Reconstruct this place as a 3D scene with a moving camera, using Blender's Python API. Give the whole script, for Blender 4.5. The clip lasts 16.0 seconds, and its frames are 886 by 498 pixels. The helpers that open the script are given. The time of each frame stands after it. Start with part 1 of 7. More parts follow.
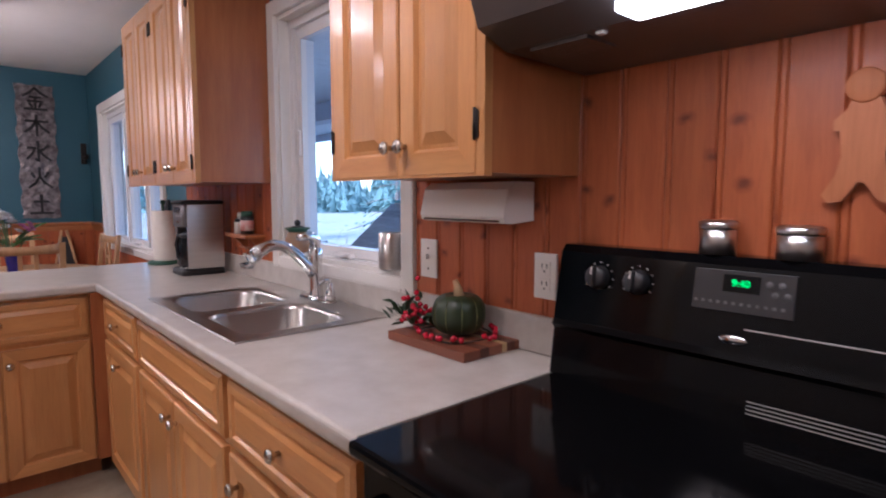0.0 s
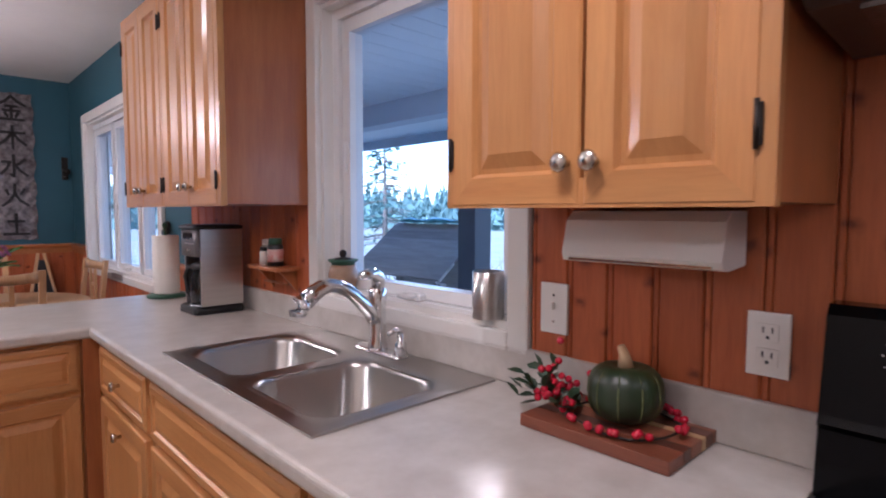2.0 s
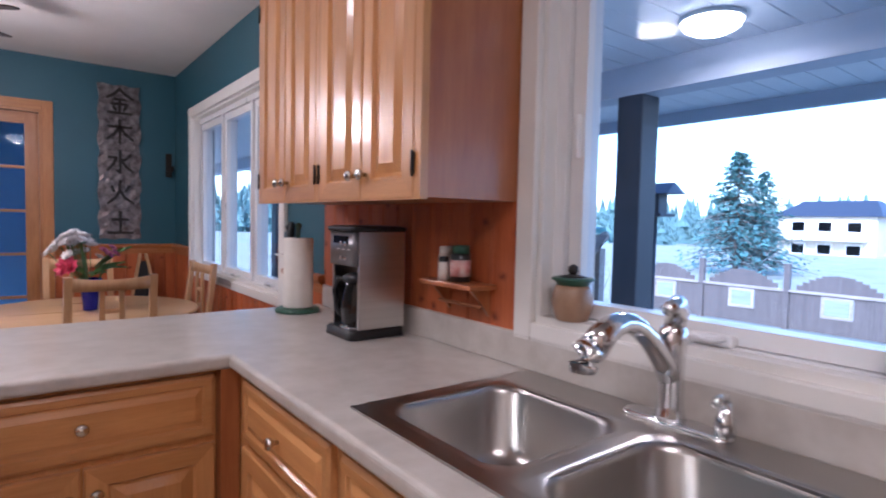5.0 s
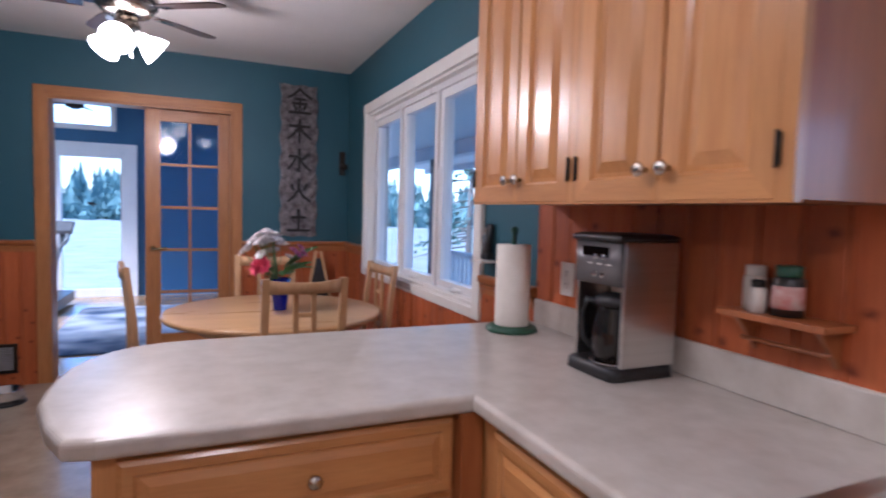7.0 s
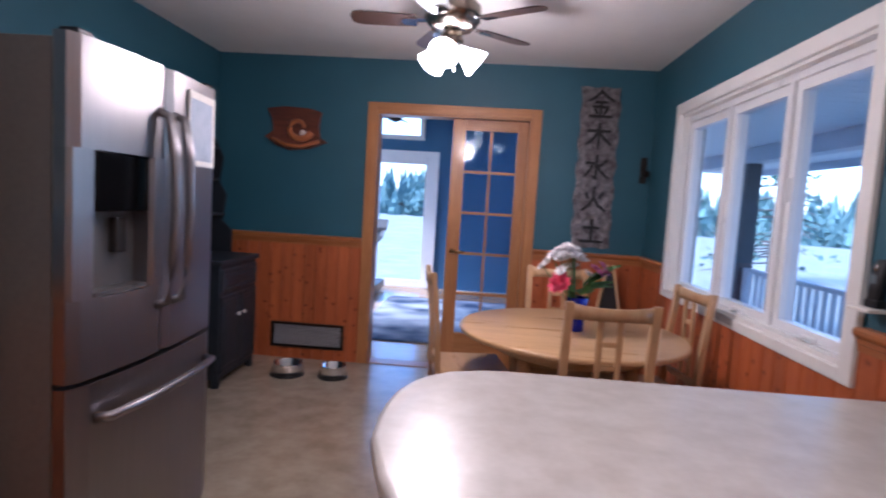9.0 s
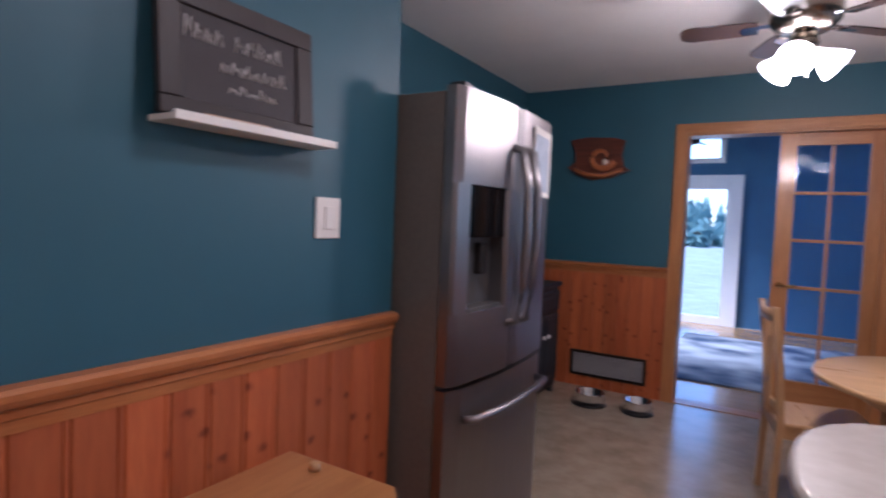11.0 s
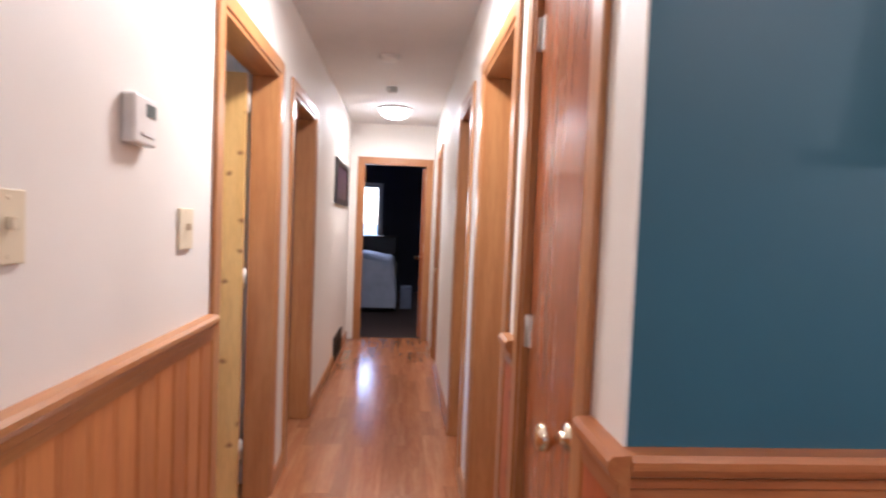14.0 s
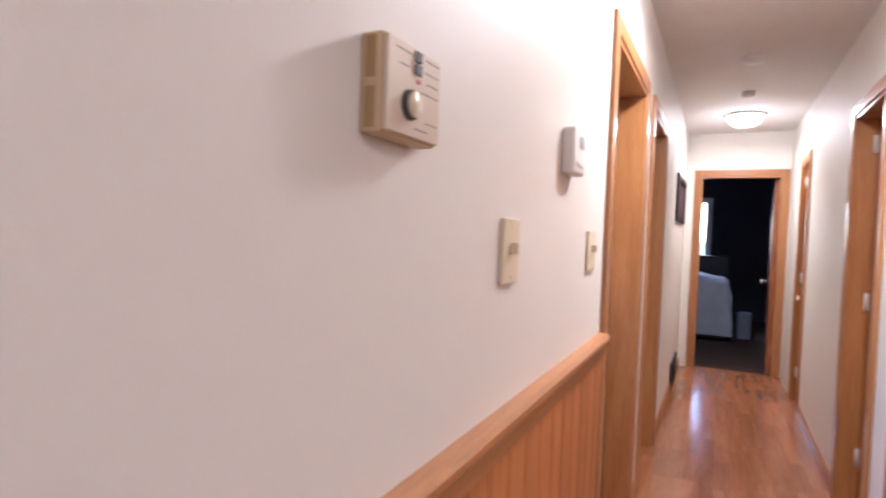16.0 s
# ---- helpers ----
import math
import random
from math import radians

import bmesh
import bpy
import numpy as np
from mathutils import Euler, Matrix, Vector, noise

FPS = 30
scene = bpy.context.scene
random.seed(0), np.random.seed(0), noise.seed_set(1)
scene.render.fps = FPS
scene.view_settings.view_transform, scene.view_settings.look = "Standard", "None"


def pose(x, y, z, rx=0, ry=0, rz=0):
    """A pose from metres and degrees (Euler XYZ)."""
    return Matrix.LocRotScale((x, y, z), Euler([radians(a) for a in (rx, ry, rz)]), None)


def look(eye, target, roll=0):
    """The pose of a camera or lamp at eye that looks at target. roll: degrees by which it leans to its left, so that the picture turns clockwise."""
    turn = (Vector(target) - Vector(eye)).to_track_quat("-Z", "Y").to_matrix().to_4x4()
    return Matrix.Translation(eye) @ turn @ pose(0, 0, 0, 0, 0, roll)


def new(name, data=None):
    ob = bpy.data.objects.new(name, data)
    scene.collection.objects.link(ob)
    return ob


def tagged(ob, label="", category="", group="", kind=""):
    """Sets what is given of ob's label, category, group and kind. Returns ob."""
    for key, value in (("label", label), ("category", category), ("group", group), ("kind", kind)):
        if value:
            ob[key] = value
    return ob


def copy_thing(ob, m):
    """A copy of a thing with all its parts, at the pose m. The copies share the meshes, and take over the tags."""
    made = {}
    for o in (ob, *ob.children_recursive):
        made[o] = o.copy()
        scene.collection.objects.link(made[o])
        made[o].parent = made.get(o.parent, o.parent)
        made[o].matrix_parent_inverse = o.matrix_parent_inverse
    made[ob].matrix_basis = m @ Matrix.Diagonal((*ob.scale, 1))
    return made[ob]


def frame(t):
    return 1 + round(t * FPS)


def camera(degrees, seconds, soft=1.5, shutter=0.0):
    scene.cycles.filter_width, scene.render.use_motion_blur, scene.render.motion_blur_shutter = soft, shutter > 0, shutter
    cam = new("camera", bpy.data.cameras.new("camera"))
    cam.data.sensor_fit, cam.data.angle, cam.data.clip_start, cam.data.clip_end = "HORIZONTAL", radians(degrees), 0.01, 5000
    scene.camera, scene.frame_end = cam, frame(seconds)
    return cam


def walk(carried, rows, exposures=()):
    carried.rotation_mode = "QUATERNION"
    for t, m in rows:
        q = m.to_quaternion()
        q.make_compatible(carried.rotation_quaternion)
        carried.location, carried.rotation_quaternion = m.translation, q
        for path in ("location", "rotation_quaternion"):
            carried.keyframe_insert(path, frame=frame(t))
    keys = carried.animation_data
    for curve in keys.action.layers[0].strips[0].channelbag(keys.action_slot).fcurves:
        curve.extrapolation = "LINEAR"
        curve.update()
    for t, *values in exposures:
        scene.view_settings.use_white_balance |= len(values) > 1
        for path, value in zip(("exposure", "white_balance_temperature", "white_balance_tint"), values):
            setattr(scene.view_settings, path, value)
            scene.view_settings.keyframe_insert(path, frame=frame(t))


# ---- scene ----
cam = camera(77.2, 16.0, soft=2.0, shutter=0.5)
PATH = [
    (0, (0.663, 0.672, 1.283), (1.983, 2.163, 1.094), 0.0),
    (0.5, (0.682, 0.827, 1.303), (2.029, 2.295, 1.126), 0.0),
    (1, (0.703, 0.97, 1.31), (2.057, 2.434, 1.152), -0.1),
    (1.5, (0.698, 1.072, 1.313), (2.051, 2.538, 1.169), 0.0),
    (2, (0.684, 1.203, 1.314), (2.06, 2.649, 1.183), 0.1),
    (2.5, (0.661, 1.311, 1.329), (2.099, 2.696, 1.205), 0.1),
    (3, (0.671, 1.416, 1.335), (2.119, 2.79, 1.212), -0.2),
    (5.5, (0.655, 2.067, 1.282), (1.798, 3.705, 1.182), 1.6),
    (6, (0.611, 2.187, 1.282), (1.709, 3.856, 1.183), 1.7),
    (6.5, (0.579, 2.28, 1.288), (1.593, 4.0, 1.179), 1.7),
    (7, (0.564, 2.423, 1.304), (1.366, 4.251, 1.174), 1.6),
    (7.5, (0.572, 2.541, 1.312), (1.17, 4.445, 1.173), 1.9),
    (8, (0.549, 2.613, 1.311), (0.99, 4.558, 1.17), 2.2),
    (8.5, (0.477, 2.65, 1.297), (0.664, 4.637, 1.16), 2.9),
    (9, (0.446, 2.72, 1.355), (0.318, 4.71, 1.19), 3.5),
    (11.3, (0.143, 2.631, 1.319), (-1.06, 4.226, 1.229), 3.2),
    (11.5, (0.092, 2.635, 1.326), (-1.236, 4.128, 1.227), 3.8),
    (12, (0.012, 2.622, 1.339), (-1.597, 3.804, 1.225), 3.6),
    (12.5, (-0.03, 2.587, 1.359), (-1.83, 3.45, 1.235), 3.0),
    (13, (-0.06, 2.558, 1.352), (-1.969, 3.144, 1.24), 2.7),
    (13.5, (-0.057, 2.533, 1.349), (-2.019, 2.906, 1.253), 2.6),
    (14, (-0.069, 2.491, 1.343), (-2.061, 2.641, 1.257), 2.3),
    (14.5, (-0.068, 2.422, 1.339), (-2.059, 2.261, 1.26), 1.8),
    (15, (-0.054, 2.348, 1.344), (-1.999, 1.887, 1.274), 1.8),
    (15.5, (-0.047, 2.281, 1.344), (-1.924, 1.594, 1.279), 2.0),
    (16, (-0.014, 2.228, 1.345), (-1.804, 1.339, 1.281), 2.1),
]
walk(cam, [(t, look(eye, target, roll)) for t, eye, target, roll in PATH],
     exposures=[(0, 2.30, 5050, 21), (6, 2.26, 4900, 19), (8, 2.27, 4900, 20), (9, 2.35, 4900, 21), (11.5, 2.1, 5000, 22), (12.5, 2.3, 5100, 20), (14.5, 2.5, 5080, 18), (16, 2.54, 5050, 18)])

# ---- world and lights ----
SUN_TURN, SUN_UP = 250, 35
world = bpy.data.worlds.new("overcast_day")
scene.world = world
world.use_nodes = True
wn = world.node_tree.nodes
sky = wn.new("ShaderNodeTexSky")
sky.sky_type, sky.sun_disc, sky.sun_elevation, sky.sun_rotation = "NISHITA", False, radians(SUN_UP), radians(SUN_TURN)
sky.air_density, sky.dust_density, sky.ozone_density = 1.0, 1.2, 2.5
world.node_tree.links.new(sky.outputs[0], wn["Background"].inputs[0])
wn["Background"].inputs[1].default_value = 0.15

sun = new("sun", bpy.data.lights.new("sun", "SUN"))
sun.data.energy, sun.data.angle, sun.data.color = 1.5, radians(20), (1.0, 0.96, 0.92)
sa, se = radians(SUN_TURN), radians(SUN_UP)
sun.matrix_world = look((0, 0, 0), (-math.sin(sa) * math.cos(se), -math.cos(sa) * math.cos(se), -math.sin(se)))

WARM = (1.0, 0.75, 0.55)


def lamp(name, kind, place, watts, size=0.1, colour=WARM, target=None):
    data = bpy.data.lights.new(name, kind)
    data.energy, data.color = watts, colour
    if kind == "AREA":
        data.shape, data.size = "DISK", size
    else:
        data.shadow_soft_size = size
    ob = new(name, data)
    ob.matrix_world = look(place, target) if target else pose(*place)
    return ob


ZC = 2.46
# flush domes over the kitchen, the fan's bulbs, the hall dome, the cooker hood strip, the porch dome
DOMES = [(0.25, 3.68, ZC), (0.65, 1.60, ZC)]
for (dx, dy, dz), watts in zip(DOMES, (2.3, 2.35)):
    lamp("dome_lamp", "AREA", (dx, dy, dz - 0.135), watts, 0.26, WARM, (dx, dy, 0))
lamp("fan_lamp", "POINT", (0.25, 5.45, 1.93), 9.0, 0.09, (1.0, 0.76, 0.57))
for hx in (-5.55, -2.1):
    lamp("hall_lamp", "AREA", (hx, 2.38, 2.34), 3.7 if hx < -4 else 5.5, 0.25, (1.0, 0.85, 0.64), (hx, 2.38, 0))
lamp("hood_lamp", "AREA", (1.42, 0.92, 1.535), 0.13, 0.1, (1.0, 0.75, 0.52), (1.42, 0.92, 0))
lamp("porch_lamp", "AREA", (3.0, 3.16, 2.085), 1.4, 0.25, WARM, (3.0, 3.16, 0))

# ---- materials ----
def mat(name, c1, c2=None, rough=0.5, metal=0.0, scale=5.0, stretch=(1, 1, 1), bump=0.1, bscale=60.0, coat=0.0, detail=5.0,
        knots=0.0, rand=0.0, rvar=0.08, grain=0.0, trans=0.0, emit=0.0, blotch=0.0):
    """A procedural surface: two scales of colour change, varied gloss and a fine relief, in object space."""
    m = bpy.data.materials.new(name)
    m.use_nodes = True
    nt, n = m.node_tree, m.node_tree.nodes
    link = nt.links.new
    b = n["Principled BSDF"]
    c2 = c2 or tuple(c * 0.86 for c in c1)
    tc, info = n.new("ShaderNodeTexCoord"), n.new("ShaderNodeObjectInfo")
    mp = n.new("ShaderNodeMapping")
    mp.inputs["Scale"].default_value = stretch
    shift = n.new("ShaderNodeVectorMath")
    shift.operation = "MULTIPLY_ADD"
    comb = n.new("ShaderNodeCombineXYZ")
    for i in range(3):
        link(info.outputs["Random"], comb.inputs[i])
    shift.inputs[1].default_value = (7.3, 11.9, 5.1)
    link(comb.outputs[0], shift.inputs[0])
    link(tc.outputs["Object"], shift.inputs[2])
    link(shift.outputs[0], mp.inputs[0])
    no = n.new("ShaderNodeTexNoise")
    no.inputs["Scale"].default_value, no.inputs["Detail"].default_value, no.inputs["Roughness"].default_value = scale, detail, 0.6
    link(mp.outputs[0], no.inputs["Vector"])
    ramp = n.new("ShaderNodeValToRGB")
    ramp.color_ramp.elements[0].position, ramp.color_ramp.elements[1].position = 0.32, 0.68
    ramp.color_ramp.elements[0].color, ramp.color_ramp.elements[1].color = (*c2, 1), (*c1, 1)
    link(no.outputs[0], ramp.inputs[0])
    col = ramp.outputs[0]

    def mix(a, fac, colour, mode="MIX"):
        x = n.new("ShaderNodeMix")
        x.data_type, x.blend_type = "RGBA", mode
        link(a, x.inputs[6])
        if isinstance(fac, float):
            x.inputs[0].default_value = fac
        else:
            link(fac, x.inputs[0])
        if isinstance(colour, tuple):
            x.inputs[7].default_value = (*colour, 1)
        else:
            link(colour, x.inputs[7])
        return x.outputs[2]

    if grain:
        wv = n.new("ShaderNodeTexNoise")
        wv.inputs["Scale"].default_value, wv.inputs["Detail"].default_value, wv.inputs["Distortion"].default_value = scale * 5, 3, 1.2
        link(mp.outputs[0], wv.inputs["Vector"])
        r2 = n.new("ShaderNodeValToRGB")
        r2.color_ramp.elements[0].position, r2.color_ramp.elements[1].position = 0.35, 0.6
        r2.color_ramp.elements[0].color, r2.color_ramp.elements[1].color = (1 - grain, 1 - grain * 1.15, 1 - grain * 1.3, 1), (1, 1, 1, 1)
        link(wv.outputs[0], r2.inputs[0])
        col = mix(col, 1.0, r2.outputs[0], "MULTIPLY")
    if blotch:
        bn = n.new("ShaderNodeTexNoise")
        bn.inputs["Scale"].default_value, bn.inputs["Detail"].default_value = 1.7, 3
        link(shift.outputs[0], bn.inputs["Vector"])
        r4 = n.new("ShaderNodeValToRGB")
        r4.color_ramp.elements[0].position, r4.color_ramp.elements[1].position = 0.3, 0.7
        r4.color_ramp.elements[0].color, r4.color_ramp.elements[1].color = (1 - blotch,) * 3 + (1,), (1, 1, 1, 1)
        link(bn.outputs[0], r4.inputs[0])
        col = mix(col, 1.0, r4.outputs[0], "MULTIPLY")
    if knots:
        vo = n.new("ShaderNodeTexVoronoi")
        vo.voronoi_dimensions = "2D"
        vo.inputs["Scale"].default_value = knots
        vm = n.new("ShaderNodeMapping")
        vm.inputs["Scale"].default_value = (0.75, 1.0, 1.0)
        vm.inputs["Rotation"].default_value = (radians(90), 0, 0)
        wob = n.new("ShaderNodeTexNoise")
        wob.inputs["Scale"].default_value, wob.inputs["Detail"].default_value = 38.0, 2
        link(shift.outputs[0], wob.inputs["Vector"])
        wadd = n.new("ShaderNodeVectorMath")
        wadd.operation = "MULTIPLY_ADD"
        wadd.inputs[1].default_value = (0.022, 0.022, 0.022)
        link(wob.outputs["Color"], wadd.inputs[0])
        link(shift.outputs[0], wadd.inputs[2])
        link(wadd.outputs[0], vm.inputs[0])
        link(vm.outputs[0], vo.inputs["Vector"])
        r3 = n.new("ShaderNodeValToRGB")
        e = r3.color_ramp.elements
        e[0].position, e[0].color, e[1].position, e[1].color = 0.030, (1, 1, 1, 1), 0.13, (0, 0, 0, 1)
        mid = e.new(0.070)
        mid.color = (0.5, 0.5, 0.5, 1)
        link(vo.outputs["Distance"], r3.inputs[0])
        col = mix(col, r3.outputs[0], (c2[0] * 0.40, c2[1] * 0.30, c2[2] * 0.30))
    if rand:
        hsv = n.new("ShaderNodeHueSaturation")
        mr = n.new("ShaderNodeMapRange")
        mr.inputs[3].default_value, mr.inputs[4].default_value = 1 - rand, 1 + rand
        link(info.outputs["Random"], mr.inputs[0])
        link(mr.outputs[0], hsv.inputs["Value"])
        link(col, hsv.inputs["Color"])
        col = hsv.outputs[0]
    link(col, b.inputs["Base Color"])
    rr = n.new("ShaderNodeMapRange")
    rr.inputs[3].default_value, rr.inputs[4].default_value = max(0.02, rough - rvar), min(1, rough + rvar)
    link(no.outputs[0], rr.inputs[0])
    link(rr.outputs[0], b.inputs["Roughness"])
    b.inputs["Metallic"].default_value = metal
    b.inputs["Coat Weight"].default_value = coat
    b.inputs["Coat Roughness"].default_value = 0.12
    if trans:
        b.inputs["Transmission Weight"].default_value = trans
    if emit:
        b.inputs["Emission Color"].default_value = (*c1, 1)
        b.inputs["Emission Strength"].default_value = emit
    if bump:
        bn2 = n.new("ShaderNodeTexNoise")
        bn2.inputs["Scale"].default_value, bn2.inputs["Detail"].default_value = bscale, 4
        link(mp.outputs[0] if grain else shift.outputs[0], bn2.inputs["Vector"])
        bu = n.new("ShaderNodeBump")
        bu.inputs["Strength"].default_value, bu.inputs["Distance"].default_value = bump, 0.004
        link(bn2.outputs[0], bu.inputs["Height"])
        link(bu.outputs[0], b.inputs["Normal"])
    return m


def wood(name, c1, c2, axis="z", rough=0.38, knots=0.0, rand=0.08, coat=0.25, grain=0.13, blotch=0.10):
    st = {"x": (1.2, 14, 14), "y": (14, 1.2, 14), "z": (14, 14, 1.2)}[axis]
    return mat(name, c1, c2, rough, scale=1.6, stretch=st, bump=0.05, bscale=9, coat=coat, knots=knots, rand=rand, grain=grain, blotch=blotch)


TEAL = mat("teal_wall_paint", (0.030, 0.108, 0.148), (0.026, 0.096, 0.135), 0.5, scale=2, bump=0.08, bscale=240, rvar=0.05)
WHITE_WALL = mat("white_wall_paint", (0.80, 0.755, 0.68), (0.775, 0.73, 0.66), 0.55, scale=2, bump=0.06, bscale=240, rvar=0.05)
CEILING = mat("ceiling_paint", (0.80, 0.78, 0.75), (0.76, 0.74, 0.71), 0.8, scale=3, bump=0.25, bscale=130)
TRIM = mat("white_trim_paint", (0.80, 0.78, 0.74), (0.75, 0.73, 0.69), 0.35, scale=4, bump=0.03)
VINYL = mat("white_vinyl", (0.80, 0.80, 0.80), (0.76, 0.76, 0.77), 0.3, scale=6, bump=0.02)
CAB_Z = wood("honey_maple_upright", (0.63, 0.318, 0.108), (0.54, 0.245, 0.077), "z", rand=0.10, rough=0.33, grain=0.08, blotch=0.14)
CAB_X = wood("honey_maple_along_x", (0.63, 0.318, 0.108), (0.54, 0.245, 0.077), "x", rand=0.10, rough=0.33, grain=0.08, blotch=0.14)
CAB_Y = wood("honey_maple_along_y", (0.63, 0.318, 0.108), (0.54, 0.245, 0.077), "y", rand=0.10, rough=0.33, grain=0.08, blotch=0.14)
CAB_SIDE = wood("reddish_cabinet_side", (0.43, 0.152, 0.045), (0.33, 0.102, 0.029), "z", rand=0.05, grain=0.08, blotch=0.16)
PINE = wood("knotty_pine_upright", (0.52, 0.140, 0.037), (0.40, 0.092, 0.023), "z", knots=8.0, rand=0.15, rough=0.5, coat=0.05)
PINE_HALL = wood("hall_pine_upright", (0.60, 0.24, 0.068), (0.49, 0.165, 0.045), "z", rand=0.12, rough=0.5, coat=0.05)
PINE_X = wood("pine_rail_x", (0.46, 0.175, 0.05), (0.35, 0.11, 0.029), "x")
PINE_Y = wood("pine_rail_y", (0.46, 0.175, 0.05), (0.35, 0.11, 0.029), "y")
CASE_Z = wood("oak_casing_upright", (0.50, 0.235, 0.078), (0.40, 0.16, 0.05), "z")
CASE_X = wood("oak_casing_x", (0.50, 0.235, 0.078), (0.40, 0.16, 0.05), "x")
CASE_Y = wood("oak_casing_y", (0.50, 0.235, 0.078), (0.40, 0.16, 0.05), "y")
DOOR_RED = wood("reddish_mahogany_door", (0.39, 0.13, 0.042), (0.31, 0.092, 0.029), "z", rough=0.25, coat=0.4, grain=0.15)
DOOR_PINE = wood("yellow_pine_door", (0.78, 0.50, 0.17), (0.70, 0.42, 0.13), "z", knots=8.0)
LIGHT_WOOD = wood("birch_table", (0.62, 0.40, 0.20), (0.53, 0.32, 0.145), "x", rough=0.3)
LIGHT_WOOD_Z = wood("birch_chair", (0.60, 0.38, 0.19), (0.50, 0.29, 0.13), "z", rough=0.35)
LAMINATE = wood("hall_laminate_plank", (0.50, 0.215, 0.09), (0.37, 0.135, 0.052), "x", rough=0.2, coat=0.35, rand=0.16)
COUNTER = mat("laminate_counter", (0.58, 0.545, 0.50), (0.47, 0.432, 0.385), 0.30, scale=13, bump=0, coat=0.2, detail=3, rvar=0.05, blotch=0.04)
VINYL_FLOOR = mat("beige_vinyl_floor", (0.42, 0.35, 0.26), (0.30, 0.24, 0.17), 0.22, scale=7, bump=0.06, detail=7, coat=0.2, blotch=0.15)
STEEL = mat("brushed_steel", (0.62, 0.60, 0.58), (0.55, 0.53, 0.51), 0.3, 1.0, scale=2, stretch=(1, 1, 40), bump=0.03, rvar=0.06)
STEEL_H = mat("brushed_sink_steel", (0.45, 0.43, 0.405), (0.445, 0.425, 0.40), 0.28, 1.0, scale=6, bump=0.0, rvar=0.005)
FRIDGE = mat("fridge_stainless", (0.30, 0.282, 0.285), (0.27, 0.254, 0.257), 0.35, 1.0, scale=2, stretch=(1, 60, 1), bump=0.01, rvar=0.05)
fn = FRIDGE.node_tree.nodes
ft = fn.new("ShaderNodeTangent")
ft.direction_type, ft.axis = "RADIAL", "Z"
FRIDGE.node_tree.links.new(ft.outputs[0], fn["Principled BSDF"].inputs["Tangent"])
fn["Principled BSDF"].inputs["Anisotropic"].default_value = 0.4
FRIDGE_SIDE = mat("fridge_dark_side", (0.125, 0.105, 0.088), (0.105, 0.088, 0.074), 0.45, 0.0, scale=60, bump=0.15, bscale=200)
CHROME = mat("chrome", (0.80, 0.80, 0.80), None, 0.08, 1.0, bump=0.0, rvar=0.04)
NICKEL = mat("satin_nickel", (0.62, 0.58, 0.52), None, 0.22, 1.0, bump=0.0, rvar=0.05)
BRASS = mat("worn_brass", (0.60, 0.44, 0.20), None, 0.28, 1.0, bump=0.0)
BLACK_GLOSS = mat("black_enamel", (0.0035, 0.0035, 0.004), (0.0025, 0.0025, 0.003), 0.09, bump=0.0, rvar=0.03)
BLACK_GLOSS.node_tree.nodes["Principled BSDF"].inputs["Specular IOR Level"].default_value = 0.14
BLACK = mat("black_plastic", (0.015, 0.015, 0.016), (0.01, 0.01, 0.011), 0.4, bump=0.05)
DARK_IRON = mat("dark_bronze", (0.035, 0.028, 0.024), (0.025, 0.02, 0.018), 0.45, 0.6, bump=0.1)
PLASTIC = mat("white_plastic", (0.80, 0.77, 0.72), (0.77, 0.74, 0.69), 0.35, bump=0.02)
IVORY = mat("ivory_plastic", (0.74, 0.65, 0.46), (0.70, 0.61, 0.43), 0.4, bump=0.02)
PAPER = mat("paper_towel", (0.85, 0.82, 0.76), (0.80, 0.77, 0.71), 0.9, scale=30, bump=0.4, bscale=120)
GREEN_ENAMEL = mat("green_enamel", (0.03, 0.10, 0.06), None, 0.35, bump=0.03)
HUTCH = mat("dark_blue_painted_hutch", (0.014, 0.019, 0.026), (0.01, 0.013, 0.018), 0.5, scale=6, bump=0.1)
COBALT = mat("cobalt_glass", (0.01, 0.02, 0.45), (0.008, 0.015, 0.36), 0.06, bump=0.0, trans=0.5)
GLOW = mat("frosted_lit_glass", (1.0, 0.90, 0.76), (1.0, 0.90, 0.76), 0.4, bump=0.0, emit=3.5)
GLOW_HALL = mat("frosted_hall_glass", (1.0, 0.92, 0.80), (1.0, 0.92, 0.80), 0.4, bump=0.0, emit=5.0)


def glass(name, tint=(1, 1, 1), gloss=0.75):
    """Clear pane: see-through, with a mirror sheen that grows towards grazing views."""
    m = bpy.data.materials.new(name)
    m.use_nodes = True
    n, link = m.node_tree.nodes, m.node_tree.links.new
    for x in list(n):
        n.remove(x)
    out, tr, gl, mx, lw, pw, ma = (n.new("ShaderNode" + k) for k in ("OutputMaterial", "BsdfTransparent", "BsdfGlossy", "MixShader", "LayerWeight", "Math", "Math"))
    tr.inputs[0].default_value = (*tint, 1)
    gl.inputs["Roughness"].default_value = 0.02
    pw.operation, pw.inputs[1].default_value = "POWER", 4.0
    ma.operation, ma.inputs[1].default_value, ma.inputs[2].default_value = "MULTIPLY_ADD", gloss * 0.5, 0.010
    lw.inputs[0].default_value = 0.5
    link(lw.outputs["Facing"], pw.inputs[0])
    link(pw.outputs[0], ma.inputs[0])
    link(ma.outputs[0], mx.inputs[0])
    link(tr.outputs[0], mx.inputs[1])
    link(gl.outputs[0], mx.inputs[2])
    link(mx.outputs[0], out.inputs[0])
    return m


GLASS = glass("window_glass", (0.93, 0.96, 1.0))


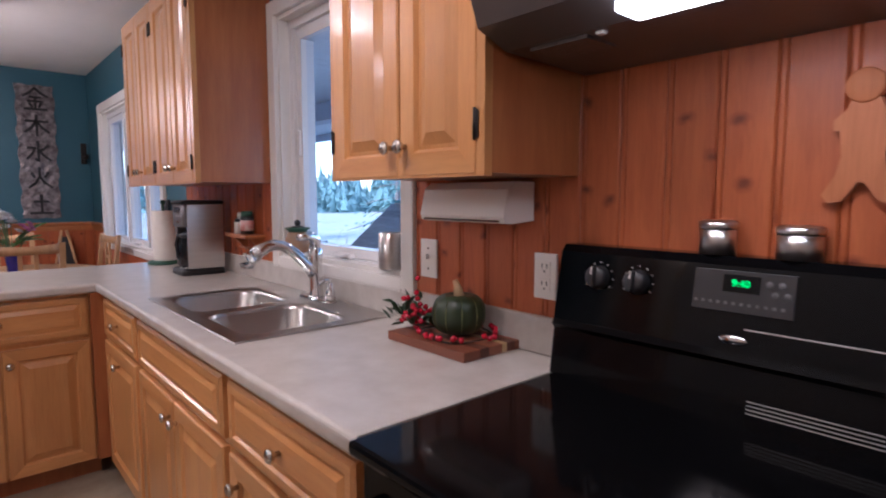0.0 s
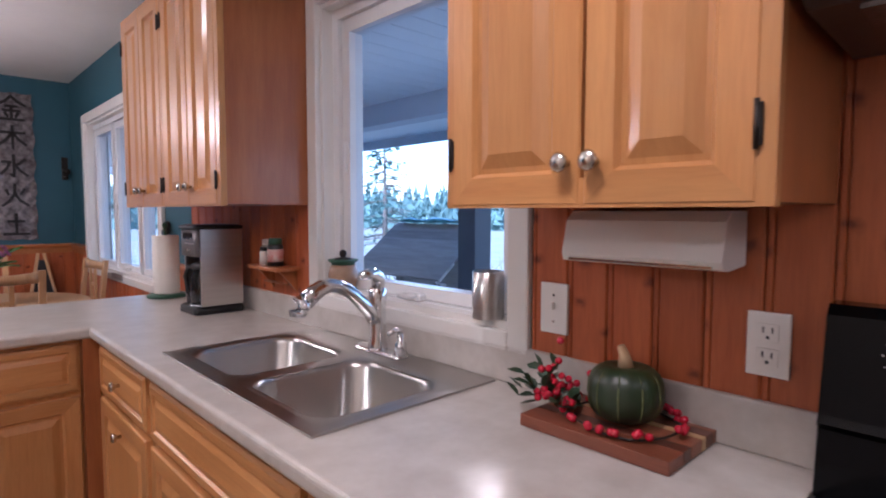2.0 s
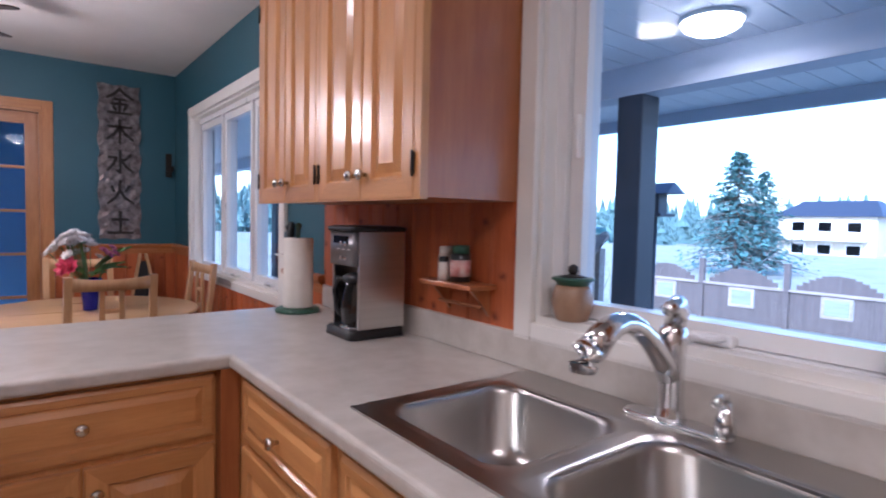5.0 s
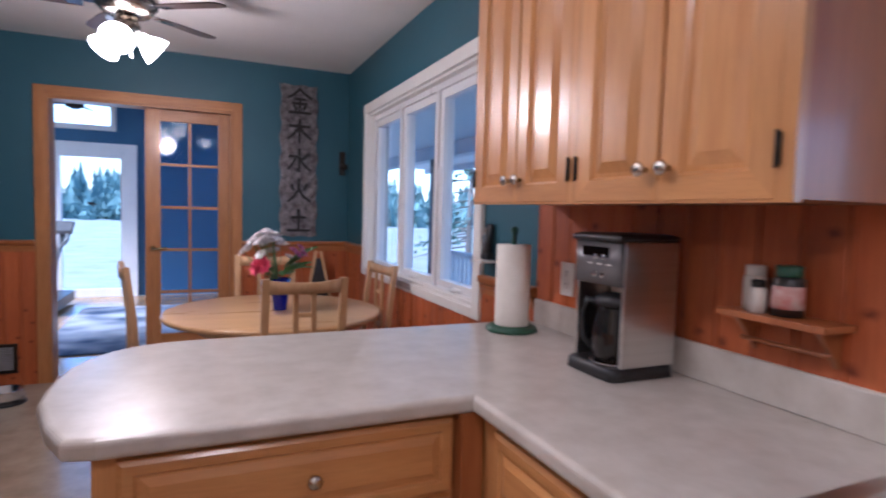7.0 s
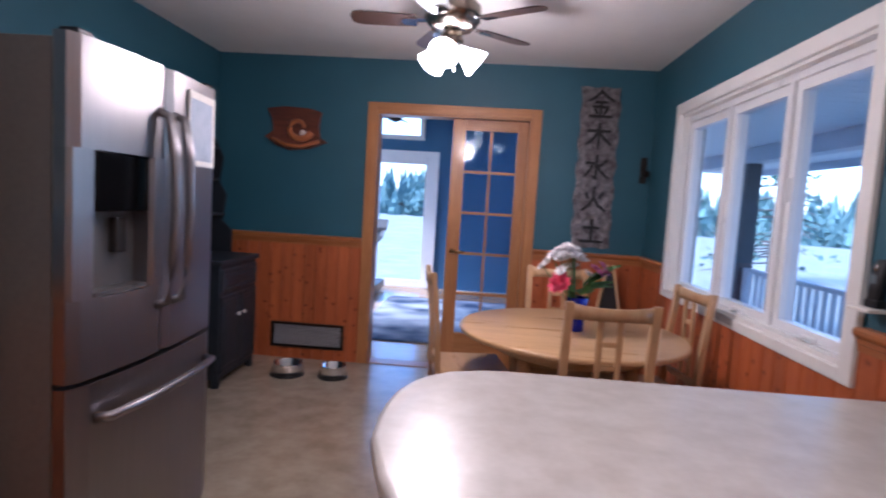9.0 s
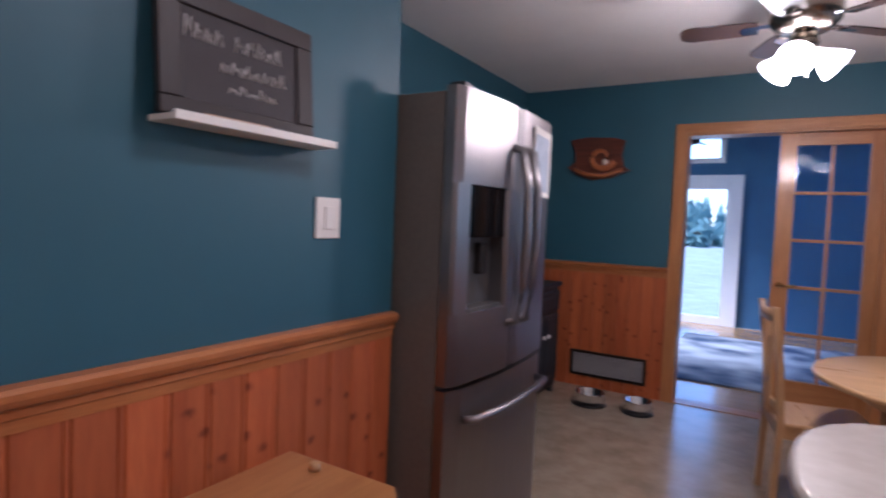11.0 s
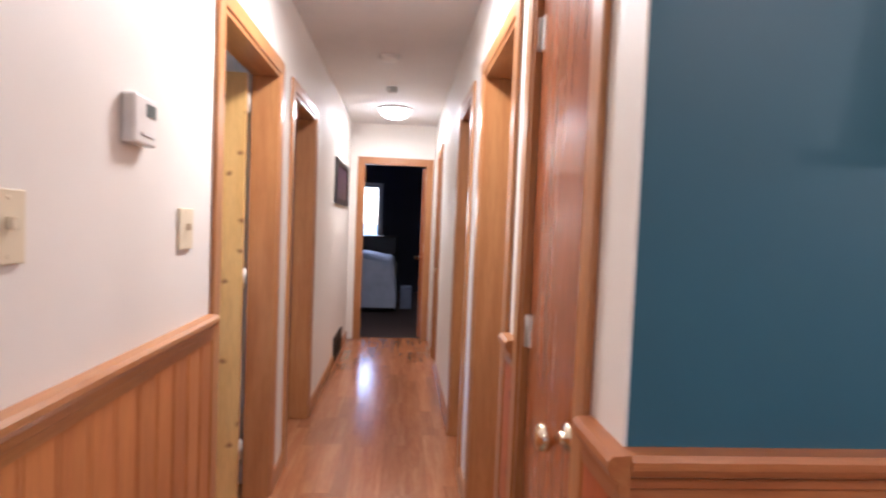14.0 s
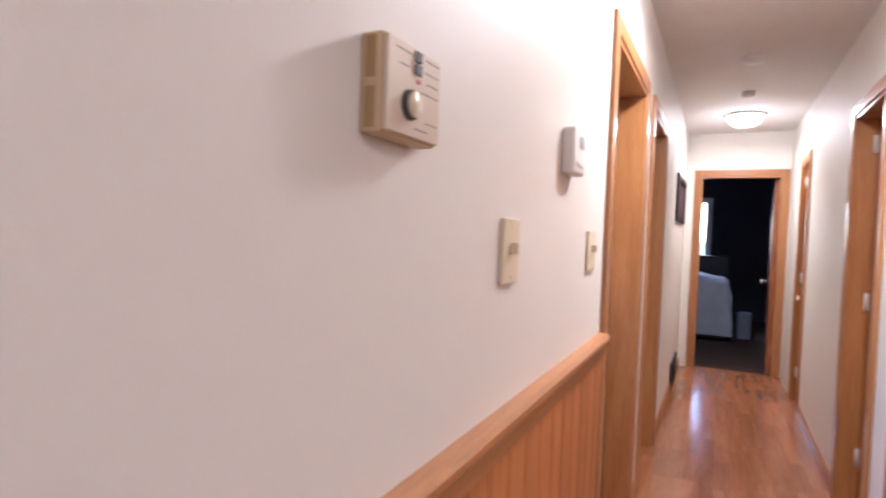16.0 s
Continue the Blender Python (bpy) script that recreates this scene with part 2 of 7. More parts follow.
# ---- builders ----
def B(*boxes, bevel=0.0):
    """A mesh of boxes (x0, x1, y0, y1, z0, z1), with their edges rounded by bevel."""
    bm = bmesh.new()
    for x0, x1, y0, y1, z0, z1 in boxes:
        r = bmesh.ops.create_cube(bm, size=1)
        bmesh.ops.transform(bm, verts=r["verts"], matrix=Matrix.Translation(((x0 + x1) / 2, (y0 + y1) / 2, (z0 + z1) / 2)) @ Matrix.Diagonal((abs(x1 - x0), abs(y1 - y0), abs(z1 - z0), 1)))
    if bevel:
        bmesh.ops.bevel(bm, geom=list(bm.edges), offset=bevel, segments=2, affect="EDGES", profile=0.5)
    return bm


def lathe(profile, centre=(0, 0, 0), steps=28, axis="z"):
    """A turned shape from (radius, height) pairs."""
    bm = bmesh.new()
    rings = []
    for r, h in profile:
        ring = []
        for k in range(steps):
            a = 2 * math.pi * k / steps
            ring.append(bm.verts.new((max(r, 1e-4) * math.cos(a), max(r, 1e-4) * math.sin(a), h)))
        rings.append(ring)
    for p, q in zip(rings, rings[1:]):
        for k in range(steps):
            bm.faces.new((p[k], p[(k + 1) % steps], q[(k + 1) % steps], q[k]))
    bm.faces.new(list(reversed(rings[0])))
    bm.faces.new(rings[-1])
    turn = {"z": Matrix(), "x": Matrix.Rotation(radians(90), 4, "Y"), "y": Matrix.Rotation(radians(-90), 4, "X"),
            "-x": Matrix.Rotation(radians(-90), 4, "Y"), "-y": Matrix.Rotation(radians(90), 4, "X")}[axis]
    bm.transform(Matrix.Translation(centre) @ turn)
    for f in bm.faces:
        f.smooth = True
    return bm


def tube(points, radius, steps=10, radii=None):
    """A round bar along points."""
    bm = bmesh.new()
    pts = [Vector(p) for p in points]
    rings = []
    for i, p in enumerate(pts):
        d = (pts[min(i + 1, len(pts) - 1)] - pts[max(i - 1, 0)]).normalized()
        u = d.cross(Vector((0, 0, 1)) if abs(d.z) < 0.95 else Vector((1, 0, 0))).normalized()
        v = d.cross(u)
        r = radii[i] if radii else radius
        rings.append([bm.verts.new(p + r * (math.cos(2 * math.pi * k / steps) * u + math.sin(2 * math.pi * k / steps) * v)) for k in range(steps)])
    for a, b in zip(rings, rings[1:]):
        for k in range(steps):
            bm.faces.new((a[k], a[(k + 1) % steps], b[(k + 1) % steps], b[k]))
    bm.faces.new(list(reversed(rings[0])))
    bm.faces.new(rings[-1])
    bmesh.ops.recalc_face_normals(bm, faces=bm.faces)
    for f in bm.faces:
        f.smooth = True
    return bm


def prism(outline, z0, z1, bevel=0.0):
    """A slab from a flat outline of (x, y)."""
    bm = bmesh.new()
    f = bm.faces.new([bm.verts.new((x, y, z0)) for x, y in outline])
    r = bmesh.ops.extrude_face_region(bm, geom=[f])
    bmesh.ops.translate(bm, verts=[v for v in r["geom"] if isinstance(v, bmesh.types.BMVert)], vec=(0, 0, z1 - z0))
    bmesh.ops.recalc_face_normals(bm, faces=bm.faces)
    if bevel:
        edges = [e for e in bm.edges if abs(e.verts[0].co.z - e.verts[1].co.z) < 1e-6]
        bmesh.ops.bevel(bm, geom=edges, offset=bevel, segments=3, affect="EDGES", profile=0.5)
    return bm


def merged(*bms):
    out = bmesh.new()
    for b in bms:
        me = bpy.data.meshes.new("tmp")
        b.to_mesh(me)
        b.free()
        out.from_mesh(me)
        bpy.data.meshes.remove(me)
    return out


def moved(bm, m):
    bm.transform(m)
    return bm


BASE = {}


def thing(name, base, label, category, group="", kind=""):
    """An Empty at a thing's base, to carry its parts."""
    ob = new(name)
    ob.empty_display_size = 0.05
    ob.location = base
    BASE[ob] = Vector(base)
    return tagged(ob, label, category, group, kind)


def part(name, bm, material, parent, label=""):
    """Links bm, given in world places, as one mesh under a thing or a part."""
    base = BASE.get(parent, Vector((0, 0, 0)))
    bm.transform(Matrix.Translation(-base))
    ob = solid(name, bm, material)
    BASE[ob] = base
    ob.parent = parent
    if label:
        ob["label"] = label
    return ob


def solid(name, bm, material):
    me = bpy.data.meshes.new(name)
    bmesh.ops.recalc_face_normals(bm, faces=bm.faces)
    bm.to_mesh(me)
    bm.free()
    me.materials.append(material)
    return new(name, me)


def setting(name, bm, material, label, category):
    ob = tagged(solid(name, bm, material), label, category, kind="structure")
    BASE[ob] = Vector((0, 0, 0))
    return ob


def loose(name, bm, material, label, category, group=""):
    """A thing of one mesh, with its origin at its base."""
    lo = Vector([min(v.co[i] for v in bm.verts) for i in range(3)])
    hi = Vector([max(v.co[i] for v in bm.verts) for i in range(3)])
    base = Vector(((lo.x + hi.x) / 2, (lo.y + hi.y) / 2, lo.z))
    bm.transform(Matrix.Translation(-base))
    ob = tagged(solid(name, bm, material), label, category, group)
    ob.location = base
    BASE[ob] = base
    return ob


def piece(name, mesh, parent, m):
    """A repeat that shares its mesh: a plank, a tile, a slat."""
    ob = new(name, mesh)
    ob.parent = parent
    ob.matrix_basis = m
    return ob


def mesh_of(name, bm, material):
    me = bpy.data.meshes.new(name)
    bmesh.ops.recalc_face_normals(bm, faces=bm.faces)
    bm.to_mesh(me)
    bm.free()
    me.materials.append(material)
    return me


def wall_boxes(axis, c0, c1, a0, a1, z0, z1, holes):
    """Boxes of a wall that runs along the other axis than axis, from a0 to a1, round its holes (a0, a1, z0, z1)."""
    out, cuts = [], sorted({a0, a1, *[h[0] for h in holes], *[h[1] for h in holes]})
    for p, q in zip(cuts, cuts[1:]):
        inside = [h for h in holes if h[0] <= p + 1e-6 and h[1] >= q - 1e-6]
        z = z0
        for h in sorted(inside, key=lambda h: h[2]):
            if h[2] > z:
                out.append((p, q, z, h[2]))
            z = h[3]
        if z < z1:
            out.append((p, q, z, z1))
    return B(*[(c0, c1, p, q, a, b) if axis == "x" else (p, q, c0, c1, a, b) for p, q, a, b in out])


def framed(bm_or_none, M, w, h, rings):
    """A rectangular moulded panel: rings of (inset, depth) from its edge inwards; x is right, y is up, z is out."""
    bm = bm_or_none or bmesh.new()
    loops = []
    for ins, d in rings:
        loops.append([bm.verts.new(M @ Vector(c)) for c in ((ins, ins, d), (w - ins, ins, d), (w - ins, h - ins, d), (ins, h - ins, d))])
    for p, q in zip(loops, loops[1:]):
        for k in range(4):
            bm.faces.new((p[k], p[(k + 1) % 4], q[(k + 1) % 4], q[k]))
    bm.faces.new(list(reversed(loops[0])))
    bm.faces.new(loops[-1])
    return bm


FACE_W = Matrix(((0, 0, -1, 0), (-1, 0, 0, 0), (0, 1, 0, 0), (0, 0, 0, 1)))  # out is -x, right is -y
FACE_S = Matrix(((1, 0, 0, 0), (0, 0, -1, 0), (0, 1, 0, 0), (0, 0, 0, 1)))   # out is -y, right is +x
RAISED = [(0, -0.020), (0, -0.004), (0.004, 0.0), (0.050, 0.0), (0.057, -0.009), (0.066, -0.009), (0.090, 0.0005)]
RAISED_SMALL = [(0, -0.020), (0, -0.006), (0.010, 0.0), (0.028, 0.0), (0.033, -0.006), (0.038, -0.006), (0.054, 0.0005)]


def knob(parent, place, axis="-x"):
    return part("knob", lathe([(0.006, 0), (0.006, 0.012), (0.014, 0.018), (0.016, 0.024), (0.012, 0.029), (0.002, 0.031)], place, 14, axis), NICKEL, parent, "satin nickel knob")

# ---- structure ----
XE, YN, XW, XC = 1.735, 7.17, -1.73, -0.885   # east, north and west walls of the big room; chalkboard wall
HY0, HY1, HX = 1.89, 2.842, -6.445           # hall side walls and its end wall
HZ = 2.46                                   # hall ceiling
KW = (2.06, 2.93, 1.026, 2.03)                # kitchen window opening (y, y, z, z)
DW = (4.70, 6.54, 0.870, 2.03)               # dining window opening
FD = (-0.43, 0.80, 0.0, 2.05)                # opening with the glazed doors
DH = 2.02                                   # head height of the hall doorways
D1, D2 = (-2.755, -1.93, 0.0, DH), (-3.84, -3.10, 0.0, DH)
R0, R1, R2, R3 = (-1.60, -1.09, 0.0, DH), (-2.56, -1.85, 0.0, DH), (-3.56, -2.96, 0.0, DH), (-5.62, -5.18, 0.0, DH)
HD = (2.03, 2.765, 0.0, DH)

setting("floor", B((XW - 0.12, XE + 0.15, -0.72, YN + 0.06, -0.12, 0.0)), VINYL_FLOOR, "beige mottled vinyl floor of the kitchen and dining room", "floor")
setting("hall_floor", B((HX - 4.6, XC - 0.12, HY0 - 2.5, HY1 + 2.6, -0.12, -0.005)), LAMINATE, "reddish laminate floor under the hall and side rooms", "floor")
setting("ceiling", B((XW - 0.12, XE + 0.15, -0.72, YN + 0.12, ZC, ZC + 0.12)), CEILING, "white textured ceiling over kitchen and dining room", "ceiling")
setting("hall_ceiling", B((HX - 4.6, XW - 0.121, HY0 - 2.5, HY1 + 2.6, HZ, HZ + 0.12)), CEILING, "white ceiling over the hall and side rooms", "ceiling")
wall_east = setting("wall_east", wall_boxes("x", XE, XE + 0.15, -0.72, YN + 0.12, 0, ZC, [KW, DW]), TEAL, "teal painted outer wall with two windows", "wall")
wall_north = setting("wall_north", wall_boxes("y", YN, YN + 0.12, XW - 0.12, XE, 0, ZC, [FD]), TEAL, "teal painted dining room wall with a doorway", "wall")
setting("wall_west", B((XW - 0.12, XW, 4.01, YN, 0, ZC)), TEAL, "teal painted wall behind fridge and hutch", "wall")
wall_chalk = setting("wall_chalkboard", B((XC - 0.12, XC, HY1 + 0.006, 4.13, 0, ZC)), TEAL, "teal painted wall with a chalkboard shelf", "wall")
setting("wall_niche", B((XW, XC - 0.12, 4.01, 4.13, 0, ZC)), TEAL, "teal return wall beside the fridge", "wall")
wall_hall_south = setting("wall_hall_south", wall_boxes("y", HY0 - 0.11, HY0, HX - 0.11, 0.02, 0, HZ, [D1, D2]), WHITE_WALL, "white hall wall with two doorways", "wall")
wall_hall_north = setting("wall_hall_north", wall_boxes("y", HY1, HY1 + 0.11, HX - 0.11, XC - 0.001, 0, HZ, [R0, R1, R2, R3]), WHITE_WALL, "white hall wall with four doorways", "wall")
wall_hall_end = setting("wall_hall_end", wall_boxes("x", HX - 0.11, HX, HY0, HY1, 0, HZ, [HD]), WHITE_WALL, "white wall with the bedroom doorway", "wall")
# two unseen walls, added to close the galley for reflections
setting("wall_galley_west", B((-0.09, 0.02, -0.60, HY0 - 0.11, 0, ZC)), WHITE_WALL, "unseen white wall added beside the kitchen galley", "wall")
setting("wall_south", B((-0.09, XE, -0.72, -0.60, 0, ZC)), WHITE_WALL, "unseen white wall added to close the kitchen galley", "wall")
setting("bedroom_floor", B((-10.9, HX - 0.125, -0.1, 4.3, -0.0045, 0.001)), mat("dark_bedroom_carpet", (0.05, 0.028, 0.024), (0.035, 0.02, 0.018), 0.9, scale=30, bump=0.4, bscale=300), "dark brown carpet of the bedroom", "floor")
# rooms off the hall, closed by plain walls
BED_WALL = mat("dark_navy_bedroom_paint", (0.020, 0.022, 0.05), (0.016, 0.018, 0.042), 0.6, bump=0.06, bscale=200)
setting("wall_bedroom_west", wall_boxes("x", -11.0, -10.9, -0.2, 4.4, 0, HZ, [(1.40, 2.03, 0.97, 2.03)]), BED_WALL, "dark navy bedroom wall with a window", "wall")
setting("wall_bedroom_sides", B((-10.9, HX - 0.11, 4.3, 4.4, 0, HZ), (-10.9, HX - 0.11, -0.2, -0.1, 0, HZ)), BED_WALL, "dark navy bedroom side walls", "wall")
setting("wall_bedroom_east", B((HX - 0.11, HX - 0.005, -0.1, HY0 - 0.112, 0, HZ), (HX - 0.11, HX - 0.005, HY1 + 0.112, 4.3, 0, HZ)), BED_WALL, "dark navy bedroom wall beside the door", "wall")
setting("wall_side_rooms_outer", merged(wall_boxes("y", HY0 - 2.4, HY0 - 2.3, HX, -0.1, 0, HZ, [(-2.9, -1.4, 0.9, 2.1), (-5.6, -4.4, 1.1, 2.0)]), wall_boxes("y", HY1 + 2.4, HY1 + 2.5, HX, XW - 0.125, 0, HZ, [(-2.9, -2.1, 0.9, 2.1)])), WHITE_WALL, "white outer walls of the side rooms with window openings", "wall")
setting("wall_side_rooms_south", B((-2.97, -2.87, HY0 - 2.3, HY0 - 0.112, 0, HZ)), WHITE_WALL, "white walls of the rooms south of the hall", "wall")
setting("wall_side_rooms_north", B((-2.82, -2.72, HY1 + 0.112, HY1 + 2.4, 0, HZ), (-1.86, -1.76, HY1 + 0.112, 4.0, 0, HZ), (-1.75, XC - 0.125, 3.35, 3.45, 0, HZ)), WHITE_WALL, "white walls of the rooms north of the hall", "wall")
# sun room beyond the glazed doors
BLUE_WALL = mat("blue_sunroom_paint", (0.05, 0.14, 0.27), (0.045, 0.125, 0.245), 0.55, bump=0.06, bscale=200)
SUN_FLOOR = wood("sunroom_oak_floor", (0.55, 0.33, 0.15), (0.44, 0.25, 0.10), "x", rough=0.2)
setting("sunroom_floor", B((-3.0, 1.75, YN + 0.06, 11.4, -0.12, -0.003)), SUN_FLOOR, "light oak floor of the sun room", "floor")
setting("sunroom_ceiling", B((-3.0, 1.75, YN + 0.12, 11.4, 3.2, 3.3)), CEILING, "white sun room ceiling", "ceiling")
setting("wall_sunroom_north", wall_boxes("y", 11.4, 11.52, -3.0, 1.75, 0, 3.2, [(-1.25, -0.36, 0.02, 2.02), (-1.35, -0.55, 2.35, 2.95)]), BLUE_WALL, "blue sun room wall with a glass door", "wall")
setting("wall_sunroom_sides", merged(wall_boxes("x", -3.12, -3.0, YN + 0.12, 11.52, 0, 3.2, [(7.9, 10.9, 0.5, 2.7)]), wall_boxes("x", 1.75, 1.87, YN + 0.12, 11.52, 0, 3.2, [(7.9, 10.9, 0.7, 2.6)])), BLUE_WALL, "blue sun room side walls with wide window openings", "wall")
setting("wall_sunroom_south", wall_boxes("y", YN + 0.121, YN + 0.14, -3.0, 1.75, 0, 3.2, [FD]), BLUE_WALL, "blue sun room face of the dining wall", "wall")


def casing(name, axis, face, out, hole, width, depth, mz, mh, label, sill=0.0):
    """Trim round a doorway or window: two legs and a head as parts."""
    a0, a1, z0, z1 = hole
    t = tagged(new(name), label, "door casing" if not sill else "window casing", kind="structure")
    BASE[t] = Vector((0, 0, 0))

    def bar(p, q, za, zb, m, n):
        lo, hi = sorted((face, face + out * depth))
        box = (lo, hi, p, q, za, zb) if axis == "x" else (p, q, lo, hi, za, zb)
        part(n, B(box, bevel=0.004), m, t)
    low = min(width, 0.05)
    bar(a0 - width, a0, z0 - (sill and low), z1 + width, mz, "casing_leg")
    bar(a1, a1 + width, z0 - (sill and low), z1 + width, mz, "casing_leg")
    bar(a0, a1, z1, z1 + width, mh, "casing_head")
    if sill:
        bar(a0, a1, z0 - low, z0, mh, "casing_sill")
    return t


def jambs(name, axis, c0, c1, hole, mz, mh, label, t=0.018, bottom=False):
    a0, a1, z0, z1 = hole
    boxes = [(a0, a0 + t, z0, z1), (a1 - t, a1, z0, z1), (a0 + t, a1 - t, z1 - t, z1)] + ([(a0 + t, a1 - t, z0, z0 + t)] if bottom else [])
    e = tagged(new(name), label, "door frame", kind="structure")
    BASE[e] = Vector((0, 0, 0))
    for i, (p, q, a, b) in enumerate(boxes):
        part("jamb" if i < 2 else "head_jamb", B((c0, c1, p, q, a, b) if axis == "x" else (p, q, c0, c1, a, b)), mz if i < 2 else mh, e)
    return e


casing("trim_glazed_doors", "y", YN, -1, FD, 0.072, 0.018, CASE_Z, CASE_X, "honey oak casing round the glazed doors")
jambs("door_frame_glazed", "y", YN - 0.012, YN + 0.15, FD, CASE_Z, CASE_X, "honey oak door frame")
for i, d in enumerate((D1, D2)):
    casing("trim_hall_south", "y", HY0, 1, d, 0.062, 0.016, CASE_Z, CASE_X, "honey oak casing round a hall doorway")
    jambs("door_frame_south", "y", HY0 - 0.118, HY0 + 0.008, d, CASE_Z, CASE_X, "honey oak door frame in the hall")
for i, d in enumerate((R0, R1, R2, R3)):
    casing("trim_hall_north", "y", HY1, -1, d, 0.062, 0.016, CASE_Z, CASE_X, "honey oak casing round a hall doorway")
    jambs("door_frame_north", "y", HY1 - 0.008, HY1 + 0.118, d, CASE_Z, CASE_X, "honey oak door frame in the hall")
casing("trim_bedroom_door", "x", HX, 1, HD, 0.062, 0.016, CASE_Z, CASE_Y, "honey oak casing round the bedroom doorway")
jambs("door_frame_bedroom", "x", HX - 0.118, HX + 0.008, HD, CASE_Z, CASE_Y, "honey oak frame of the bedroom door")


def window_unit(name, hole, sashes, label):
    """A white window in the east wall: deep reveal, frame, sashes with glass, cranks."""
    y0, y1, z0, z1 = hole
    w = tagged(new(name), label, "window", kind="structure")
    BASE[w] = Vector((0, 0, 0))
    fr = part("window_frame", wall_boxes("x", 1.775, 1.875, y0, y1, z0, z1, [(a - 0.004, b + 0.004, z0 + 0.024, z1 - 0.05) for a, b in sashes]), VINYL, w)
    part("reveal", B((XE - 0.002, 1.775, y0, y0 + 0.016, z0, z1), (XE - 0.002, 1.775, y1 - 0.016, y1, z0, z1), (XE - 0.002, 1.775, y0 + 0.016, y1 - 0.016, z1 - 0.016, z1)), TRIM, w)
    part("window_sill", B((XE - 0.003, 1.775, y0, y1, z0 - 0.004, z0 + 0.020), bevel=0.002), TRIM, w, "white painted sill")
    for a, b in sashes:
        s = part("sash", wall_boxes("x", 1.79, 1.845, a, b, z0 + 0.026, z1 - 0.052, [(a + 0.042, b - 0.042, z0 + 0.062, z1 - 0.098)]), VINYL, w)
        p = part("pane", B((1.815, 1.821, a + 0.042, b - 0.042, z0 + 0.062, z1 - 0.098)), GLASS, s, "clear pane")
        p.visible_shadow = False
        part("crank", merged(B((1.765, 1.792, (a + b) / 2 - 0.045, (a + b) / 2 + 0.045, z0 + 0.021, z0 + 0.044), bevel=0.006),
                             tube([(1.765, (a + b) / 2 - 0.03, z0 + 0.04), (1.745, (a + b) / 2 - 0.01, z0 + 0.036), (1.752, (a + b) / 2 + 0.04, z0 + 0.034)], 0.006, 8)), VINYL, s, "white folding crank")
        part("lock_lever", B((1.778, 1.792, b - 0.03, b - 0.014, 1.45, 1.56), bevel=0.004), VINYL, s)
    return w


window_unit("window_1", KW, [(KW[0] + 0.034, KW[1] - 0.054)], "white casement window over the kitchen sink")
third = (DW[1] - DW[0]) / 3
window_unit("window_2", DW, [(DW[0] + 0.012, DW[0] + third - 0.02), (DW[0] + third + 0.02, DW[0] + 2 * third - 0.02), (DW[0] + 2 * third + 0.02, DW[1] - 0.012)], "white three-part window beside the dining table")
casing("trim_window_kitchen", "x", XE, -1, (KW[0], KW[1], KW[2], KW[3]), 0.062, 0.022, TRIM, TRIM, "white painted casing of the kitchen window", sill=1)
casing("trim_window_dining", "x", XE, -1, (DW[0], DW[1], DW[2], DW[3]), 0.072, 0.024, TRIM, TRIM, "white painted casing of the dining window", sill=1)

# ---- kitchen ----
def rrect(x0, x1, y0, y1, r, z, n=5):
    out = []
    for cx, cy, a0 in ((x1 - r, y1 - r, 0), (x0 + r, y1 - r, 90), (x0 + r, y0 + r, 180), (x1 - r, y0 + r, 270)):
        for k in range(n + 1):
            a = radians(a0 + 90 * k / n)
            out.append((cx + r * math.cos(a), cy + r * math.sin(a), z))
    return out


def loft(rings, cap0=True, cap1=True, smooth=True):
    bm = bmesh.new()
    loops = [[bm.verts.new(p) for p in ring] for ring in rings]
    n = len(rings[0])
    for p, q in zip(loops, loops[1:]):
        for k in range(n):
            f = bm.faces.new((p[k], p[(k + 1) % n], q[(k + 1) % n], q[k]))
            f.smooth = smooth
    if cap0:
        bm.faces.new(list(reversed(loops[0])))
    if cap1:
        bm.faces.new(loops[-1])
    return bm


